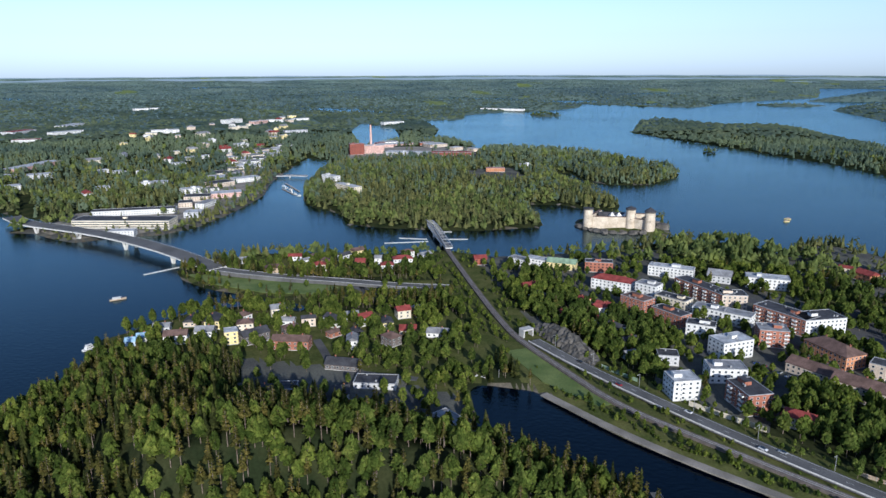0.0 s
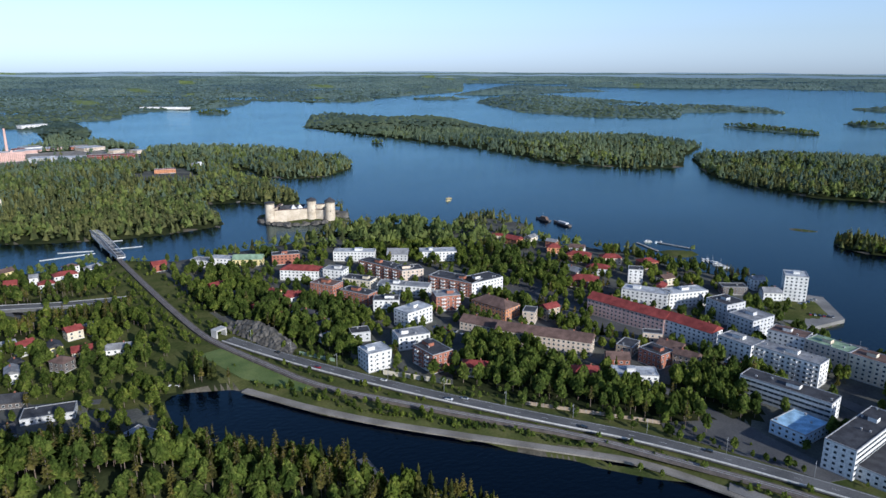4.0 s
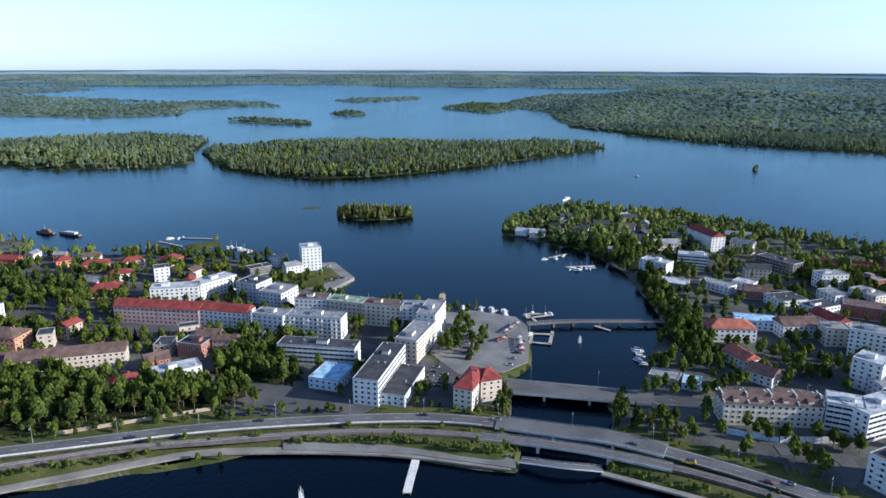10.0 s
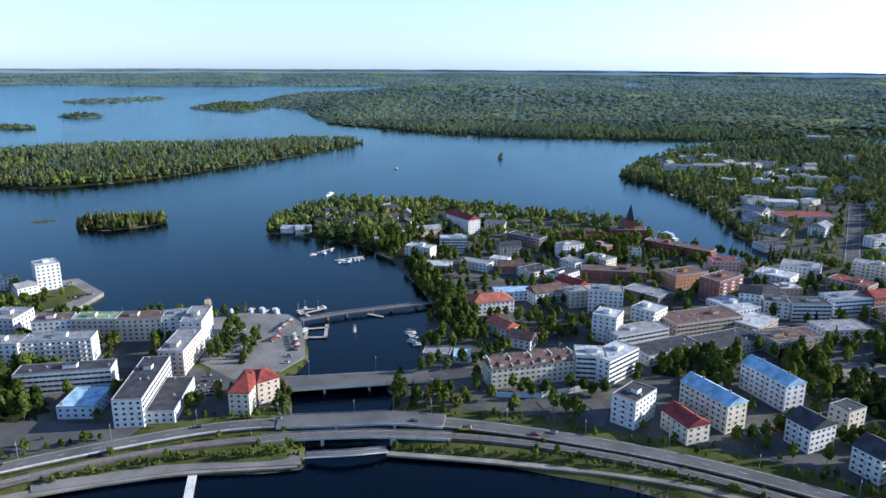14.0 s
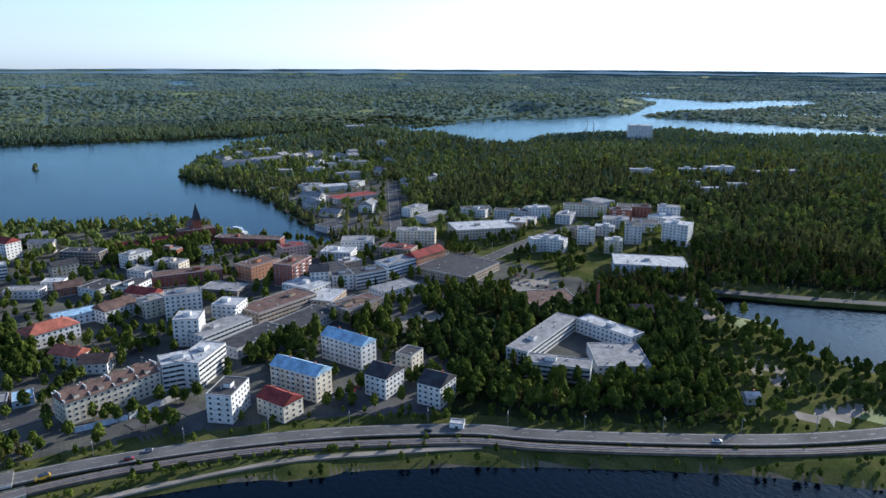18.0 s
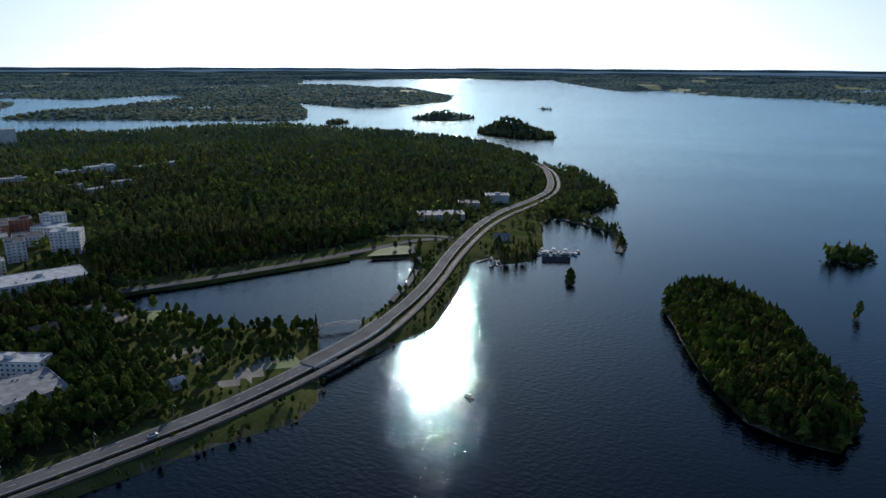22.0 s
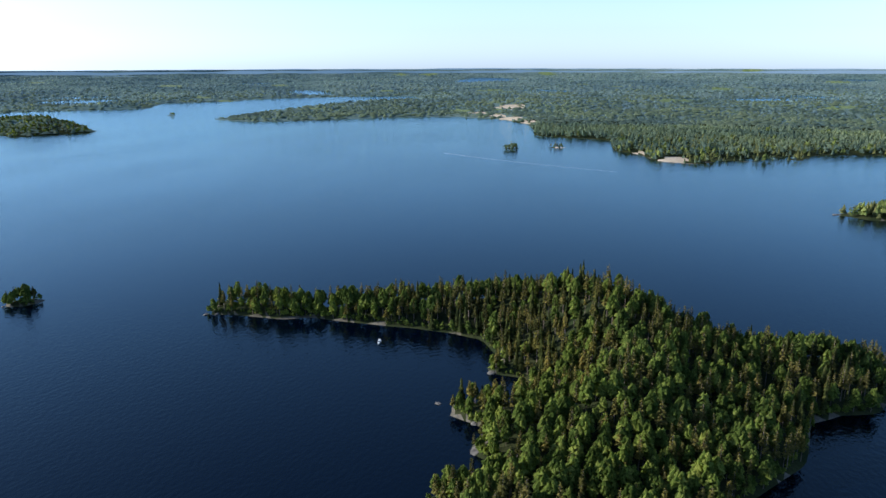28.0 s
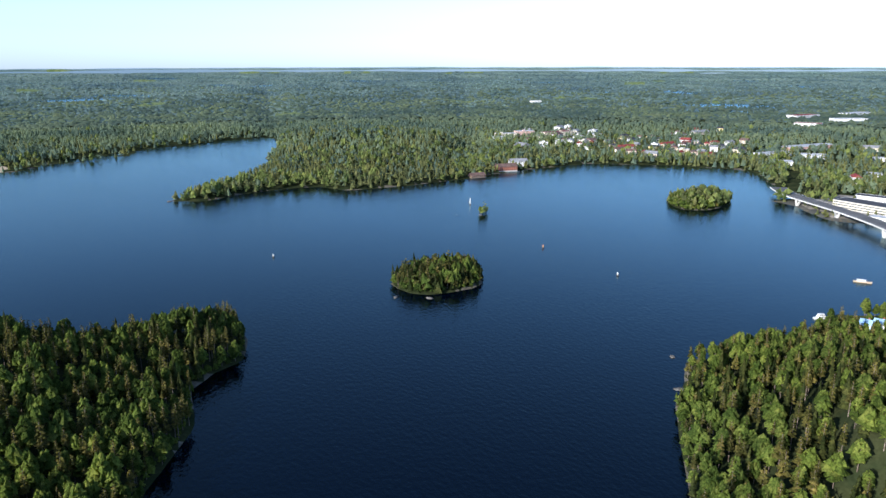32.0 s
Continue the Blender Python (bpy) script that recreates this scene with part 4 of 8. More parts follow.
BALCONY = boxes_mesh("balcony", [(-1.8, 1.8, -1.5, 0.05, -0.95, -0.78), (-1.8, 1.8, -1.5, -1.42, -0.78, 0.15), (-1.8, -1.72, -1.42, 0.0, -0.78, 0.15), (1.72, 1.8, -1.42, 0.0, -0.78, 0.15)], [WALL_MAT["white"]])
VENT = boxes_mesh("roof_vent", [(-0.5, 0.5, -0.4, 0.4, 0, 1.0), (-0.6, 0.6, -0.5, 0.5, 1.0, 1.12)], [METAL])
CHIMNEY = boxes_mesh("chimney", [(-0.4, 0.4, -0.4, 0.4, -1.5, 1.0), (-0.5, 0.5, -0.5, 0.5, 1.0, 1.15)], [WALL_MAT["brick"]])
ROW_CACHE, FOOT = {}, []


def window_field(n, gap, storeys, storey, kind):
    """The small far panes of one face, with their frames; or long bands of glass."""
    key = (n, round(gap, 1), storeys, kind)
    if key not in ROW_CACHE:
        bs, pick = [], []
        for s in range(storeys):
            z = s * storey
            if kind == "bands":
                w = n * gap * 0.5 - 0.4
                bs += [(-w, w, -0.04, 0.1, z - 0.65, z + 0.65), (-w - 0.1, w + 0.1, -0.1, 0.1, z - 0.78, z - 0.65)]
                pick += [1, 0]
                for i in range(n):
                    x = (i - (n - 1) / 2) * gap + gap / 2
                    bs.append((x - 0.12, x + 0.12, -0.08, 0.1, z - 0.65, z + 0.65)), pick.append(0)
            else:
                for i in range(n):
                    x = (i - (n - 1) / 2) * gap
                    if kind != "far":
                        bs.append((x - 0.85, x + 0.85, -0.03, 0.1, z - 0.8, z + 0.8)), pick.append(0)
                    bs.append((x - 0.7, x + 0.7, -0.06, 0.0, z - 0.65, z + 0.65)), pick.append(1)
        ROW_CACHE[key] = boxes_mesh("window_panes", bs, [FRAME, GLASS], pick)
    return ROW_CACHE[key]


def roof_mesh(kind, l, d, h, over=0.5):
    """Pitched roofs with eaves and thickness; flat ones with a raised edge."""
    a, b, t = l / 2 + over, d / 2 + over, 0.25
    if kind == "gable":
        v = [(-a, -b, 0), (a, -b, 0), (a, b, 0), (-a, b, 0), (-a, 0, h), (a, 0, h)]
        f = [(0, 1, 5, 4), (2, 3, 4, 5), (1, 2, 5), (3, 0, 4)]
    else:
        k = max(a - b, 0.3)
        v = [(-a, -b, 0), (a, -b, 0), (a, b, 0), (-a, b, 0), (-k, 0, h), (k, 0, h)]
        f = [(0, 1, 5, 4), (2, 3, 4, 5), (1, 2, 5), (3, 0, 4)]
    n = len(v)
    v = v + [(x, y, z - t) for x, y, z in v[:4]]
    f += [(1, 0, n, n + 1), (2, 1, n + 1, n + 2), (3, 2, n + 2, n + 3), (0, 3, n + 3, n), (n, n + 3, n + 2, n + 1)]
    return v, f


def house(x, y, turn, length, depth, storeys, wall, roof, extra=""):
    """A house with its walls, roof and windows; detail falls off with distance from the middle of the plan."""
    rng = random.Random(int(x * 7 + y * 13))
    gx, gy, gz, k = (float(v[0]) for v in ground_at(x, y))
    r = math.hypot(x - CENTRE[0], y - CENTRE[1])
    storey, foot = 3.0, 0.6
    h = foot + storeys * storey + 0.5
    kind, tone = roof.split("_")
    what = "apartment_block" if storeys >= 3 else "house" if length * depth < 400 else "low_building"
    ob = new(what)
    ob.location, ob.rotation_euler, ob.scale = (gx, gy, gz - 0.05), (0, 0, radians(turn)), (k, k, k)
    count = {1: "one", 2: "two", 3: "three", 4: "four", 5: "five", 6: "six", 7: "seven", 8: "eight", 9: "nine", 10: "ten", 12: "twelve"}[int(storeys)]
    shape = {"flat": "flat", "gable": "gabled", "hip": "hipped"}[kind]
    tagged(ob, f"{WORDS.get(wall, wall)} {count}-storey building with a {shape} {tone} roof", {"apartment_block": "apartment block", "house": "house", "low_building": "building"}[what], "houses of the town")
    FOOT.append((x, y, radians(turn), length / 2 + 2.5, depth / 2 + 2.5))
    l2, d2 = length / 2, depth / 2
    wm = WALL_MAT[wall]
    body = boxes_mesh("wall", [(-l2, l2, -d2, d2, -2.5, h), (-l2 - 0.06, l2 + 0.06, -d2 - 0.06, d2 + 0.06, -2.6, foot)], [wm, MAT["concrete"]], [0, 1])
    part("wall", body, ob)
    if kind == "flat":
        e = 0.35
        top = boxes_mesh("roof", [(-l2 + e, l2 - e, -d2 + e, d2 - e, h - 0.1, h + 0.12), (-l2 - 0.1, l2 + 0.1, -d2 - 0.1, -d2 + e, h, h + 0.5), (-l2 - 0.1, l2 + 0.1, d2 - e, d2 + 0.1, h, h + 0.5), (-l2 - 0.1, -l2 + e, -d2 + e, d2 - e, h, h + 0.5), (l2 - e, l2 + 0.1, -d2 + e, d2 - e, h, h + 0.5)], [ROOF_MAT[tone], METAL], [0, 1, 1, 1, 1])
        part("roof", top, ob)
        if storeys >= 3 and length > 14:
            w, q = rng.uniform(2, 4), rng.uniform(-0.25, 0.25) * length
            part("stair_head", boxes_mesh("stair_head", [(q - w, q + w, -2.2, 2.2, h + 0.1, h + 2.4), (q - w - 0.15, q + w + 0.15, -2.35, 2.35, h + 2.4, h + 2.6)], [wm, ROOF_MAT[tone]], [0, 1]), ob)
        for _ in range(min(int(length * depth / 140), 4) if r < 800 else 0):
            part("roof_vent", VENT, ob, (rng.uniform(-l2 + 1.5, l2 - 1.5), rng.uniform(-d2 + 1.5, d2 - 1.5), h + 0.1), 0)
    else:
        rise = min(depth * (0.28 if kind == "gable" else 0.26), 4.6)
        v, f = roof_mesh(kind, length, depth, rise)
        me = bpy.data.meshes.new("roof")
        me.from_pydata([(a, b, c + h + 0.05) for a, b, c in v], [], f)
        me.materials.append(ROOF_MAT[tone])
        part("roof", me, ob)
        if kind == "gable":
            gv = [(s * (l2 - 0.02), o * d2, h - 0.1) for s in (-1, 1) for o in (-1, 1)] + [(s * (l2 - 0.02), 0, h + rise * d2 / (d2 + 0.5) - 0.15) for s in (-1, 1)]
            for tri in ((0, 1, 4), (2, 3, 5)):
                gm = bpy.data.meshes.new("gable")
                gm.from_pydata([gv[i] for i in tri], [], [(0, 1, 2)])
                gm.materials.append(wm)
                part("gable", gm, ob)
        for s in (-0.25, 0.3) if length > 20 else (0.2,):
            if r < 650:
                part("chimney", CHIMNEY, ob, (s * length, depth * 0.08, h + rise * 0.85), 0)
    # windows on the four faces
    single = r < 460 and extra != "bands" and storeys > 1
    for side, (run_len, off, ang) in enumerate(((length, d2, 0), (depth, l2, math.pi / 2), (length, d2, math.pi), (depth, l2, -math.pi / 2))):
        n = int((run_len - 1.2) / 3.3)
        if n < 1 or r > 2600:
            continue
        gap = run_len / n
        nx, ny = math.sin(ang), -math.cos(ang)
        ux, uy = math.cos(ang), math.sin(ang)
        toward = nx * math.cos(radians(turn)) - ny * math.sin(radians(turn)), nx * math.sin(radians(turn)) + ny * math.cos(radians(turn))
        seen = toward[0] * (CENTRE[0] - x) + toward[1] * (CENTRE[1] - y) > 0
        if not (single and seen) and (seen or r < 500):
            part("window_panes", window_field(n, gap, int(storeys), storey, extra if extra == "bands" and side in (0, 2) else "far" if r > 650 else ""), ob, (nx * off, ny * off, foot + 1.65), ang)["kind"] = "stuff"
        for s in range(int(storeys)):
            z = foot + s * storey + 1.65
            for i in range(n):
                c = (i - (n - 1) / 2) * gap
                if extra == "balcony" and seen and r < 900 and side in (0, 2) and i % 3 == 1:
                    part("balcony", BALCONY, ob, (nx * off + ux * c, ny * off + uy * c, z), ang)
                if single and seen:
                    part("window", WINDOW, ob, (nx * off + ux * c, ny * off + uy * c, z), ang)
    return ob



# ---- buildings: place, turn, length, depth, storeys, walls, roof ----
house(147, 396, 7, 17.2, 15, 4, 'white', 'flat_white', 'balcony')
house(183, 419, 356, 23.5, 15, 3, 'white', 'flat_grey')
house(182, 381, 280, 23.3, 16, 4, 'brick', 'flat_dark', 'balcony')
house(201, 357, 321, 17.3, 11, 2, 'beige', 'hip_red')
house(202, 458, 19, 25.5, 16, 4, 'white', 'flat_white')
house(154, 446, 350, 14.0, 12, 2, 'grey', 'flat_dark')
house(195, 496, 335, 20.7, 13, 3, 'white', 'flat_dark')
house(223, 525, 321, 45.3, 13, 3, 'white', 'flat_grey')
house(181, 524, 303, 28.9, 13, 3, 'brick', 'flat_dark')
house(161, 549, 308, 23.2, 15, 4, 'brick', 'flat_brown')
house(133, 547, 327, 12.3, 10, 2, 'white', 'gable_red')
house(155, 609, 328, 36.4, 14, 3, 'white', 'hip_red')
house(181, 586, 317, 19.6, 13, 4, 'white', 'flat_grey')
house(194, 558, 312, 28.1, 13, 3, 'cream', 'flat_dark')
house(227, 580, 294, 57.0, 14, 4, 'brick', 'flat_dark', 'balcony')
house(243, 558, 354, 20.6, 16, 4, 'beige', 'flat_dark')
house(267, 514, 301, 44.5, 18, 4, 'brick', 'flat_dark', 'balcony')
house(286, 503, 10, 34.6, 20, 4, 'white', 'flat_dark')
house(240, 478, 348, 20.2, 16, 4, 'brick', 'flat_grey', 'balcony')
house(270, 449, 290, 34.9, 18, 3, 'orange', 'hip_brown')
house(245, 418, 305, 39.7, 14, 2, 'beige', 'gable_brown')
house(268, 377, 312, 68.3, 15, 3, 'beige', 'gable_brown')
house(78, 694, 321, 18.5, 12, 2, 'white', 'flat_grey')
house(97, 692, 325, 23.1, 12, 2, 'white', 'flat_white')
house(120, 678, 338, 28.7, 13, 2, 'yellow', 'gable_green')
house(155, 669, 349, 26.9, 13, 3, 'brick', 'flat_dark')
house(221, 649, 332, 41.7, 13, 3, 'white', 'flat_white')
house(262, 633, 332, 20.9, 16, 2, 'grey', 'gable_grey')
house(298, 614, 340, 37.0, 16, 3, 'white', 'flat_white')
house(379, 478, 321, 26.1, 14, 2, 'brick', 'hip_red')
house(426, 548, 316, 24.2, 12, 2, 'orange', 'hip_red')
house(414, 502, 316, 21.1, 12, 2, 'white', 'hip_red')
house(448, 526, 334, 20.5, 12, 2, 'beige', 'hip_red')
house(471, 498, 350, 17.9, 12, 2, 'brick', 'hip_red')
house(420, 585, 331, 13.4, 12, 2, 'orange', 'hip_red')
house(354, 388, 288, 66.9, 15, 4, 'pink', 'gable_red')
house(370, 338, 283, 37.1, 15, 4, 'white', 'gable_red')
house(394, 414, 307, 37.3, 15, 4, 'white', 'flat_white')
house(422, 400, 350, 36.1, 15, 4, 'white', 'flat_white')
house(429, 467, 321, 13.0, 12, 4, 'white', 'flat_dark')
house(484, 404, 331, 21.0, 12, 2, 'dark', 'flat_dark')
house(501, 379, 328, 15.1, 12, 2, 'white', 'gable_grey')
house(512, 403, 341, 11.2, 10, 3, 'white', 'gable_grey')
house(519, 371, 315, 18, 18, 7, 'white', 'flat_white')
house(417, 328, 274, 21.0, 24, 5, 'grey', 'flat_grey')
house(426, 360, 271, 20.5, 20, 5, 'grey', 'flat_dark')
house(413, 292, 290, 24.4, 15, 5, 'white', 'flat_brown')
house(419, 265, 278, 28.4, 15, 5, 'beige', 'flat_green')
house(424, 236, 282, 30.3, 15, 5, 'cream', 'flat_brown')
house(431, 214, 292, 17.6, 15, 5, 'white', 'flat_grey')
house(372, 298, 280, 24.2, 15, 5, 'white', 'flat_grey')
house(382, 267, 285, 41.0, 14, 5, 'white', 'flat_grey', 'balcony')
house(345, 239, 287, 51.8, 14, 4, 'white', 'flat_dark', 'bands')
house(323, 214, 278, 19.6, 24, 2, 'blue', 'flat_blue')
house(332, 185, 12, 54.7, 15, 5, 'white', 'flat_dark', 'bands')
house(331, 173, 11, 41.5, 22, 2, 'white', 'flat_dark')
house(385, 189, 7, 35.7, 15, 5, 'beige', 'flat_grey')
house(423, 196, 11, 31.2, 14, 6, 'white', 'flat_grey')
house(282, 299, 328, 27.1, 13, 3, 'white', 'flat_white', 'balcony')
house(260, 319, 330, 16.7, 12, 2, 'pink', 'hip_red')
house(292, 327, 328, 14.9, 12, 2, 'brick', 'gable_brown')
house(354, 287, 292, 8.2, 10, 2, 'brick', 'flat_dark')
house(340, 129, 274, 11.2, 30, 4, 'cream', 'hip_red')
house(348, 123, 314, 12.9, 16, 4, 'beige', 'hip_red')
cream_block = house(387, -27, 291, 51.9, 15, 4, 'cream', 'gable_brown')
for across in (-25.9, -13, 0, 13, 25.9):
    part("fire_wall", boxes_mesh("fire_wall", [(across - 0.25, across + 0.25, -7.8, 7.8, 12.5, 14.6), (across - 0.25, across + 0.25, -3.6, 3.6, 14.6, 17.3)], [WALL_MAT["white"]]), cream_block)
for across in (-19.5, -6.5, 6.5, 19.5):
    for side in (-1, 1):
        part("dormer", boxes_mesh("dormer", [(across - 1.3, across + 1.3, side * 5.2 - 1.6, side * 5.2 + 1.6, 13.0, 15.6), (across - 1.5, across + 1.5, side * 5.2 - 1.8, side * 5.2 + 1.8, 15.6, 15.8)], [WALL_MAT["cream"], ROOF_MAT["brown"]], [0, 1]), cream_block)
house(397, -64, 270, 18.3, 16, 5, 'white', 'flat_white', 'bands')
house(399, -78, 319, 31.2, 16, 5, 'white', 'flat_white', 'bands')
house(345, -82, 232, 14.1, 22, 5, 'white', 'flat_dark', 'balcony')
house(332, -106, 207, 20.2, 14, 3, 'cream', 'gable_red')
house(351, -124, 212, 32.9, 14, 5, 'cream', 'gable_blue', 'balcony')
house(379, -164, 206, 33.5, 14, 5, 'white', 'gable_blue', 'balcony')
house(459, -82, 247, 16.7, 18, 6, 'white', 'flat_white', 'balcony')
house(483, -114, 231, 18.8, 18, 5, 'white', 'flat_white', 'balcony')
house(513, -87, 263, 25.7, 16, 6, 'white', 'flat_grey')
house(455, -101, 299, 42.6, 16, 3, 'grey', 'flat_grey', 'bands')
house(434, -117, 301, 45.7, 20, 2, 'grey', 'flat_dark')
house(450, -159, 300, 44.9, 24, 2, 'grey', 'flat_dark')
house(486, -150, 295, 56.6, 24, 3, 'tan', 'flat_brown', 'bands')
house(454, -196, 293, 28.0, 24, 3, 'tan', 'flat_dark')
house(588, -162, 298, 34.0, 20, 4, 'orange', 'flat_brown')
house(557, -184, 312, 32.7, 18, 6, 'red_brick', 'flat_brown', 'balcony')
house(530, -198, 254, 15.2, 16, 5, 'white', 'gable_dark')
house(521, -214, 259, 17.6, 16, 4, 'white', 'flat_dark')
house(506, 1, 294, 33.4, 18, 3, 'white', 'hip_orange')
house(461, -10, 223, 20.5, 14, 2, 'white', 'gable_orange')
house(440, -24, 247, 16.4, 14, 2, 'white', 'gable_brown')
house(533, -42, 299, 26.0, 16, 3, 'white', 'gable_brown')
house(538, -16, 281, 30.5, 16, 2, 'blue', 'flat_blue')
house(556, -65, 222, 25.8, 14, 3, 'pink', 'gable_red')
house(598, -104, 267, 55.7, 16, 3, 'red_brick', 'flat_brown')
house(549, -124, 229, 32.8, 20, 2, 'dark', 'flat_grey')
house(415, 31, 267, 17.6, 12, 1, 'tan', 'flat_grey')
house(413, 15, 272, 10.7, 14, 1, 'blue', 'flat_blue')
house(329, -166, 210, 14.4, 18, 4, 'white', 'gable_dark', 'balcony')
house(305, -187, 211, 14.5, 18, 4, 'white', 'gable_dark', 'balcony')
house(347, -191, 213, 11.2, 14, 4, 'cream', 'flat_dark')
house(772, 42, 219, 45.5, 16, 5, 'white', 'gable_red')
house(743, 79, 301, 28.4, 14, 2, 'beige', 'gable_grey')
house(685, 45, 277, 27.5, 13, 4, 'white', 'flat_white', 'bands')
house(646, 73, 251, 26.6, 14, 4, 'white', 'flat_white', 'balcony')
house(607, 52, 267, 24.4, 18, 2, 'tan', 'flat_white')
house(619, 17, 245, 27.4, 14, 2, 'white', 'flat_grey')
house(633, -4, 250, 16.6, 14, 2, 'white', 'flat_white')
house(673, -12, 286, 21.9, 13, 3, 'cream', 'gable_dark')
house(702, -30, 235, 38.8, 14, 4, 'dark', 'flat_dark', 'bands')
house(731, -70, 264, 24.3, 12, 2, 'pink', 'hip_red')
house(738, -104, 279, 28.9, 12, 2, 'white', 'hip_red')
house(745, -138, 272, 37.0, 14, 4, 'red_brick', 'flat_brown')
house(767, 4, 250, 23.3, 12, 3, 'cream', 'gable_grey')
house(817, 12, 277, 26.5, 12, 2, 'white', 'gable_grey')
house(693, -181, 233, 69.1, 14, 3, 'red_brick', 'flat_brown')
house(630, -206, 273, 24.4, 16, 4, 'pink', 'flat_red')
house(618, -334, 236, 39.4, 16, 5, 'cream', 'flat_grey', 'balcony')
house(544, -305, 290, 39.0, 16, 4, 'orange', 'gable_red')
house(586, -298, 222, 32.8, 18, 3, 'tan', 'flat_red')
house(519, -236, 275, 28.9, 18, 4, 'white', 'flat_dark', 'bands')
house(535, -271, 287, 34.1, 18, 4, 'blue', 'flat_grey', 'bands')
house(603, -243, 233, 29.6, 24, 3, 'white', 'flat_white')
house(633, -275, 245, 32.2, 24, 3, 'white', 'flat_grey')
house(512, -321, 297, 56.1, 55, 2, 'tan', 'flat_dark')
house(621, -416, 255, 68.1, 40, 3, 'beige', 'flat_white')
house(699, -456, 251, 36.3, 16, 3, 'white', 'flat_dark')
house(657, -516, 264, 30.3, 14, 3, 'white', 'flat_white')
house(535, -437, 258, 33.3, 13, 4, 'white', 'flat_white', 'balcony')
house(485, -246, 283, 36.8, 20, 2, 'white', 'flat_grey')
house(456, -202, 290, 37.0, 18, 3, 'tan', 'flat_brown')
house(408, -344, 252, 40.3, 36, 1, 'brown', 'flat_brown')
house(1266, -302, 256, 47.0, 12, 3, 'white', 'gable_grey')
house(1279, -359, 279, 60.1, 12, 3, 'white', 'gable_grey')
house(1125, -401, 239, 28.6, 12, 3, 'white', 'flat_grey')
house(1179, -478, 249, 25.3, 12, 3, 'white', 'flat_grey')
house(1157, -496, 278, 28.5, 12, 3, 'cream', 'flat_grey')
house(1045, -429, 264, 40.3, 14, 3, 'grey', 'flat_grey')
house(959, -371, 264, 40.9, 24, 2, 'white', 'flat_white')
house(870, -366, 280, 67.4, 30, 2, 'grey', 'flat_red')
house(988, -348, 245, 29.0, 14, 2, 'grey', 'flat_grey')
house(746, -397, 294, 34.0, 14, 3, 'white', 'flat_grey')
house(709, -402, 291, 44.8, 18, 2, 'grey', 'flat_grey')
house(1648, -699, 265, 70.1, 20, 3, 'grey', 'flat_white')
house(745, 237, 264, 14.5, 12, 1, 'white', 'gable_white')
house(742, 219, 280, 16.2, 14, 1, 'white', 'gable_white')
house(707, 124, 283, 13.6, 12, 1, 'white', 'flat_grey')
house(297, -266, 224, 38.8, 14, 3, 'white', 'flat_grey', 'bands')
house(340, -287, 297, 75.0, 15, 3, 'white', 'flat_grey', 'bands')
house(327, -333, 191, 45.9, 14, 3, 'white', 'flat_white')
house(292, -309, 240, 32.6, 36, 2, 'white', 'flat_grey')
house(431, -474, 230, 63.8, 36, 3, 'grey', 'flat_white')
house(531, -440, 213, 31.2, 13, 4, 'white', 'flat_white', 'balcony')
house(534, -488, 230, 17.8, 15, 5, 'white', 'flat_grey', 'balcony')
house(495, -490, 230, 17.2, 14, 4, 'cream', 'flat_white', 'balcony')
house(511, -531, 230, 16.3, 16, 6, 'grey', 'flat_dark', 'balcony')
house(485, -567, 207, 26.1, 20, 7, 'white', 'flat_white', 'balcony')
house(625, -563, 230, 50.2, 14, 4, 'cream', 'flat_dark', 'balcony')
house(587, -584, 230, 24.3, 14, 4, 'brick', 'flat_dark', 'balcony')
house(583, -613, 230, 20.7, 14, 4, 'brick', 'flat_dark')
house(557, -630, 230, 23.9, 15, 5, 'white', 'flat_grey')
house(694, -453, 218, 29.0, 14, 3, 'white', 'flat_grey')
house(664, -484, 230, 40.1, 14, 3, 'grey', 'flat_dark')
house(649, -512, 250, 26.2, 14, 4, 'white', 'flat_white')
house(735, -762, 222, 34.2, 12, 3, 'grey', 'flat_white')
house(696, -819, 230, 34.5, 12, 3, 'grey', 'flat_white')
house(675, -853, 244, 40.5, 14, 4, 'white', 'flat_white')
house(649, -768, 239, 27.7, 10, 2, 'white', 'flat_white')
house(614, -766, 248, 26.4, 10, 2, 'white', 'flat_white')
house(611, -813, 240, 25.6, 10, 2, 'white', 'flat_white')
house(637, -927, 251, 73.4, 14, 2, 'grey', 'flat_white')
house(1246, -1258, 231, 56.2, 30, 12, 'white', 'flat_white')
house(347, -382, 238, 16.3, 14, 2, 'red_brick', 'gable_brown')
house(219, -340, 240, 7.9, 8, 1, 'grey', 'gable_white')
house(272, -181, 229, 7.2, 5, 1, 'white', 'flat_white')
house(174, -809, 200, 54.7, 26, 2, 'grey', 'flat_grey')
house(154, -882, 192, 27.2, 16, 2, 'grey', 'flat_dark')
house(125, -927, 194, 31.4, 18, 3, 'grey', 'flat_grey')
house(88, -730, 191, 16.6, 10, 1, 'grey', 'gable_grey')
house(-408, 878, 359, 123.9, 30, 3, 'cream', 'flat_dark', 'bands')
house(-393, 835, 5, 30.6, 14, 2, 'white', 'flat_white')
house(-429, 954, 13, 109.2, 18, 2, 'white', 'flat_dark')
house(-341, 938, 8, 22.9, 20, 2, 'grey', 'flat_white')
house(-342, 1090, 23, 47.0, 26, 2, 'pink', 'flat_white')
house(-353, 1240, 38, 49.5, 24, 2, 'white', 'flat_white')
house(-404, 1110, 39, 31.8, 16, 3, 'white', 'flat_white')
house(-347, 1007, 78, 34.7, 14, 2, 'white', 'flat_grey')
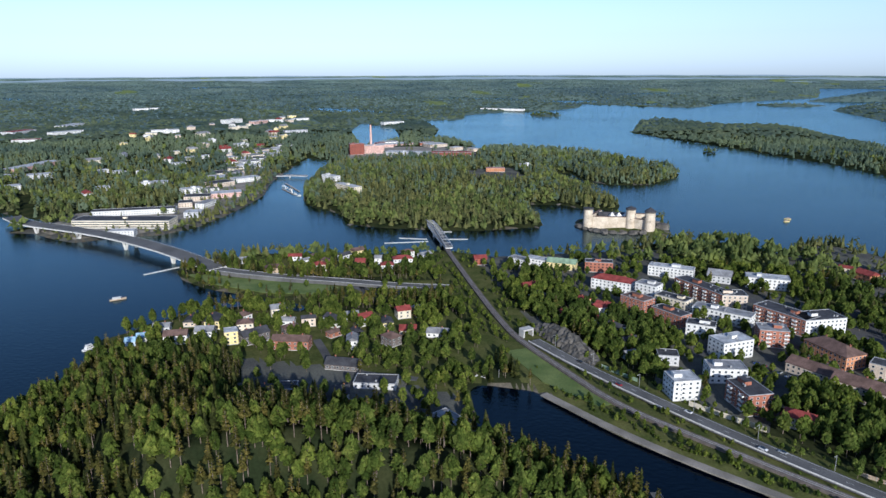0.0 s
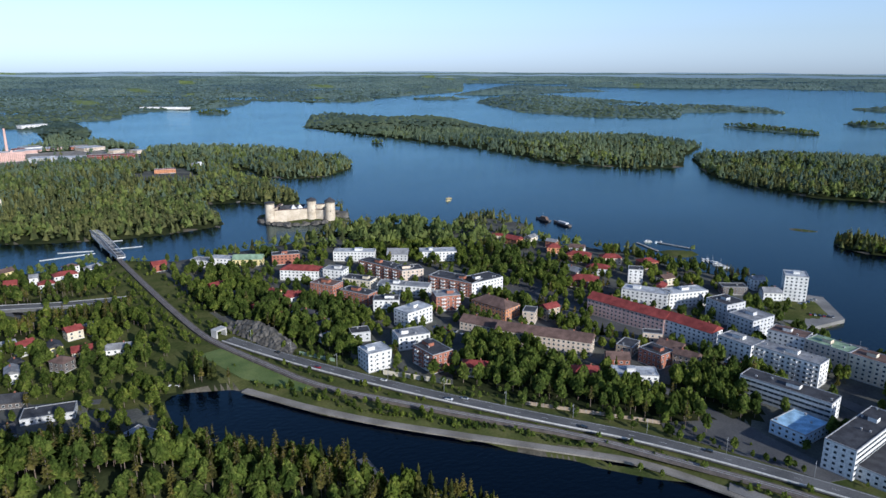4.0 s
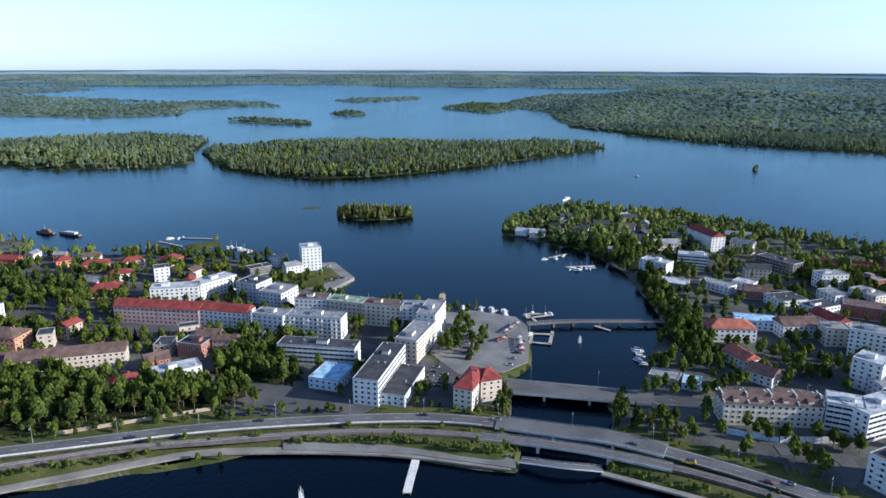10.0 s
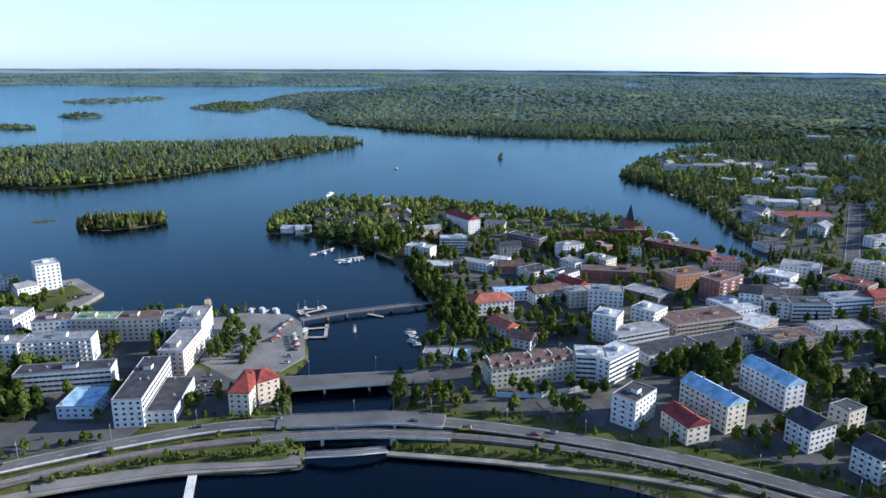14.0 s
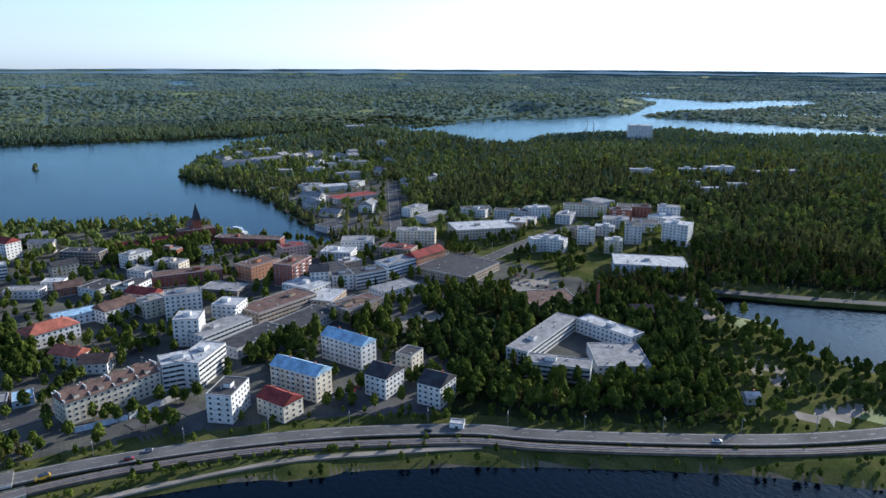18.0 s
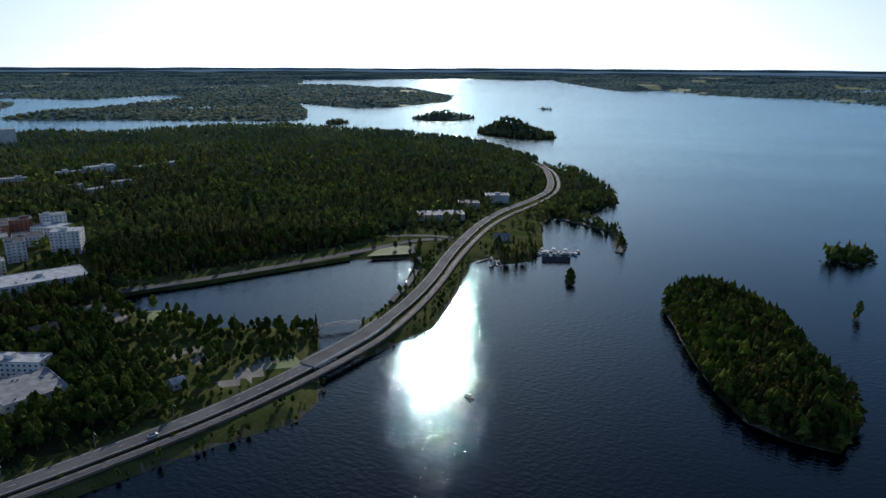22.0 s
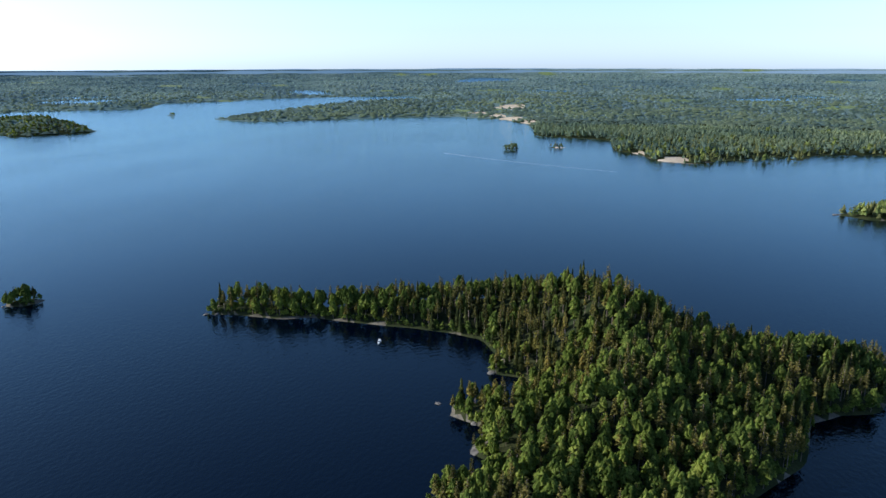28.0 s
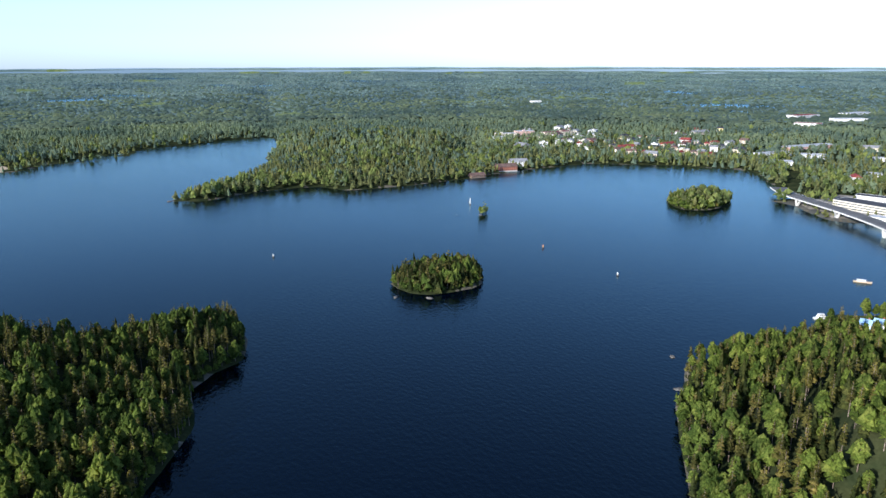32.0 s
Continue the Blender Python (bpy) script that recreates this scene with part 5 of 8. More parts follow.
house(-386, 1406, 16, 54.8, 20, 2, 'grey', 'flat_white')
house(-192, 1192, 317, 35.4, 12, 5, 'white', 'flat_white')
house(-151, 1105, 311, 54.8, 14, 4, 'cream', 'flat_white')
house(-200, 1628, 17, 33.0, 20, 8, 'red_brick', 'flat_red')
house(-162, 1651, 12, 46.4, 24, 6, 'pink', 'flat_white')
house(-78, 1594, 347, 100.7, 30, 3, 'grey', 'flat_white')
house(18, 1612, 359, 96.8, 30, 2, 'red_brick', 'flat_red')
house(-42, 695, 12, 19.9, 11, 2, 'white', 'hip_red')
house(-56, 672, 8, 12.9, 10, 2, 'white', 'hip_red')
house(-124, 673, 17, 12.9, 10, 2, 'cream', 'hip_red')
house(-166, 663, 11, 18.9, 11, 2, 'tan', 'hip_brown')
house(-84, 685, 359, 9.8, 9, 2, 'red_brick', 'gable_red')
house(-67, 697, 359, 7.0, 9, 2, 'white', 'gable_grey')
house(-209, 702, 12, 9.6, 9, 1, 'white', 'gable_grey')
house(-198, 485, 11, 16.6, 11, 2, 'white', 'gable_brown')
house(-179, 493, 4, 13.6, 11, 2, 'white', 'gable_grey')
house(-157, 484, 19, 9.6, 10, 3, 'yellow', 'flat_white')
house(-141, 487, 40, 20.2, 12, 2, 'dark', 'gable_dark')
house(-110, 474, 355, 27.0, 11, 2, 'brick', 'gable_brown')
house(-218, 509, 10, 12.4, 9, 1, 'grey', 'gable_grey')
house(-230, 480, 18, 6.9, 8, 1, 'blue', 'gable_blue')
house(-225, 489, 17, 7.4, 8, 1, 'white', 'gable_blue')
house(-136, 543, 20, 11.3, 10, 2, 'cream', 'gable_grey')
house(-123, 522, 359, 10.3, 8, 1, 'white', 'gable_grey')
house(-33, 538, 20, 11.0, 10, 2, 'cream', 'gable_red')
house(-22, 541, 30, 5.2, 8, 2, 'orange', 'gable_grey')
house(-74, 535, 14, 10.0, 9, 1, 'grey', 'gable_grey')
house(-112, 391, 3, 13.9, 12, 1, 'brick', 'gable_dark')
house(-98, 399, 3, 13.8, 12, 1, 'dark', 'flat_dark')
house(-63, 393, 8, 10.2, 12, 1, 'grey', 'gable_dark')
house(-43, 411, 355, 27.1, 14, 1, 'grey', 'flat_dark')
house(-68, 439, 348, 22.0, 12, 1, 'dark', 'gable_dark')
house(3, 362, 311, 17.1, 10, 1, 'grey', 'flat_grey')
house(130, 453, 23, 9.6, 9, 1, 'blue', 'gable_grey')
house(-4, 496, 351, 15.9, 10, 1, 'white', 'gable_grey')
house(130, 544, 15, 14.8, 9, 2, 'white', 'gable_red')
house(78, 600, 19, 14.0, 12, 2, 'orange', 'gable_red')
house(38, 695, 9, 13.0, 10, 2, 'red_brick', 'gable_red')
house(-724, 1156, 41, 32.7, 24, 2, 'white', 'flat_white')
house(-745, 1290, 35, 45.8, 24, 2, 'grey', 'flat_white')
house(-563, 1145, 28, 22.0, 16, 2, 'white', 'flat_white')
house(-486, 1197, 359, 34.2, 20, 2, 'grey', 'flat_white')
house(-828, 2105, 24, 78.5, 30, 3, 'white', 'flat_white')
house(-1131, 2118, 61, 99.0, 30, 2, 'white', 'flat_white')
house(-1130, 1912, 23, 69.2, 34, 2, 'white', 'flat_red')
house(-1345, 3235, 42, 113.6, 34, 2, 'white', 'flat_white')
house(-546, 1440, 35, 28.3, 16, 2, 'white', 'flat_white')
house(-544, 1551, 49, 63.0, 16, 2, 'white', 'flat_white')
house(-729, 2448, 61, 79.2, 24, 4, 'white', 'flat_white')
house(-635, 2443, 66, 76.1, 22, 3, 'pink', 'flat_white')
house(-642, 2222, 41, 56.8, 20, 3, 'cream', 'flat_white')
house(-524, 2604, 47, 70.3, 22, 2, 'white', 'flat_white')
house(-443, 2124, 29, 69.7, 22, 2, 'grey', 'flat_white')
house(280, 3322, 333, 212.6, 30, 2, 'white', 'flat_white')
house(-177, 2491, 35, 80.9, 24, 2, 'white', 'flat_white')
house(100, 1325, 359, 35.3, 14, 2, 'orange', 'flat_red')
house(162, 1372, 23, 19.0, 14, 3, 'white', 'flat_white')
house(-1327, 1003, 71, 48.7, 20, 3, 'cream', 'flat_white')
house(-1343, 1071, 74, 44.0, 22, 4, 'pink', 'flat_white')
house(-1319, 1155, 85, 84.5, 22, 3, 'cream', 'flat_red')
house(-1270, 940, 73, 40.0, 18, 2, 'white', 'flat_white')
house(-950, 716, 77, 36.7, 18, 2, 'brick', 'gable_brown')
house(-972, 761, 70, 31.0, 18, 2, 'white', 'gable_grey')
house(-925, 639, 83, 25.9, 14, 1, 'brown', 'gable_brown')
house(-1023, 1082, 86, 38.2, 16, 2, 'white', 'gable_red')
house(-1015, 1198, 91, 36.1, 14, 2, 'cream', 'gable_red')
house(-1147, 1471, 89, 52.0, 16, 2, 'cream', 'gable_grey')
house(-873, 1141, 72, 30.9, 14, 1, 'orange', 'gable_red')
house(-965, 1339, 90, 19.3, 12, 2, 'white', 'gable_grey')
house(-804, 1248, 82, 75.5, 24, 2, 'white', 'flat_white')
house(-834, 1417, 82, 133.8, 30, 2, 'pink', 'flat_white')
house(-1281, 2134, 82, 100.0, 40, 2, 'grey', 'flat_red')
house(-1272, 2416, 91, 128.2, 40, 2, 'white', 'flat_white')
house(-2424, 2000, 56, 49.1, 20, 2, 'grey', 'flat_grey')
house(-1102, 593, 83, 16.2, 12, 1, 'white', 'gable_grey')


def settle(outline, n, seed, walls, roofs, size=(9, 14), storeys=(1, 2)):
    """Small houses at free places within an outline."""
    g = random.Random(seed)
    xs, ys = [p[0] for p in outline], [p[1] for p in outline]
    tries = 0
    while n > 0 and tries < 900:
        tries += 1
        x, y = g.uniform(min(xs), max(xs)), g.uniform(min(ys), max(ys))
        if inside_depth(np.array([x]), np.array([y]), outline)[0] < 6 or shore_depth(x, y)[0] < 9:
            continue
        if any(math.hypot(x - f[0], y - f[1]) < f[3] + 9 for f in FOOT):
            continue
        if any(np.min(np.hypot(p[:, 0] - x, p[:, 1] - y)) < w / 2 + 9 for w, _, p in LINES.values()):
            continue
        l = g.uniform(*size)
        house(x, y, g.choice((10, 40, 100, 130)) + g.uniform(-12, 12), round(l, 1), round(l * g.uniform(0.6, 0.85), 1), g.choice(storeys), g.choice(walls), g.choice(roofs))
        n -= 1


GABLES = ("gable_red", "gable_brown", "gable_grey", "gable_dark", "hip_brown", "gable_dark")
PALE = ("white", "white", "cream", "yellow", "beige")
settle([(-736.5, 1212.9), (-919.0, 2149.2), (-585.2, 2787.9), (-295.2, 1496.2), (-408.7, 1098.4), (-551.7, 1009.4)], 46, 1, PALE, ("flat_white", "gable_grey", "flat_white", "gable_red"), (16, 34), (2, 3))
settle([(-372, 985), (-354, 1157), (-367, 1241), (-384, 1448), (-384, 1679), (-375, 1829), (-440, 1837), (-440, 1456), (-418, 1165), (-413, 1017)], 22, 21, ("white", "cream", "grey", "beige"), ("flat_white", "flat_grey", "flat_white", "flat_dark"), (18, 42), (1, 2))
settle([(-190, 1732), (-27, 1711), (79, 1652), (85, 1769), (-118, 1889), (-196, 1858)], 9, 22, ("beige", "white", "brick", "pink"), ("flat_white", "flat_grey", "flat_red"), (26, 60), (1, 2))
settle([(-1217.8, 912.9), (-1394.2, 1172.5), (-1197.7, 1632.7), (-800.3, 1179.3), (-913.4, 1078.3), (-1033.0, 925.5)], 34, 2, PALE, GABLES, (12, 22))
settle([(-247.1, 478.5), (-207.3, 543.5), (-113.8, 542.6), (-20.2, 528.8), (6.5, 487.3), (-89.6, 457.0)], 14, 3, PALE + ("dark", "brick"), GABLES)
settle([(-212.6, 693.6), (-138.4, 737.0), (-8.7, 735.4), (-2.3, 661.3), (-91.3, 658.4)], 8, 4, PALE + ("red_brick",), GABLES)
settle([(780.1, 254.9), (876.3, 206.1), (864.4, 95.8), (828.5, -28.6), (729.0, 21.4), (713.8, 95.5)], 16, 5, PALE, GABLES, (11, 20), (1, 2, 3))
settle([(1272.4, -236.4), (1473.6, -357.3), (1415.1, -477.3), (1205.7, -560.2), (1032.5, -475.2), (1075.5, -313.1)], 18, 6, ("white", "cream", "grey"), ("flat_white", "flat_grey", "gable_grey"), (14, 28), (2, 3))
settle([(56.1, 619.6), (128.4, 587.1), (159.3, 489.7), (132.0, 445.6), (90.6, 530.8)], 7, 7, PALE, GABLES)
settle([(267.6, 449.1), (341.0, 424.7), (359.9, 313.4), (324.0, 290.5), (275.4, 381.7)], 7, 8, ("brick", "beige", "tan"), ("gable_brown", "flat_dark", "gable_red"), (12, 20), (2, 3))
settle([(384.0, 693.2), (450.6, 605.8), (454.6, 512.5), (474.7, 420.3), (441.1, 402.9), (379.7, 474.0)], 9, 9, ("orange", "brick", "white", "cream"), ("gable_brown", "gable_red", "gable_grey", "hip_brown"), (11, 18), (2,))
settle([(749.5, -386.5), (649.1, -634.7), (525.0, -628.2), (500.9, -496.2), (588.0, -393.8)], 10, 10, ("white", "grey", "tan"), ("flat_dark", "flat_grey", "flat_white"), (18, 34), (2, 3))
settle([(647.0, 60.3), (723.7, -26.4), (708.9, -158.7), (539.8, -135.3), (501.1, -4.7)], 9, 11, ("white", "cream", "brick"), ("flat_grey", "gable_brown", "flat_dark"), (14, 26), (2, 3, 4))
settle([(490.0, -126.8), (550.6, -196.5), (617.7, -251.5), (562.7, -257.2), (469.1, -221.8), (457.5, -163.0)], 8, 12, ("white", "grey", "tan"), ("flat_grey", "flat_dark", "flat_white"), (18, 34), (2, 3))


settle([(961.2, -240.8), (1048.7, -315.0), (1019.6, -351.5), (961.4, -453.5), (766.1, -375.3), (708.0, -277.9), (809.3, -263.1)], 10, 13, ("white", "grey", "cream"), ("flat_grey", "flat_dark", "gable_grey"), (16, 30), (1, 2, 3))
settle([(1439.9, -477.6), (1403.2, -664.3), (1083.4, -665.4), (868.0, -498.7), (1074.6, -398.9)], 8, 14, ("white", "cream", "grey"), ("flat_grey", "gable_grey", "gable_brown"), (12, 24), (2, 3))
settle([(-1208.2, 890.7), (-1419.5, 1082.9), (-1470.5, 1338.2), (-1263.1, 1320.0), (-990.6, 887.6), (-1001.8, 801.8)], 18, 15, ("white", "white", "cream"), ("flat_white", "gable_grey", "gable_brown"), (16, 28), (2, 3))
settle([(-961.5, 946.3), (-1077.5, 1126.8), (-1005.7, 1476.9), (-803.0, 1218.1), (-859.9, 1046.4)], 18, 16, ("white", "cream", "beige"), ("gable_grey", "gable_brown", "flat_white", "gable_red"), (14, 24), (2, 3))

# ---- woods ----
# stretches of thinner or lower growth: chance of a tree, its size, outline; the later ones win
ZONES['headland_wood'] = (0.97, 1.15, LAND['headland'])
ZONES['west_wood'] = (1.0, 1.28, LAND['west_wood'])
ZONES['centre_town'] = (0.45, 0.85, [(10, 735), (197, 745), (362, 766), (473, 592), (500, 519), (524, 392), (514, 318), (484, 213), (424, 120), (374, 120), (338, 111), (283, 221), (275, 267), (178, 354), (64, 525), (38, 592)])
ZONES['residential'] = (0.6, 0.9, [(-246, 458), (-262, 501), (-216, 556), (-116, 556), (7, 548), (48, 476), (24, 420), (-82, 412), (-143, 448)])
ZONES['north_bank_houses'] = (0.55, 0.8, [(-233, 722), (-141, 749), (4, 754), (9, 643), (-90, 649), (-209, 679)])
ZONES['headland_yards'] = (0.5, 0.85, [(-129, 413), (-88, 447), (-9, 438), (23, 404), (11, 343), (-46, 355), (-75, 375), (-118, 372)])
ZONES['boat_yard'] = (0.16, 0.8, [(-141, 455), (-59, 435), (15, 391), (32, 343), (-25, 355), (-126, 391)])
ZONES['hotel_grove'] = (0.95, 1.1, [(181, 352), (224, 407), (256, 397), (252, 349), (265, 304), (296, 290), (360, 313), (354, 266), (317, 231), (281, 249), (247, 283)])
ZONES['rail_grove'] = (0.95, 1.0, [(56, 620), (88, 667), (123, 566), (166, 507), (164, 458), (129, 404), (118, 403), (93, 508), (68, 549), (49, 565)])
ZONES['back_park'] = (0.55, 1.0, [(257, 762), (343, 821), (369, 780), (344, 659), (378, 632), (388, 539), (371, 481), (336, 467), (322, 520), (316, 572), (277, 628), (221, 648)])
ZONES['fortress_point'] = (0.26, 0.85, [(404, 772), (475, 737), (470, 679), (418, 649), (384, 693)])
ZONES['avenue'] = (0.9, 0.95, [(297, 479), (332, 406), (309, 384), (282, 455)])
ZONES['east_town'] = (0.4, 0.85, [(521, 52), (671, 124), (713, 90), (868, -29), (757, -194), (672, -272), (760, -429), (660, -591), (452, -421), (382, -297), (329, -224), (291, -190), (339, -6), (349, 45), (381, 50)])
ZONES['peninsula'] = (0.75, 0.95, [(733, 262), (822, 268), (922, 217), (910, 101), (875, -30), (807, -2), (758, 59), (714, 101), (640, 85), (697, 143)])
ZONES['quay_park'] = (0.95, 1.0, [(631, 87), (648, 66), (546, 41), (503, 12), (457, 7), (471, 35), (527, 53), (579, 72)])
ZONES['church_park'] = (0.85, 1.0, [(747, -39), (749, -147), (664, -144), (644, -107), (664, -59)])
ZONES['station_grove'] = (0.95, 1.0, [(444, -189), (457, -224), (402, -209), (396, -180), (396, -180)])
ZONES['block_grove'] = (0.95, 1.0, [(438, -108), (437, -162), (400, -151), (405, -103)])
ZONES['school_wood'] = (0.8, 0.95, [(489, -271), (444, -337), (398, -316), (375, -284), (318, -255), (305, -211), (350, -222), (394, -194), (418, -236)])
ZONES['hill_town'] = (0.35, 0.9, [(1240, -200), (1557, -350), (1463, -480), (1205, -571), (984, -463), (1020, -343), (1136, -280)])
ZONES['hill_flats'] = (0.28, 0.8, [(956, -289), (1018, -369), (1006, -482), (936, -485), (711, -364), (684, -276), (792, -279)])
ZONES['valley_town'] = (0.4, 0.8, [(744, -369), (733, -454), (677, -661), (563, -682), (410, -507), (416, -417), (521, -376), (647, -361)])
ZONES['car_park'] = (0.04, 0.8, [(490, -331), (507, -392), (426, -406), (395, -372), (428, -345)])
ZONES['pond_scrub'] = (0.71, 0.55, [(343, -440), (290, -466), (258, -431), (184, -454), (161, -403), (197, -324), (231, -315), (307, -365)])
ZONES['school_trees'] = (0.85, 1.0, [(418, -269), (402, -319), (400, -331), (386, -404), (330, -424), (255, -348), (209, -318), (243, -240), (286, -182)])
ZONES['school_yard'] = (0, 0.8, [(311, -251), (363, -296), (362, -332), (311, -341), (273, -320), (282, -278)])
ZONES['pond_flats'] = (0.1, 0.7, [(408, -496), (334, -552), (237, -669), (189, -776), (142, -741), (152, -642), (263, -577), (342, -508)])
ZONES['verge_point'] = (0.7, 0.3, [(195, -260), (170, -294), (136, -325), (136, -361), (149, -376), (189, -312), (217, -253)])
ZONES['marina_shore'] = (0.3, 0.7, [(113, -660), (116, -827), (61, -870), (40, -696), (96, -658)])
ZONES['factory_flat'] = (0.08, 0.8, [(-530, 858), (-522, 969), (-384, 1028), (-353, 1123), (-314, 1267), (-285, 1148), (-308, 921), (-351, 837), (-436, 799)])
ZONES['industrial_belt'] = (0.15, 0.8, [(-379, 947), (-447, 1207), (-417, 1414), (-325, 1412), (-292, 1176), (-308, 946)])
ZONES['north_suburb'] = (0.72, 1.0, [(-652, 1011), (-885, 1510), (-1002, 2348), (-632, 3017), (-291, 2221), (-295, 1496), (-392, 1051), (-526, 931)])
ZONES['mill_yard'] = (0.05, 0.8, [(-229, 1541), (-207, 1794), (110, 1785), (71, 1563), (-119, 1567)])
ZONES['sports_ground'] = (0, 0.8, [(36, 1228), (50, 1328), (133, 1402), (152, 1271), (136, 1220)])
ZONES['west_suburb'] = (0.65, 0.95, [(-1248, 905), (-1522, 1200), (-1430, 1493), (-1201, 1685), (-766, 1163), (-887, 1047), (-997, 951), (-953, 775)])
ZONES['castle_rock'] = (0, 0.6, [(172, 893), (184, 935), (273, 927), (288, 859), (271, 823), (187, 863)])
ZONES['market'] = (0, 0.7, [(465, 206), (483, 142), (407, 114), (374, 121), (353, 154), (375, 181)])
ZONES['tower_quay'] = (0.05, 0.7, [(522, 389), (550, 364), (514, 318), (461, 323), (472, 357)])
ZONES['slope_lawn'] = (0.1, 0.6, [(40, 476), (61, 487), (106, 377), (56, 411), (44, 437)])
ZONES['junction_lawn'] = (0.2, 0.7, [(-266, 664), (-121, 635), (9, 643), (8, 592), (-91, 578), (-189, 610)])
ZONES['isle_o_grass'] = (0.1, 0.5, [(739, 555), (761, 519), (793, 542), (770, 579)])
ZONES['marina_isle'] = (0.15, 0.5, [(541, 567), (585, 532), (547, 496), (506, 529)])
ZONES['rock_e'] = (0.25, 0.3, [(-114, -282), (-163, -271), (-175, -293), (-122, -304)])


LEAFY = ("centre_town", "residential", "north_bank_houses", "headland_yards", "hotel_grove", "rail_grove", "back_park", "avenue", "east_town", "peninsula", "quay_park", "church_park", "station_grove", "block_grove", "school_wood", "school_trees", "hill_town", "valley_town")
BEACHES = [(-2319, -565, 38), (-2205, -483, 32), (-2400, -635, 32), (-1557, -210, 26), (-1409, -35, 24), (-1531, -101, 18), (-3095, -1982, 90), (-3208, -1790, 90), (-3324, -1594, 90), (-3435, -1421, 90), (*(-2756.0, -671.3), 60), (*(-1586.8, -251.5), 40), (*(-1445.7, -25.5), 28), (*(-1440.3, -94.6), 22), (*(-2512.3, -728.9), 40)]
# worn bare patches among the bushes by the pond
BARE = [(*(358.4, -437.2), 15), (*(330.7, -426.3), 10), (*(245.4, -387.0), 9), (*(229.6, -377.3), 7), (*(185.0, -367.4), 9), (*(181.6, -380.4), 8), (*(191.5, -350.9), 7), (*(454.8, -359.7), 12), (*(420.6, -229.2), 12), (*(419.9, -246.8), 12)]
LAWN = [(*(390.0, -273.3), 10), (*(403.4, -274.8), 8), (*(305.9, -455.4), 10), (*(308.0, -436.7), 9), (*(170.8, -383.8), 9)]
# the ground's skin: woodland floor, town grass, far canopy with haze painted in
me = ground.data
for key in ("floor", "canopy", "urban", "shore", "sand", "grass", "gravel", "rock"):
    me.materials.append(MAT[key])
mid = np.zeros(len(me.polygons) * 3)
me.polygons.foreach_get("center", mid)
mid = mid.reshape(-1, 3)
away = np.hypot(mid[:, 0] - CENTRE[0], mid[:, 1] - CENTRE[1])
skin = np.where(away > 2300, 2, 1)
for key, (c, s, outline) in ZONES.items():
    if key in ("west_wood", "headland_wood"):
        continue
    skin[(inside_depth(mid[:, 0], mid[:, 1], outline) > 0) & (away < 2200)] = 3 if key in ("centre_town", "east_town") or c < 0.3 and len(outline) > 4 and s >= 0.8 else 0 if c < 0.72 else 1
for key in ("factory_flat", "industrial_belt", "mill_yard"):
    skin[inside_depth(mid[:, 0], mid[:, 1], ZONES[key][2]) > 12] = 7
edge = shore_depth(mid[:, 0], mid[:, 1])
for key, reach in (("highway", 20.0), ("railway", 24.0), ("promenade", 12.0), ("east_promenade", 12.0)):
    lp = LINES[key][2][::2]
    near = np.where(away < 950)[0]
    gap = np.min(np.hypot(mid[near, 0][:, None] - lp[None, :, 0], mid[near, 1][:, None] - lp[None, :, 1]), 1)
    skin[near[gap < reach]] = 0
skin[(edge < 1.6) & (away < 1500) & (wobble(mid[:, 0] * 2.3, mid[:, 1] * 2.1) > -0.1)] = 4
# sandy beaches on the far western shore, and bright far meadows
flat_x, flat_y = mid[:, 0], mid[:, 1]
for bx, by, br in BEACHES:
    qx, qy, _, _ = bowl(bx, by)
    skin[np.hypot(flat_x - qx, flat_y - qy) < br] = 5
on_rock = inside_depth(flat_x, flat_y, LAND["rock_e"]) + 2.5 * wobble(flat_x * 7, flat_y * 7)
skin[on_rock > -3] = 8
skin[on_rock > 3.2] = 1
for patches, kind_of in ((BARE, 7), (LAWN, 6)):
    for bx, by, br in patches:
        skin[np.hypot(flat_x - bx, flat_y - by) < br * (1 + 0.35 * wobble(flat_x * 6, flat_y * 6))] = kind_of
skin[(away > 2300) & (wobble(flat_x * 0.21 + 5, flat_y * 0.19) + 0.5 * wobble(flat_x * 0.8, flat_y * 0.75) > 1.12)] = 6
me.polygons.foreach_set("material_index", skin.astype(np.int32))


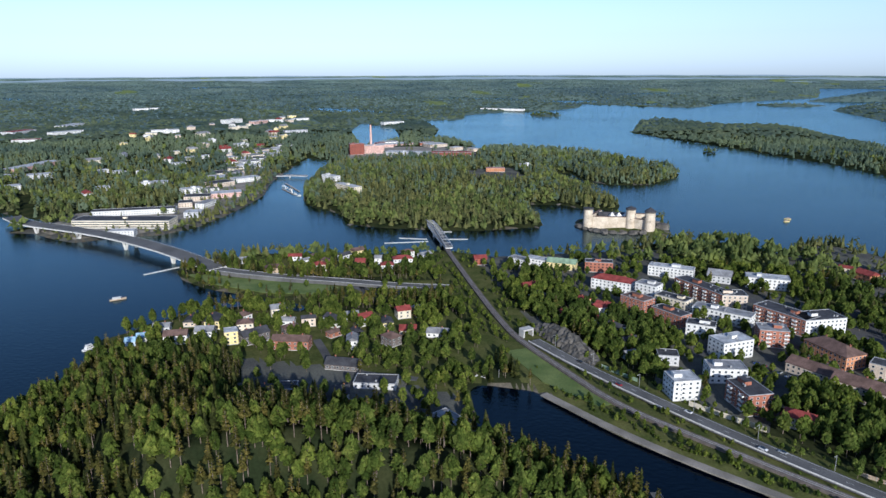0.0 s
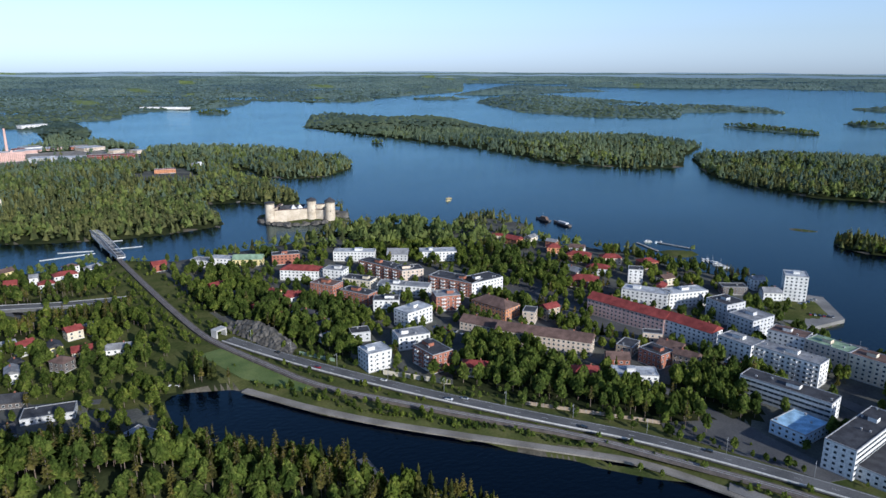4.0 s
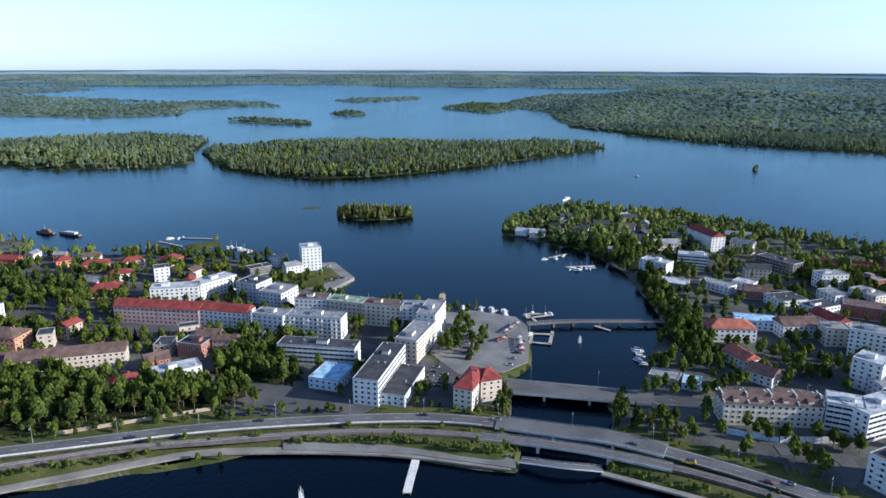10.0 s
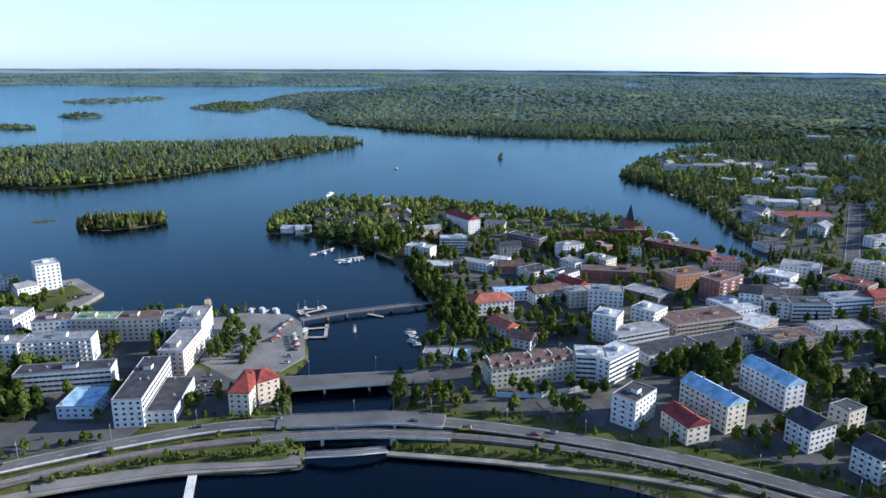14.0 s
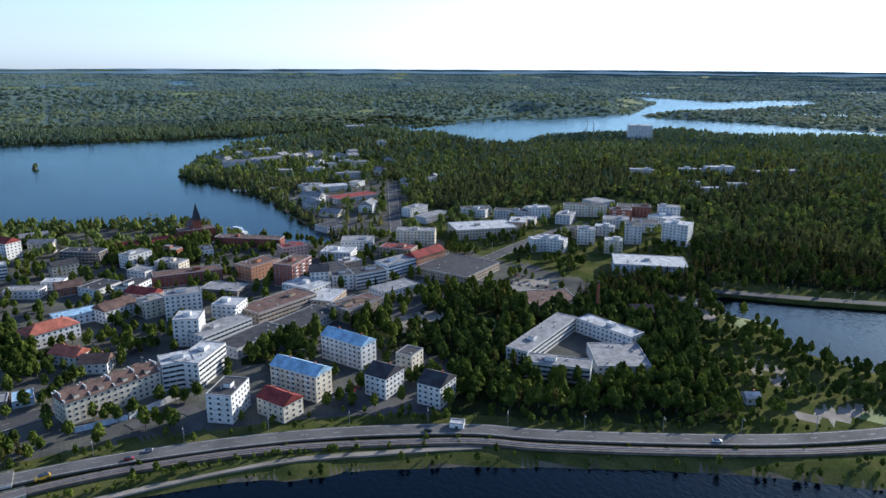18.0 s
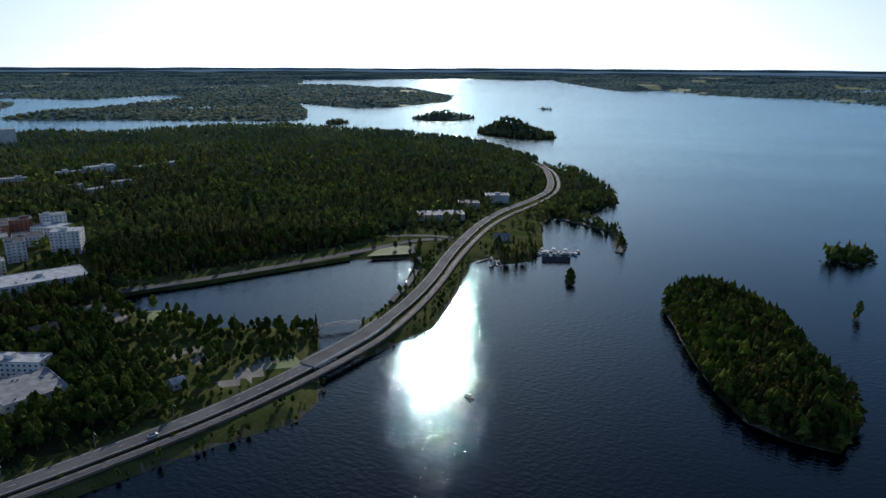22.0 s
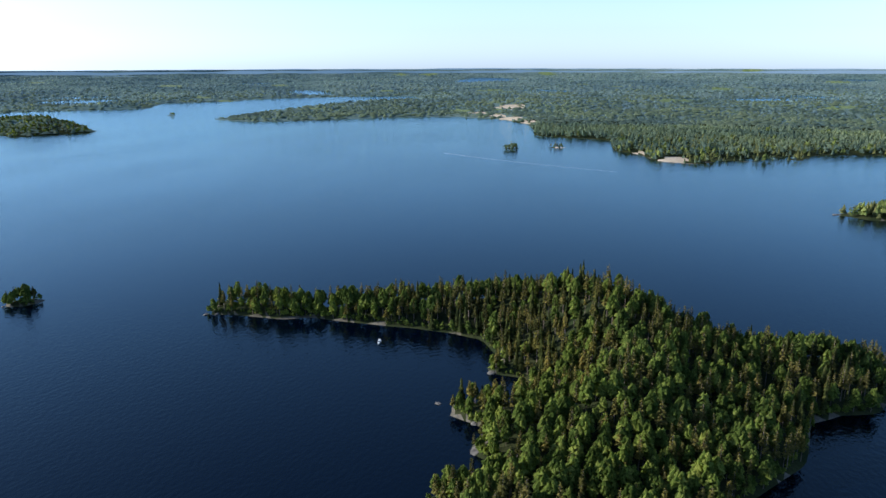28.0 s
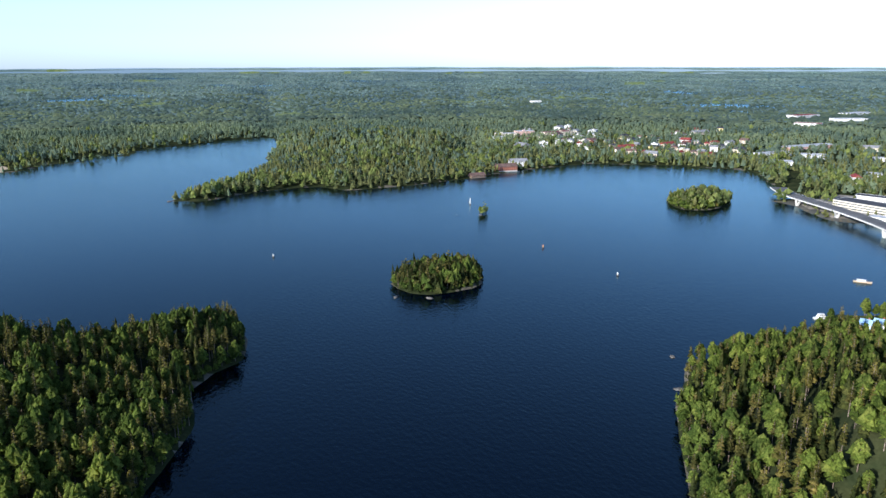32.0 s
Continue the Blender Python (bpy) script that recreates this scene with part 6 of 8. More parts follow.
def clump(rng, cx, cy, cz, rx, rz, fine, under=True):
    """A lump of leaves: a rough ball with a broken outline."""
    if fine:
        t = (1 + 5 ** 0.5) / 2
        v = np.array([(-1, t, 0), (1, t, 0), (-1, -t, 0), (1, -t, 0), (0, -1, t), (0, 1, t), (0, -1, -t), (0, 1, -t), (t, 0, -1), (t, 0, 1), (-t, 0, -1), (-t, 0, 1)], float) / 1.902
        f = [(0, 11, 5), (0, 5, 1), (0, 1, 7), (0, 7, 10), (0, 10, 11), (1, 5, 9), (5, 11, 4), (11, 10, 2), (10, 7, 6), (7, 1, 8), (3, 9, 4), (3, 4, 2), (3, 2, 6), (3, 6, 8), (3, 8, 9), (4, 9, 5), (2, 4, 11), (6, 2, 10), (8, 6, 7), (9, 8, 1)]
    else:
        b = np.arange(5) * 2 * np.pi / 5
        v = np.concatenate([np.stack([np.cos(b), np.sin(b), rng.uniform(-0.7, 0.15, 5)], 1), [(rng.uniform(-0.3, 0.3), rng.uniform(-0.3, 0.3), 0.8)]])
        f = [(i, (i + 1) % 5, 5) for i in range(5)]
    a = rng.uniform(0, 6.28)
    c, s = np.cos(a), np.sin(a)
    v = v * rng.uniform(0.55, 1.5, (len(v), 1))
    v = np.stack([v[:, 0] * c - v[:, 1] * s, v[:, 0] * s + v[:, 1] * c, v[:, 2]], 1)
    return v * (rx, rx, rz) + (cx, cy, cz), np.array(f)


def stick(h, r, x1=0.0, y1=0.0, z0=0.0, x0=0.0, y0=0.0, sides=4):
    """A tapered trunk or limb."""
    a = np.arange(sides) * 2 * np.pi / sides
    v = np.concatenate([np.stack([x0 + np.cos(a) * r, y0 + np.sin(a) * r, np.full(sides, z0)], 1), np.stack([x1 + np.cos(a) * r * 0.4, y1 + np.sin(a) * r * 0.4, np.full(sides, h)], 1)])
    f = [q for i in range(sides) for q in ((i, (i + 1) % sides, sides + (i + 1) % sides), (i, sides + (i + 1) % sides, sides + i))]
    return v, np.array(f)


def join(pieces):
    verts, tris, idx, n = [], [], [], 0
    for (v, f), m in pieces:
        verts.append(v), tris.append(f + n), idx.append(np.full(len(f), m))
        n += len(v)
    return np.concatenate(verts), np.concatenate(tris), np.concatenate(idx)


# material slots: 0 bark, 1 birch, 2 pine, 3 spruce
def birch(rng, detail):
    h, w = rng.uniform(13, 18), rng.uniform(3.0, 4.2)
    out = [(stick(h * 0.8, 0.22), 0)] if detail > 1 else []
    n = {2: 30, 1: 5, 0: 1}[detail]
    for i in range(n):
        u = (i + 0.5) / n
        z = h * (0.3 + 0.66 * u)
        k = w * (0.55 + 0.75 * np.sin(np.pi * (0.12 + 0.8 * u)) ** 1.2) * (0.39 if detail > 1 else 0.6)
        a, o = i * 2.4 + rng.uniform(0, 1), w * (0.62 if detail > 1 else 0.5) * np.sin(np.pi * (0.15 + 0.75 * u))
        if detail == 0:
            z, k, o = h * 0.5, w * 0.95, 0.0
        out.append((clump(rng, np.cos(a) * o, np.sin(a) * o, z, k * rng.uniform(0.8, 1.2), k * rng.uniform(0.9, 1.5) * (1.6 if detail == 1 else 2.2 if detail == 0 else 1), False, detail > 0), 1))
    if detail > 1:
        for i in range(3):
            a = i * 2.1
            out.append((stick(h * 0.6, 0.1, np.cos(a) * w * 0.6, np.sin(a) * w * 0.6, h * 0.35), 0))
    return join(out)


def pine(rng, detail):
    h, w = rng.uniform(15, 20), rng.uniform(2.4, 3.3)
    out = [(stick(h * 0.92, 0.24), 0)] if detail > 1 else []
    n = {2: 21, 1: 5, 0: 1}[detail]
    for i in range(n):
        u = (i + 0.5) / n
        z = h * (0.42 + 0.56 * u)
        k = w * (1.0 - 0.72 * u) * (0.58 if detail > 1 else 0.9)
        a, o = i * 2.4 + rng.uniform(0, 1.2), k * 0.75
        if detail == 0:
            z, k, o = h * 0.5, w * 0.9, 0.0
        out.append((clump(rng, np.cos(a) * o, np.sin(a) * o, z, k * rng.uniform(0.7, 1.0), k * rng.uniform(0.55, 0.95) * (1.8 if detail == 1 else 3.4 if detail == 0 else 1), False, detail > 0), 2))
    return join(out)


def spruce(rng, detail):
    h, w = rng.uniform(15, 21), rng.uniform(2.5, 3.3)
    out = [(stick(h * 0.5, 0.25), 0)] if detail > 1 else []
    tiers, sides = {2: (7, 7), 1: (2, 6), 0: (1, 5)}[detail]
    for i in range(tiers):
        u = i / tiers
        z0, z1 = h * (0.08 + 0.86 * u), h * (0.08 + 0.86 * (u + 1.55 / tiers))
        k = w * (1 - u) ** 0.85 + 0.25
        a = np.arange(sides) * 2 * np.pi / sides + i * 0.5 + rng.uniform(0, 0.4)
        rr = k * rng.uniform(0.62, 1.25, sides)
        ring = np.stack([np.cos(a) * rr, np.sin(a) * rr, z0 + rng.uniform(-0.7, 0.5, sides)], 1)
        v = np.concatenate([ring, [(rng.uniform(-0.2, 0.2), rng.uniform(-0.2, 0.2), min(z1, h))], [(0, 0, z0 + 0.8)]])
        f = [q for s in range(sides) for q in ((s, (s + 1) % sides, sides), ((s + 1) % sides, s, sides + 1))[:1]]
        out.append(((v, np.array(f)), 3))
    return join(out)


tree_rng = np.random.default_rng(5)
KINDS = {(d, k): [fn(tree_rng, d) for _ in range(5 if d else 4)] for d in (0, 1, 2) for k, fn in enumerate((birch, pine, spruce))}
TREE_MATS = [MAT["bark"], MAT["birch_leaf"], MAT["pine_leaf"], MAT["spruce_leaf"]]


def scatter(inner, outer, spacing):
    """Jittered places on land between two distances, by the zones' chances; returns x, y, size, shore distance."""
    g = np.random.default_rng(int(inner) + 11)
    if isinstance(spacing, float) and spacing > 1:
        n = int(2 * outer / spacing)
        i, j = np.meshgrid(np.arange(n), np.arange(n))
        x = CENTRE[0] - outer + (i.ravel() + g.uniform(0, 1, n * n)) * spacing
        y = CENTRE[1] - outer + (j.ravel() + g.uniform(0, 1, n * n)) * spacing
    else:
        rings = int(np.log(outer / inner) / spacing)
        turns = int(2 * np.pi / spacing)
        i, j = np.meshgrid(np.arange(rings), np.arange(turns))
        rad = inner * np.exp((i.ravel() + g.uniform(0, 1, i.size)) * spacing)
        a = (j.ravel() + g.uniform(0, 1, i.size)) * spacing
        x, y = CENTRE[0] + rad * np.cos(a), CENTRE[1] + rad * np.sin(a)
    r = np.hypot(x - CENTRE[0], y - CENTRE[1])
    keep = (r >= inner) & (r < outer)
    x, y, r = x[keep], y[keep], r[keep]
    d = shore_depth(x, y)
    keep = d > np.maximum(0.9, r / 900)
    x, y, d, r = x[keep], y[keep], d[keep], r[keep]
    chance, size = np.ones(len(x)), np.ones(len(x))
    for c, s, outline in ZONES.values():
        q = inside_depth(x, y, outline) > 0
        chance[q], size[q] = c, s
    # in the streets the trees stand in groups
    for key in ("centre_town", "east_town", "residential", "valley_town"):
        q = (inside_depth(x, y, ZONES[key][2]) > 0) & (chance == ZONES[key][0])
        group = wobble(x * 3.6 + 9, y * 3.9) + 0.35 * wobble(x * 9, y * 8)
        chance[q] = np.where(group[q] > 0.18, np.minimum(1, ZONES[key][0] * 1.7), ZONES[key][0] * 0.2)
    # a belt of birch along the bank of the northern yards
    for key in ("factory_flat", "industrial_belt"):
        chance[(inside_depth(x, y, ZONES[key][2]) > 0) & (d < 24)] = 0.9
    # small clearings in the woods, and meadows far off
    wx, wy, _, _ = bowl(x, y)
    chance = np.where((r > 2300) & (wobble(wx * 0.21 + 5, wy * 0.19) + 0.5 * wobble(wx * 0.8, wy * 0.75) > 1.1), 0.03, chance)
    for bx, by, br in BARE + LAWN:
        chance[np.hypot(x - bx, y - by) < br] = 0.06
    for bx, by, br in BEACHES:
        chance[np.hypot(x - bx, y - by) < br * 1.1] = 0.05
    for w, z, p in LINES.values():
        sel = (x > p[:, 0].min() - 12) & (x < p[:, 0].max() + 12) & (y > p[:, 1].min() - 12) & (y < p[:, 1].max() + 12)
        if sel.any():
            dist = np.min(np.hypot(x[sel][:, None] - p[None, :, 0], y[sel][:, None] - p[None, :, 1]), 1)
            c = chance[sel]
            c[dist < w / 2 + 3.5] = 0
            chance[sel] = c
            sz = size[sel]
            if z == 5:
                sz[dist < 24] = np.minimum(sz[dist < 24], 0.35)
            size[sel] = sz
    for fx, fy, ft, fl, fd in FOOT:
        u = (x - fx) * math.cos(ft) + (y - fy) * math.sin(ft)
        v = -(x - fx) * math.sin(ft) + (y - fy) * math.cos(ft)
        chance[(np.abs(u) < fl) & (np.abs(v) < fd)] = 0
    keep = g.uniform(0, 1, len(x)) < chance
    return x[keep], y[keep], size[keep], d[keep]


def plant(name, x, y, size, d, detail, label, mixes=(0.35, 0.68), mats=None):
    """One mesh of many trees."""
    g = np.random.default_rng(len(x))
    gx, gy, gz, k = ground_at(x, y)
    stand = 0.48 + 0.3 * wobble(x * 0.6 + 40, y * 0.6) + g.uniform(-0.5, 0.5, len(x))
    kind = np.where(stand < mixes[0], 0, np.where(stand < mixes[1], 1, 2))
    kind = np.where(size < 0.6, 0, kind)
    leafy = np.zeros(len(x), bool)
    for key in LEAFY:
        leafy |= inside_depth(x, y, ZONES[key][2]) > 0
    kind = np.where(leafy & (g.uniform(0, 1, len(x)) < 0.9), 0, kind)
    which = g.integers(0, 4, len(x))
    scale = size * g.uniform(0.6, 1.0, len(x)) * k * np.clip(0.78 + d / 60, 0.78, 1.0)
    scale = np.where(size < 0.62, scale * g.uniform(0.5, 1.7, len(x)), scale)
    turn = g.uniform(0, 6.283, len(x))
    verts, tris, idx, n = [], [], [], 0
    for kk in range(3):
        for w in range(4):
            sel = np.where((kind == kk) & (which == w))[0]
            if not len(sel):
                continue
            v, f, m = KINDS[detail, kk][w]
            c, s = np.cos(turn[sel])[:, None], np.sin(turn[sel])[:, None]
            sc = scale[sel][:, None]
            fat = sc / np.maximum(1, size[sel][:, None]) ** 0.7 * ((1.12, 1.15, 1.05)[kk] if detail > 1 else 1.5 if detail == 1 else g.uniform(3.2, 4.6, len(sel))[:, None])
            px = (v[None, :, 0] * c - v[None, :, 1] * s) * fat + gx[sel][:, None]
            py = (v[None, :, 0] * s + v[None, :, 1] * c) * fat + gy[sel][:, None]
            pz = v[None, :, 2] * sc * (0.55 if detail == 0 else 1.0) + gz[sel][:, None] - 0.3 * k[sel][:, None]
            verts.append(np.stack([px, py, pz], -1).reshape(-1, 3))
            tris.append((f[None] + (np.arange(len(sel)) * len(v))[:, None, None] + n).reshape(-1, 3))
            idx.append(np.tile(m, len(sel)))
            n += len(sel) * len(v)
    ob = fast_mesh(name, np.concatenate(verts), np.concatenate(tris), mats or TREE_MATS, np.concatenate(idx), smooth=detail == 0)
    return tagged(ob, label, "woods", kind="stuff")


x, y, size, d = scatter(180.0, 740.0, 6.2)
x2, y2, s2, d2 = scatter(740.0, 2100.0, 8.2)
thin = (np.hypot(x2 - CENTRE[0], y2 - CENTRE[1]) < 1400) | (tree_rng.uniform(0, 1, len(x2)) < 0.52)
x2, y2, s2, d2 = x2[thin], y2[thin], s2[thin], d2[thin]
x3, y3, s3, d3 = scatter(2100.0, 11000.0, 0.0096)
plant("mixed_woods", x, y, size, d, 2, "dense mixed woods of birch, pine and spruce near the shore", (0.42, 0.86))
# further off, more and more trees take the leaf colours with haze painted in
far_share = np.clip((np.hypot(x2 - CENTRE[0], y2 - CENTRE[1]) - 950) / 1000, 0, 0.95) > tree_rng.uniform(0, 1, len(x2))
near2 = ~far_share
plant("lakeside_woods", x2[near2], y2[near2], s2[near2], d2[near2], 1, "dense pine and spruce woods over islands and far shores", (0.22, 0.6), [MAT["bark"], MAT["mid_hazed_birch"], MAT["mid_hazed_pine"], MAT["mid_hazed_pine"]])
plant("distant_woods", x2[far_share], y2[far_share], s2[far_share], d2[far_share], 1, "pine and spruce woods on distant shores, haze painted into their blue-green", (0.22, 0.6), [MAT["bark"]] + [MAT["far_hazed_leaf"]] * 3)
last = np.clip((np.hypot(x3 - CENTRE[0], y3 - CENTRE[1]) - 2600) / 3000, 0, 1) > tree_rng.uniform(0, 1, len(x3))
plant("far_woods", x3[~last], y3[~last], s3[~last], d3[~last], 0, "wide far pine and spruce woods", (0.3, 0.6), [MAT["bark"]] + [MAT["far_hazed_leaf"]] * 3)
plant("horizon_woods", x3[last], y3[last], s3[last], d3[last], 0, "endless woods towards the horizon, coloured with painted blue haze", (0.3, 0.6), [MAT["bark"]] + [MAT["horizon_hazed_leaf"]] * 3)
# bushes on the verges between highway, track and walk
bx, by = [], []
verge = np.random.default_rng(33)
for key, low, high, gap in (("promenade", -10.5, -6.0, 2.2), ("east_promenade", -7.5, -3.5, 2.6), ("highway", 7.6, 8.4, 17.0)):
    p = along(LINES[key][2], gap)
    p = p + sideways(p) * verge.uniform(low, high, (len(p), 1)) + verge.uniform(-1, 1, p.shape)
    bx.append(p[:, 0]), by.append(p[:, 1])
bx, by = np.concatenate(bx), np.concatenate(by)
bd = shore_depth(bx, by)
clear = bd > 2.5
for key, room in (("highway", 7.2), ("railway", 3.0), ("promenade", 4.2), ("east_promenade", 2.6)):
    lp = LINES[key][2]
    clear &= np.min(np.hypot(bx[:, None] - lp[None, :, 0], by[:, None] - lp[None, :, 1]), 1) > room
plant("verge_bushes", bx[clear], by[clear], np.full(int(clear.sum()), 0.2), bd[clear] + 30, 1, "dense green bushes on the verges beside the railway")
# the small islands carry their own close growth
ix, iy, isize = [], [], []
small = np.random.default_rng(21)
for key in ("long_isle", "round_isle", "bridge_isle", "marker_rock", "rock_a", "rock_b", "rock_c", "rock_d", "isle_i", "isle_j", "isle_k", "isle_n", "isle_p", "isle_q", "isle_u", "isle_v", "isle_w", "isle_y", "isle_z", "isle_za", "isle_f", "isle_g", "isle_h", "isle_r"):
    pts = np.array(LAND[key], float)
    step = max(4.6, float(np.hypot(*(pts.mean(0) - CENTRE))) * 0.0062)
    lo, hi = pts.min(0), pts.max(0)
    n = (np.ceil((hi - lo) / step) + 1).astype(int)
    u, v = np.meshgrid(np.arange(n[0]), np.arange(n[1]))
    px, py = lo[0] + (u.ravel() + small.uniform(0, 1, u.size)) * step, lo[1] + (v.ravel() + small.uniform(0, 1, u.size)) * step
    keep = inside_depth(px, py, LAND[key]) > 1.2
    ix.append(px[keep]), iy.append(py[keep])
    close = float(np.hypot(*(pts.mean(0) - CENTRE))) < 700
    isize.append(np.full(int(keep.sum()), 0.5 if "rock" in key else 0.95 if close else 0.72))
ix, iy, isize = np.concatenate(ix), np.concatenate(iy), np.concatenate(isize)
plant("island_woods", ix, iy, isize, shore_depth(ix, iy), 1, "close birch and pine growth on small islands", (0.5, 0.8))
# low bushes along the nearer shores
ex, ey = [], []
for key, gap in (("west_wood", 2.6), ("headland", 3.0), ("long_isle", 3.0), ("round_isle", 3.0), ("bridge_isle", 4.0)):
    p = along(LAND[key] + LAND[key][:1], gap)
    for off in (-3.5, 3.5):
        q = p + sideways(p) * off + small.uniform(-1.6, 1.6, p.shape)
        ex.append(q[:, 0]), ey.append(q[:, 1])
ex.append(small.uniform(-160, -120, 30)), ey.append(small.uniform(-293, -281, 30))
ex, ey = np.concatenate(ex), np.concatenate(ey)
ed = shore_depth(ex, ey)
wet = (ed > 0.8) & (ed < 9)
plant("shore_bushes", ex[wet], ey[wet], np.full(int(wet.sum()), 0.3), ed[wet] + 30, 1, "low green bushes along stony lake shores")

# ---- paved squares, quays and lawns ----
def sheet(name, outline, z, mat, label, category, thick=0.6):
    n = len(outline)
    v = [(x, y, z) for x, y in outline] + [(x, y, z - thick) for x, y in outline]
    f = [tuple(range(n)), tuple(range(2 * n - 1, n - 1, -1))] + [(i, i + n, (i + 1) % n + n, (i + 1) % n) for i in range(n)]
    ob = mesh_object(name, v, f, mat)
    return tagged(ob, label, category, kind="structure")


PAVED = MAT["asphalt"]
sheet("pavement_market", [(468.2, 207.7), (477.6, 185.3), (478.9, 151.1), (464.0, 136.6), (422.9, 121.4), (403.5, 115.8), (380.9, 124.4), (366.1, 148.4), (387.3, 179.0)], 3.78, MAT["paving"], "wide paved market square beside the harbour", "market square")
sheet("pavement_quay", [(508.8, 370.1), (538.8, 373.4), (546.7, 362.3), (512.9, 318.6), (467.5, 317.4), (464.1, 344.3)], 3.2, MAT["paving"], "grey paved quay with parked cars", "quay", 3.5)
sheet("pavement_hotel_yard", [(315.0, 157.3), (364.4, 165.3), (392.9, 170.0), (419.6, 158.2), (360.6, 143.2), (325.4, 134.6)], 3.75, PAVED, "dark asphalt yard with parked cars", "car park")
sheet("pavement_shore_yard", [(263.8, 255.7), (306.3, 240.0), (305.4, 217.5), (308.5, 173.7), (296.3, 176.1), (274.7, 216.8), (259.1, 246.2)], 3.77, PAVED, "asphalt yard below the trees", "car park")
sheet("pavement_hill", [(952.7, -321.8), (991.7, -386.5), (961.4, -453.5), (713.4, -345.2), (706.6, -290.3), (790.4, -292.7)], 3.74, PAVED, "large asphalt yard between low halls", "car park")
sheet("pavement_stores", [(483.3, -326.3), (495.1, -383.3), (420.0, -400.5), (397.2, -374.1), (427.2, -339.0)], 3.76, MAT["paving"], "pale car park with a few cars", "car park")
sheet("pavement_east_blocks", [(422.6, -114.5), (399.3, -154.2), (465.9, -300.7), (495.1, -273.6), (452.0, -125.0)], 3.70, PAVED, "asphalt street space between shops", "street")
sheet("pavement_blocks_yard", [(330.6, -129.1), (351.1, -155.8), (318.9, -172.8), (296.1, -190.3), (303.8, -150.9)], 3.72, PAVED, "asphalt yard between apartment blocks", "car park")
sheet("pavement_centre", [(343.4, 575.1), (355.1, 493.7), (359.9, 313.4), (349.4, 282.2), (301.4, 360.7), (274.7, 443.4)], 3.69, PAVED, "asphalt street space in the town centre", "street")
sheet("pavement_promenade_apron", [(255.6, 199.2), (276.9, 170.2), (292.0, 124.0), (294.6, 84.9), (284.2, 81.6), (273.5, 133.8), (249.0, 193.9)], 2.4, MAT["paving"], "pale paved apron on the channel's bank", "quay", 3.0)
sheet("lawn_slope", [(44.8, 465.9), (59.6, 470.9), (81.7, 432.5), (102.6, 384.4), (93.3, 380.9), (64.2, 415.5)], 3.8, MAT["grass"], "sunlit mown grass slope by the railway", "lawn")
sheet("lawn_cape", [(205.1, -632.6), (201.7, -673.7), (174.5, -682.2), (168.1, -650.7)], 3.8, MAT["grass"], "bright mown lawn by the pond", "lawn")
sheet("lawn_bank", [(-253.3, 660.2), (-203.0, 659.6), (-131.4, 635.0), (-96.6, 617.3), (-113.9, 596.3), (-160.9, 601.5), (-215.0, 627.1)], 3.7, MAT["grass"], "sunlit grass bank below the road", "lawn")
sheet("running_track", [(39.0, 1247.2), (60.6, 1320.7), (115.5, 1333.9), (146.5, 1271.0), (136.5, 1226.5), (89.6, 1272.2)], 5.0, WALL_MAT["orange"], "red running track among the pines", "sports ground")
sheet("ground_dam", [(367.7, -477.5), (315.8, -523.1), (264.6, -579.9), (220.6, -627.2), (225.3, -636.2), (269.6, -590.1), (322.3, -533.5), (376.1, -488.1)], 3.7, MAT["ground"], "grassy bank along the pond", "bank", 4.0)

# ---- the railway ----
rail_w, rail_z, rail_p = LINES["railway"]
rail_top = np.maximum(profile(rail_p, 5.0), 5.0)
ballast = strip("road_ballast", rail_p, -2.6, 2.6, rail_top, 1.4, MAT["ballast"], None, "brown-grey railway ballast bed with one track", "railway", "structure")
for off in (-0.76, 0.76):
    strip("rail", rail_p, off - 0.07, off + 0.07, rail_top + 0.25, 0.24, METAL, ballast)
SLEEPER = boxes_mesh("sleeper", [(-1.25, 1.25, -0.13, 0.13, 0, 0.14)], [MAT["bark"]])
fine = along(rail_p[(rail_p[:, 1] > -200) & (rail_p[:, 1] < 330)], 1.8)
fine_n, fine_z = sideways(fine), np.maximum(profile(fine, 5.0), 5.0)
for i in range(0, min(len(fine), 300)):
    part("sleeper", SLEEPER, ballast, (fine[i, 0], fine[i, 1], fine_z[i] - 0.06), math.atan2(fine_n[i, 1], fine_n[i, 0]))


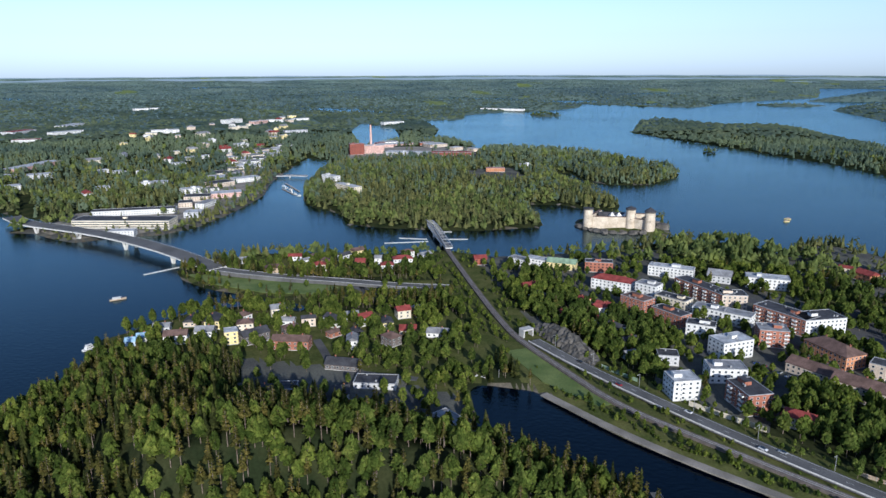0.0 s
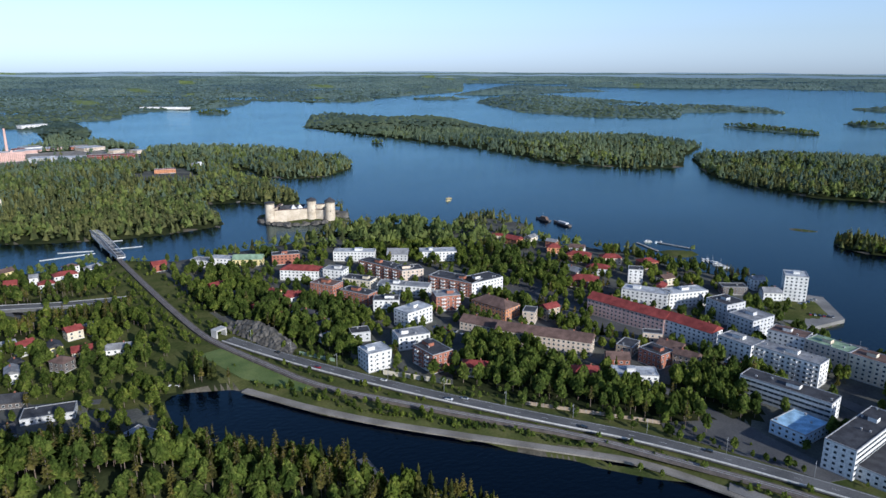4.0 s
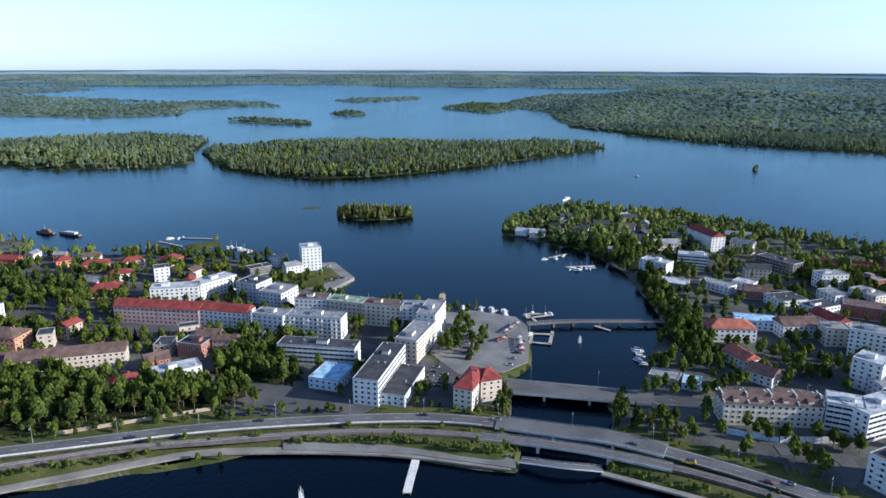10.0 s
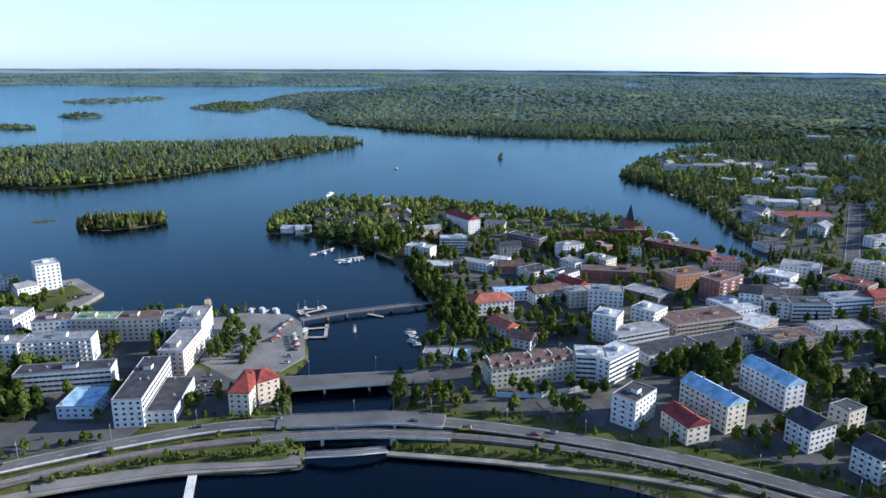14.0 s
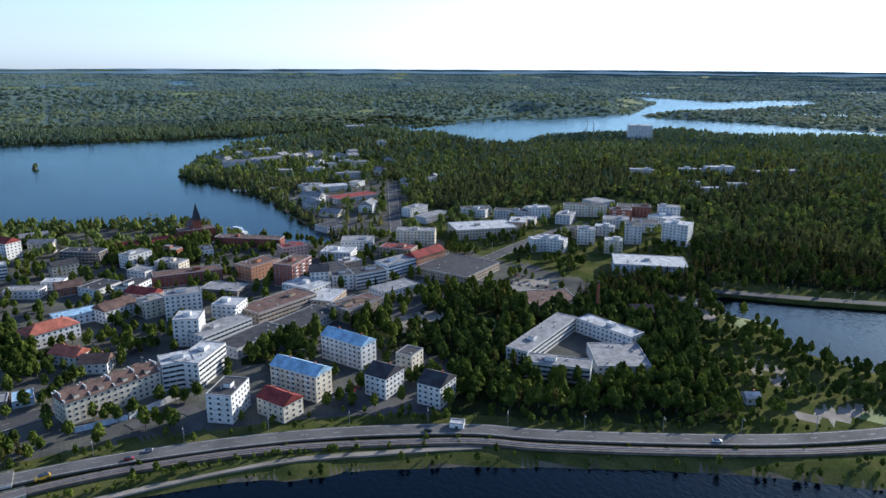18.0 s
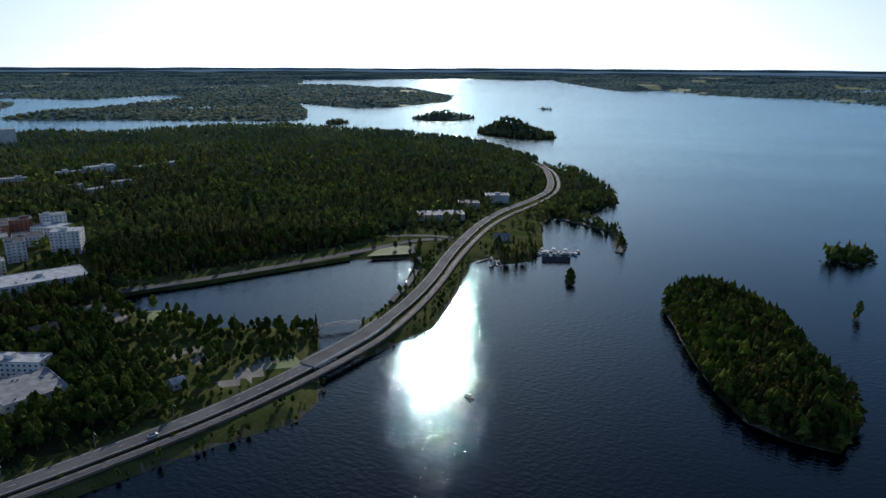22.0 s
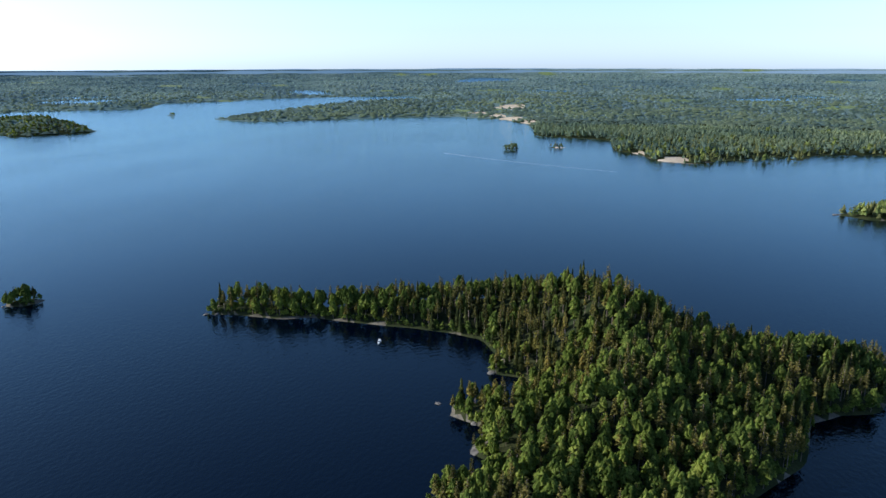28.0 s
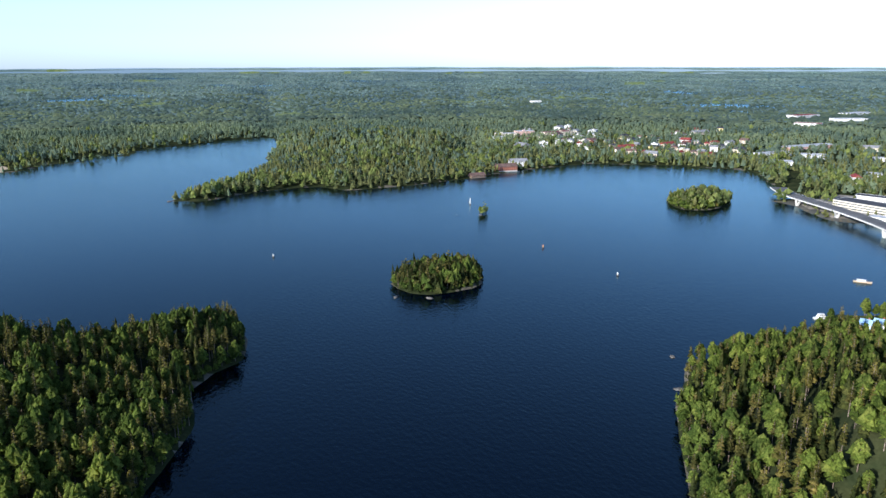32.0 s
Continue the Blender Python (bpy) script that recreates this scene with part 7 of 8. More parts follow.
# ---- bridges ----
def deck_bridge(name, p, width, z, label, pier_at, slope_pier=False, mat=None, rail=True, thick=1.3):
    mat = mat or MAT["concrete"]
    ob = new(name)
    tagged(ob, label, "bridge")
    z = np.broadcast_to(z, (len(p),))
    strip("deck", p, -width / 2, width / 2, z, thick, mat, ob)
    strip("carriageway", p, -width / 2 + 0.35, width / 2 - 0.35, z + 0.06, 0.05, MAT["worn_asphalt"], ob)
    if rail:
        for s in (-1, 1):
            for up in (0.5, 1.0):
                strip("railing", p, s * (width / 2 - 0.15) - 0.06, s * (width / 2 - 0.15) + 0.06, z + up, 0.12, METAL, ob)
    n, t = sideways(p), np.gradient(p, axis=0)
    for (px, py) in pier_at:
        i = int(np.argmin(np.hypot(p[:, 0] - px, p[:, 1] - py)))
        tx, ty = t[i] / (np.hypot(*t[i]) + 1e-9)
        turn = math.atan2(ty, tx)
        for s in (-1, 1):
            c = p[i] + n[i] * s * width * 0.3
            zt = float(z[i]) - thick
            if slope_pier:
                bm = bmesh.new()
                for lean in (-1, 1):
                    for j, (dx, zz, hw) in enumerate(((0, -2.5, 0.9), (lean * 4.5, zt + 0.1, 0.6))):
                        for a, b in ((-hw, -1.1), (hw, -1.1), (hw, 1.1), (-hw, 1.1)):
                            bm.verts.new((dx + a, b, zz))
                bm.verts.ensure_lookup_table()
                for o in (0, 8):
                    v = bm.verts[o:o + 8]
                    for q in ((0, 1, 2, 3), (4, 5, 6, 7), (0, 1, 5, 4), (1, 2, 6, 5), (2, 3, 7, 6), (3, 0, 4, 7)):
                        bm.faces.new([v[k] for k in q])
                me = bpy.data.meshes.new("pier")
                bm.to_mesh(me), bm.free()
                me.materials.append(mat)
            else:
                me = boxes_mesh("pier", [(-0.7, 0.7, -0.9, 0.9, -2.5, zt + 0.1)], [mat])
            part("pier", me, ob, (c[0], c[1], 0), turn)
    return ob


br = along([(-575.8, 912.8), (-531.9, 869.6), (-460.0, 835.5), (-387.0, 797.0), (-304.4, 737.4), (-255.9, 694.5), (-223.3, 664.3)], 6)
deck_bridge("road_bridge", br, 21, 8 + 2.6 * np.sin(np.linspace(0.3, 2.9, len(br))), "long pale concrete road bridge on V-shaped piers", [(-502.6, 857.3), (-443.8, 804.1), (-370.6, 754.1), (-294.9, 700.9)], True, MAT["pale_concrete"])
east_end = along([(-226.1, 664.3), (-194.7, 651.7), (-142.4, 637.6), (-87.2, 627.6), (-44.0, 616.6), (8.2, 612.5)], 8)
er = strip("road", east_end, -6, 6, np.linspace(8.2, 4.6, len(east_end)), 3.5, MAT["worn_asphalt"])
tagged(er, "grey asphalt road on a grassy bank", "road", kind="structure")
for s in (-1, 1):
    strip("guard_rail", east_end, s * 5.7 - 0.1, s * 5.7 + 0.1, np.linspace(9.0, 5.4, len(east_end)), 0.5, METAL, er)

strait = along([(359.4, 118.1), (367.7, 88.2), (375.8, 58.0), (382.5, 31.9)], 5)
deck_bridge("street_bridge", strait, 14, 5.0, "wide grey concrete street bridge over the strait", [(370.4, 95.6), (377.4, 70.8)])
hw = LINES["highway"][2]
hsel = hw[(hw[:, 1] > 10) & (hw[:, 1] < 112)]
deck_bridge("highway_bridge", along(hsel, 5), 12.2, 5.6, "grey concrete highway bridge over the strait", [tuple(hsel[len(hsel) // 3]), tuple(hsel[2 * len(hsel) // 3])])
rsel = rail_p[(rail_p[:, 1] > 10) & (rail_p[:, 1] < 112)]
deck_bridge("railway_bridge", along(rsel, 5), 6.2, 4.9, "low concrete railway bridge over the strait", [tuple(rsel[len(rsel) // 3]), tuple(rsel[2 * len(rsel) // 3])])
lock = hw[(hw[:, 1] > -470) & (hw[:, 1] < -380)]
deck_bridge("highway_bridge", along(lock, 5), 12.2, 5.7, "grey concrete highway bridge over the pond's mouth", [tuple(lock[len(lock) // 2])])
arch = along([(290.7, 81.6), (292.1, 61.3), (300.3, 43.0)], 3)
deck_bridge("footbridge", arch, 4.4, 3.2 + 1.3 * np.sin(np.linspace(0, np.pi, len(arch))), "slender white arched footbridge", [], False, WALL_MAT["white"], True, 0.5)
pond_b = along([(176.8, -445.3), (164.9, -455.6), (151.0, -464.0)], 3)
deck_bridge("footbridge", pond_b, 4, 3.4 + 1.2 * np.sin(np.linspace(0, np.pi, len(pond_b))), "white arched footbridge across the pond's mouth", [], False, WALL_MAT["white"], True, 0.5)
mb = along([(469.4, 138.5), (488.1, 112.8), (503.7, 80.4), (520.3, 45.2)], 5)
deck_bridge("timber_footbridge", mb, 5, 3.3, "long red-brown timber footbridge to the market", [(483.9, 125.1), (494.5, 110.0), (503.0, 93.8), (510.3, 77.1), (519.0, 60.4)], False, WALL_MAT["brown"], True, 0.5)

# the hump-backed railway swing bridge with its truss
rb = along([(-19.9, 893.8), (-9.6, 831.2), (-1.3, 788.0), (6.9, 752.7)], 5)
rob = deck_bridge("railway_truss_bridge", rb, 8, 6.0, "pale steel railway bridge with two curved trusses", [(-16.0, 882.4), (-5.5, 826.6), (3.9, 782.3)], False, WALL_MAT["white"], False)
hump = 7.5 + 6.5 * np.sin(np.linspace(0.1, np.pi - 0.1, len(rb)))
for s in (-1, 1):
    strip("top_chord", rb, s * 3.7 - 0.35, s * 3.7 + 0.35, hump, 0.7, METAL, rob)
    side = sideways(rb)
    for i in range(len(rb)):
        c = rb[i] + side[i] * s * 3.7
        part("truss_post", boxes_mesh("truss_post", [(-0.2, 0.2, -0.2, 0.2, 5.9, float(hump[i]) - 0.3)], [METAL]), rob, (c[0], c[1], 0))
for i in range(0, len(rb), 2):
    c = rb[i]
    part("cross_beam", boxes_mesh("cross_beam", [(-3.7, 3.7, -0.2, 0.2, float(hump[i]) - 0.5, float(hump[i]) - 0.1)], [METAL]), rob, (c[0], c[1], 0), math.atan2(side[i][1], side[i][0]))


def boom(p, width=1.6, label="long narrow pale guide boom floating on the lake", cat="boom", z=0.5, mat=None):
    q = along(p, 6)
    ob = strip("guide_boom" if cat == "boom" else "jetty", q, -width / 2, width / 2, z, 0.6 if cat == "boom" else 0.35, mat or MAT["pale_concrete"])
    tagged(ob, label, cat)
    if cat != "boom":
        side = sideways(q)
        for i in range(0, len(q), 2):
            for s in (-1, 1):
                c = q[i] + side[i] * s * width * 0.4
                part("post", POST, ob, (c[0], c[1], z))
    return ob


POST = boxes_mesh("post", [(-0.14, 0.14, -0.14, 0.14, -2.0, 0.5)], [MAT["bark"]])
for pts in ([(-69.1, 796.6), (-17.4, 804.1)], [(-53.3, 821.5), (-19.0, 815.3)], [(0.7, 815.0), (29.9, 814.7)], [(-8.4, 853.6), (11.4, 853.3)], [(-299.9, 670.3), (-270.6, 700.6)]):
    boom(pts, 2.2)
JETTIES = [[(460.9, 131.6), (439.7, 126.4)], [(469.3, 118.9), (445.5, 113.6)], [(458.7, 131.0), (464.0, 116.1)], [(443.0, 126.2), (445.6, 112.8)], [(497.5, 147.4), (505.0, 130.1)], [(484.1, 136.5), (497.4, 148.3)],
           [(481.7, 174.4), (495.2, 172.4)], [(483.5, 184.4), (496.8, 184.8)], [(483.8, 163.7), (496.7, 164.9)], [(638.6, 157.0), (656.2, 132.4)], [(663.7, 181.5), (684.7, 169.1)], [(464.1, 58.3), (442.4, 49.7)],
           [(537.5, 587.9), (533.4, 549.4)], [(553.9, 506.8), (553.6, 473.1)], [(559.1, 581.6), (574.7, 540.3)], [(94.9, -677.8), (78.9, -677.1)], [(45.7, -701.9), (5.7, -708.7)], [(37.9, -676.5), (15.9, -677.3)], [(87.8, -662.3), (79.3, -642.5)],
           [(96.6, -653.3), (87.9, -667.6)], [(45.0, -707.8), (5.4, -705.0)], [(-280.7, 1234.6), (-238.2, 1147.0)], [(-272.6, 1175.3), (-242.1, 1120.7)], [(494.9, 93.6), (490.0, 80.8)], [(488.0, 145.4), (503.7, 129.1)],
           [(656.5, -253.8), (685.5, -239.0)], [(1055.0, -253.1), (1095.7, -276.1)], [(-263.9, 487.3), (-255.7, 480.7)]]
for pts in JETTIES:
    boom(pts, 2.4, "weathered plank jetty on short posts", "jetty", 0.9, MAT["plank"])
boom([(272.7, 130.2), (260.7, 126.2), (245.3, 120.8)], 4.0, "straight pale floating walkway out into the channel", "jetty", 0.9, MAT["pale_concrete"])


# ---- boats ----
def hull_mesh(l, w, h, mat, name="hull"):
    """A hull with a raked bow, a flat stern and a deck."""
    secs = [(-0.5, 0.82, 0.0), (-0.2, 1.0, 0.0), (0.15, 0.92, 0.05), (0.36, 0.55, 0.2), (0.5, 0.04, 0.4)]
    v, f = [], []
    for s, k, up in secs:
        for side in (-1, 1):
            v += [(s * l, side * w / 2 * k * 0.6, -0.35 * h), (s * l, side * w / 2 * k, h * (1 + up))]
    for i in range(len(secs) - 1):
        a, b = i * 4, i * 4 + 4
        f += [(a, b, b + 1, a + 1), (a + 3, b + 3, b + 2, a + 2), (a + 1, b + 1, b + 3, a + 3), (a, a + 2, b + 2, b)]
    e = len(v) - 4
    f += [(0, 1, 3, 2), (e, e + 2, e + 3, e + 1)]
    me = bpy.data.meshes.new(name)
    me.from_pydata(v, [], f)
    me.materials.append(mat)
    return me


def boat(xy, turn, length, label, hull="white", cabin="white", mast=0.0, decks=1, category="boat", name="motor_boat"):
    w = length * (0.32 if length < 14 else 0.22)
    h = 0.35 + length * 0.06
    ob = new(name)
    ob.location, ob.rotation_euler = (*xy, 0), (0, 0, radians(turn))
    tagged(ob, label, category, "boats of the lake")
    part("hull", hull_mesh(length, w, h, WALL_MAT[hull]), ob)
    z, l0, l1 = h, -0.32 * length, 0.18 * length
    for d in range(decks):
        ww, hh = w * (0.36 - 0.04 * d), 1.1 + length * 0.025
        part("cabin", boxes_mesh("cabin", [(l0, l1, -ww, ww, z - 0.1, z + hh)], [WALL_MAT[cabin]]), ob)
        part("cabin_window", boxes_mesh("cabin_window", [(l0 + 0.3, l1 + 0.03, -ww - 0.03, ww + 0.03, z + hh * 0.45, z + hh * 0.8)], [GLASS]), ob)
        z, l0, l1 = z + hh, l0 + 0.06 * length, l1 - 0.08 * length
    if mast:
        part("mast", boxes_mesh("mast", [(-0.1, 0.1, -0.1, 0.1, h - 0.1, mast)], [METAL]), ob)
    return ob


boat((496.2, 222.1), 20, 30, "brown wooden steamship with a pale upper deck by the quay", "brown", "tan", 9, 2, "ship", "steamship")
boat((469.0, 276.9), -70, 24, "dark red old ship moored at the quay", "brown", "dark", 8, 1, "ship", "steamship")
for xy, l in (((484.8, 198.0), 11), ((487.6, 183.6), 14), ((489.4, 174.9), 17), ((488.9, 164.1), 18)):
    boat(xy, 35, l, "large white motor yacht moored at the market", "white", "white", 5, 2)
boat((980.2, 252.5), 175, 24, "white passenger ferry under way on the lake", "white", "white", 4, 1, "ship", "ferry")
boat((1251.7, 201.3), 80, 9, "small white sailing boat with bare mast", "white", "white", 11, 1, "sailing boat", "sailing_boat")
boat((509.0, 735.6), 100, 26, "dark museum ship moored off the point", "dark", "brown", 10, 2, "ship", "museum_ship")
boat((516.2, 703.5), 95, 32, "long dark moored barge with a low wheelhouse", "dark", "grey", 5, 1, "ship", "barge")
boat((-290.8, 593.3), 30, 14, "long low work barge with a small white wheelhouse", "tan", "white", 3, 1, "ship", "barge")
boat((464.8, 921.6), 160, 9, "small yellow work boat on open water", "yellow", "tan", 4, 1)
boat((-418.1, -197.1), 10, 6, "small white open boat on dark water", "white", "white", 0, 1)
boat((456.3, 906.1), 10, 9, "small yellow work boat on open water", "yellow", "tan", 4, 1)
boat((777.1, -186.5), 25, 34, "white and blue ship moored at the town quay", "white", "blue", 12, 2, "ship", "ferry")
moor = random.Random(8)
for (ax, ay), (bx, by), n, lo, hi in (((631.0, 153.8), (648.1, 130.6), 8, 6, 10), ((466.3, 58.7), (440.6, 48.6), 8, 5, 8), ((654.8, 181.9), (678.0, 167.4), 4, 5, 8), ((550.3, 503.4), (549.0, 465.0), 9, 6, 10), ((548.5, 590.1), (567.1, 575.2), 4, 6, 10),
                                      ((47.3, -692.6), (7.6, -699.4), 9, 6, 11), ((93.4, -670.0), (77.5, -653.1), 5, 5, 8), ((-279.0, 1204.3), (-229.9, 1105.2), 9, 6, 9), ((492.7, 149.3), (509.1, 132.1), 4, 5, 8), ((18.9, 426.8), (37.3, 423.2), 6, 4, 6), ((452.3, 146.1), (455.0, 132.4), 5, 6, 9), ((1045.4, -246.5), (1028.9, -260.6), 4, 6, 9)):
    for i in range(n):
        u = (i + moor.uniform(0.2, 0.8)) / n
        boat((ax + (bx - ax) * u + moor.uniform(-3, 3), ay + (by - ay) * u + moor.uniform(-3, 3)), moor.uniform(0, 360), moor.uniform(lo, hi), "small white boat moored at a jetty", moor.choice(("white", "white", "grey", "blue")), "white", moor.choice((0, 0, 8)), 1)
boat((-260.7, 480.8), 60, 12, "white motor yacht at a private jetty", "white", "white", 4, 2)


# ---- the castle on its rock ----
def drum(r, z0, z1, cone=0.0, sides=20, taper=1.0):
    a = np.arange(sides) * 2 * np.pi / sides
    v = [(math.cos(t) * r, math.sin(t) * r, z0) for t in a] + [(math.cos(t) * r * taper, math.sin(t) * r * taper, z1) for t in a]
    f = [(i, (i + 1) % sides, sides + (i + 1) % sides, sides + i) for i in range(sides)]
    f += [tuple(range(sides - 1, -1, -1))]
    if cone:
        v.append((0, 0, z1 + cone))
        f += [(sides + i, sides + (i + 1) % sides, 2 * sides) for i in range(sides)]
    else:
        f.append(tuple(range(sides, 2 * sides)))
    return v, f


def raw(name, vf, mat, parent, place=(0, 0, 0), label=""):
    me = bpy.data.meshes.new(name)
    me.from_pydata(vf[0], [], vf[1])
    me.materials.append(mat)
    return part(name, me, parent, place, 0, label)


def thick_wall(name, a, b, z0, z1, t, mat, parent, crown=True):
    ax, ay = a
    l, turn = math.hypot(b[0] - ax, b[1] - ay), math.atan2(b[1] - ay, b[0] - ax)
    me = boxes_mesh(name, [(0, l, -t / 2, t / 2, z0, z1)], [mat])
    w = part(name, me, parent, (ax, ay, 0), turn)
    if crown:
        part("wall_roof", boxes_mesh("wall_roof", [(-0.2, l + 0.2, -t / 2 - 0.4, t / 2 + 0.4, z1, z1 + 0.4)], [ROOF_MAT["brown"]]), w)
    return w


castle = new("castle")
tagged(castle, "pale medieval stone castle with round towers on a lake rock", "castle")
STONE = MAT["castle_stone"]
t1, t2, t3 = (185.0, 870.8), (237.4, 864.5), (257.1, 848.4)
b1, b2 = (209.4, 910.0), (269.4, 898.6)
for (x, y), r, z, cone in ((t1, 6.2, 25, 0.6), (t2, 6.3, 25.5, 3.0), (t3, 6.8, 25, 5.0)):
    tw = raw("tower", drum(r, 0, z, 0, 22, 0.94), STONE, castle, (x, y, 0))
    raw("tower_top", drum(r * 0.99, z, z + 1.6, 0, 22), MAT["rock"], tw)
    raw("tower_roof", drum(r * 1.08, z + 1.6, z + 2.0, cone, 22), ROOF_MAT["dark"], tw)
    for i in range(6):
        a = i * 1.05 + 0.3
        part("arrow_slit", boxes_mesh("arrow_slit", [(-0.35, 0.35, -0.2, 0.2, z * 0.55 + (i % 2) * 5, z * 0.55 + 1.6 + (i % 2) * 5)], [GLASS]), tw, (math.cos(a) * r * 0.965, math.sin(a) * r * 0.965, 0), a + math.pi / 2)
thick_wall("curtain_wall", t1, t2, 0, 16, 3.0, STONE, castle)
thick_wall("curtain_wall", t2, t3, 0, 15, 3.0, STONE, castle)
thick_wall("curtain_wall", t1, b1, 0, 16, 3.0, STONE, castle)
thick_wall("curtain_wall", b1, b2, 0, 13, 3.0, STONE, castle)
thick_wall("curtain_wall", b2, t3, 0, 12, 3.0, STONE, castle)
mid = ((t1[0] + t2[0]) / 2 * 0.5 + (b1[0] + b2[0]) / 2 * 0.5, (t1[1] + t2[1]) / 2 * 0.5 + (b1[1] + b2[1]) / 2 * 0.5)
cturn = math.atan2(t2[1] - t1[1], t2[0] - t1[0])
v, f = roof_mesh("gable", 34, 11, 5, 0.6)
inner = part("inner_house", boxes_mesh("inner_house", [(-17, 17, -5.5, 5.5, 0, 13)], [STONE]), castle, (mid[0] - 6, mid[1] + 2, 0), cturn)
raw("house_roof", ([(a, b, c + 13) for a, b, c in v], f), ROOF_MAT["dark"], inner)
for i in range(4):
    v, f = roof_mesh("hip", 8, 8, 5.5, 0.3)
    raw("canopy", ([(a, b, c + 14) for a, b, c in v], f), WALL_MAT["white"], castle, (mid[0] - 8 + i * 8.5, mid[1] - 7 - i * 1.0, 0), "white tent canopy over the stage")
bas = (278.5, 865.1)
raw("bastion", drum(9, 0, 7, 0, 16, 0.85), MAT["rock"], castle, (bas[0], bas[1], 0), "low grey round bastion")


# ---- rocks and rock faces ----
def boulder(xy, size, flat=0.45, z=0.0):
    g = np.random.default_rng(int(abs(xy[0] * 31 + xy[1] * 17)))
    bm = bmesh.new()
    bmesh.ops.create_icosphere(bm, subdivisions=2, radius=1.0)
    for vert in bm.verts:
        vert.co *= float(g.uniform(0.82, 1.15))
        vert.co.z *= flat
    me = bpy.data.meshes.new("rock")
    bm.to_mesh(me), bm.free()
    me.materials.append(MAT["rock"])
    ob = new("rock", me)
    ob.location, ob.scale, ob.rotation_euler = (*xy, z), (size * float(g.uniform(0.9, 1.6)), size * float(g.uniform(0.6, 1.0)), size), (0, 0, float(g.uniform(0, 6)))
    return tagged(ob, "smooth grey granite rock at the waterline", "rock", "shore rocks")


for xy, s in (((-309.3, -93.5), 8), ((-307.0, -84.1), 9), ((-302.9, -76.0), 6), ((-403.0, -105.7), 7), ((-396.7, -111.4), 5), ((-409.9, -98.3), 6), ((-436.6, -118.3), 6), ((-424.7, -109.4), 5), ((-338.6, -114.7), 4), ((-347.5, -129.3), 2.5), ((-332.7, -103.3), 4), ((-426.5, -345.3), 4), ((-430.4, -337.9), 4),
              ((-122.3, -282.0), 5), ((-128.1, -282.2), 6), ((-143.4, -284.1), 7), ((-154.8, -283.3), 6), ((-389.1, -508.5), 3), ((-223.6, -737.7), 4), ((-272.6, -739.8), 4), ((-273.5, 335.2), 4), ((-240.0, 302.6), 5), ((-215.7, 279.8), 5), ((-182.8, 243.1), 5), ((-169.3, 231.7), 5), ((-469.6, 242.3), 4), ((-453.9, 264.3), 4), ((-685.1, 476.9), 4), ((-700.8, 452.6), 2),
              ((179.6, 879.6), 7), ((268.2, 846.8), 9), ((278.7, 846.6), 8), ((224.9, 856.6), 8), ((243.7, 847.1), 8), ((204.3, 860.0), 7), ((-981.5, 175.5), 6), ((-981.4, 190.1), 5), ((120.9, 877.2), 6), ((-121.8, 897.2), 6), ((-759.8, 511.3), 3), ((778.3, 410.8), 8), ((761.6, 418.2), 8), ((213.9, 1014.2), 8), ((175.1, 1032.3), 8)):
    boulder(xy, s * 0.6, 0.3, 0.1)
for u in range(26):
    a = u * 2 * math.pi / 26
    boulder((230 + 52 * math.cos(a) * (1 + 0.08 * math.sin(3 * a)), 877 + 34 * math.sin(a)), 5.0 + 2.5 * math.sin(u * 2.3) ** 2, 0.55, 0.4)


def rock_face(a, b, height, back):
    """A blasted rock cutting: a broken slope with ledges."""
    g = np.random.default_rng(3)
    ax, ay = a
    l = math.hypot(b[0] - ax, b[1] - ay)
    u = ((b[0] - ax) / l, (b[1] - ay) / l)
    nx, ny = -u[1] * back, u[0] * back
    n, m = int(l / 2.2), 7
    v, f = [], []
    for i in range(n + 1):
        env = math.sin(math.pi * min(max(i / n, 0.04), 0.96)) ** 0.5
        for j in range(m + 1):
            o = j * 0.9 + g.uniform(-0.9, 0.9)
            z = 4.2 + env * height * (j / m) ** 0.7 + g.uniform(-0.7, 0.7) * (j > 0)
            v.append((ax + u[0] * i * 2.2 + nx * o, ay + u[1] * i * 2.2 + ny * o, z))
    for i in range(n):
        for j in range(m):
            q = i * (m + 1) + j
            f.append((q, q + m + 1, q + m + 2, q + 1))
    ob = mesh_object("rock_cutting", v, f, MAT["rock"])
    return tagged(ob, "jagged grey rock cutting beside the highway", "rock face", kind="structure")


rock_face((67.9, 504.7), (101.6, 433.3), 13, 1)
portal = new("tunnel_portal")
tagged(portal, "pale concrete tunnel portal in the rock", "tunnel portal")
pxy = (62.8, 495.4)
for a, b in ((-4.6, -3.6), (3.6, 4.6)):
    part("side_wall", boxes_mesh("side_wall", [(a, b, -3, 3, 3, 8.6)], [MAT["concrete"]]), portal, (pxy[0], pxy[1], 0), radians(30))
part("lintel", boxes_mesh("lintel", [(-4.6, 4.6, -3, 3, 8.6, 9.8)], [MAT["concrete"]]), portal, (pxy[0], pxy[1], 0), radians(30))


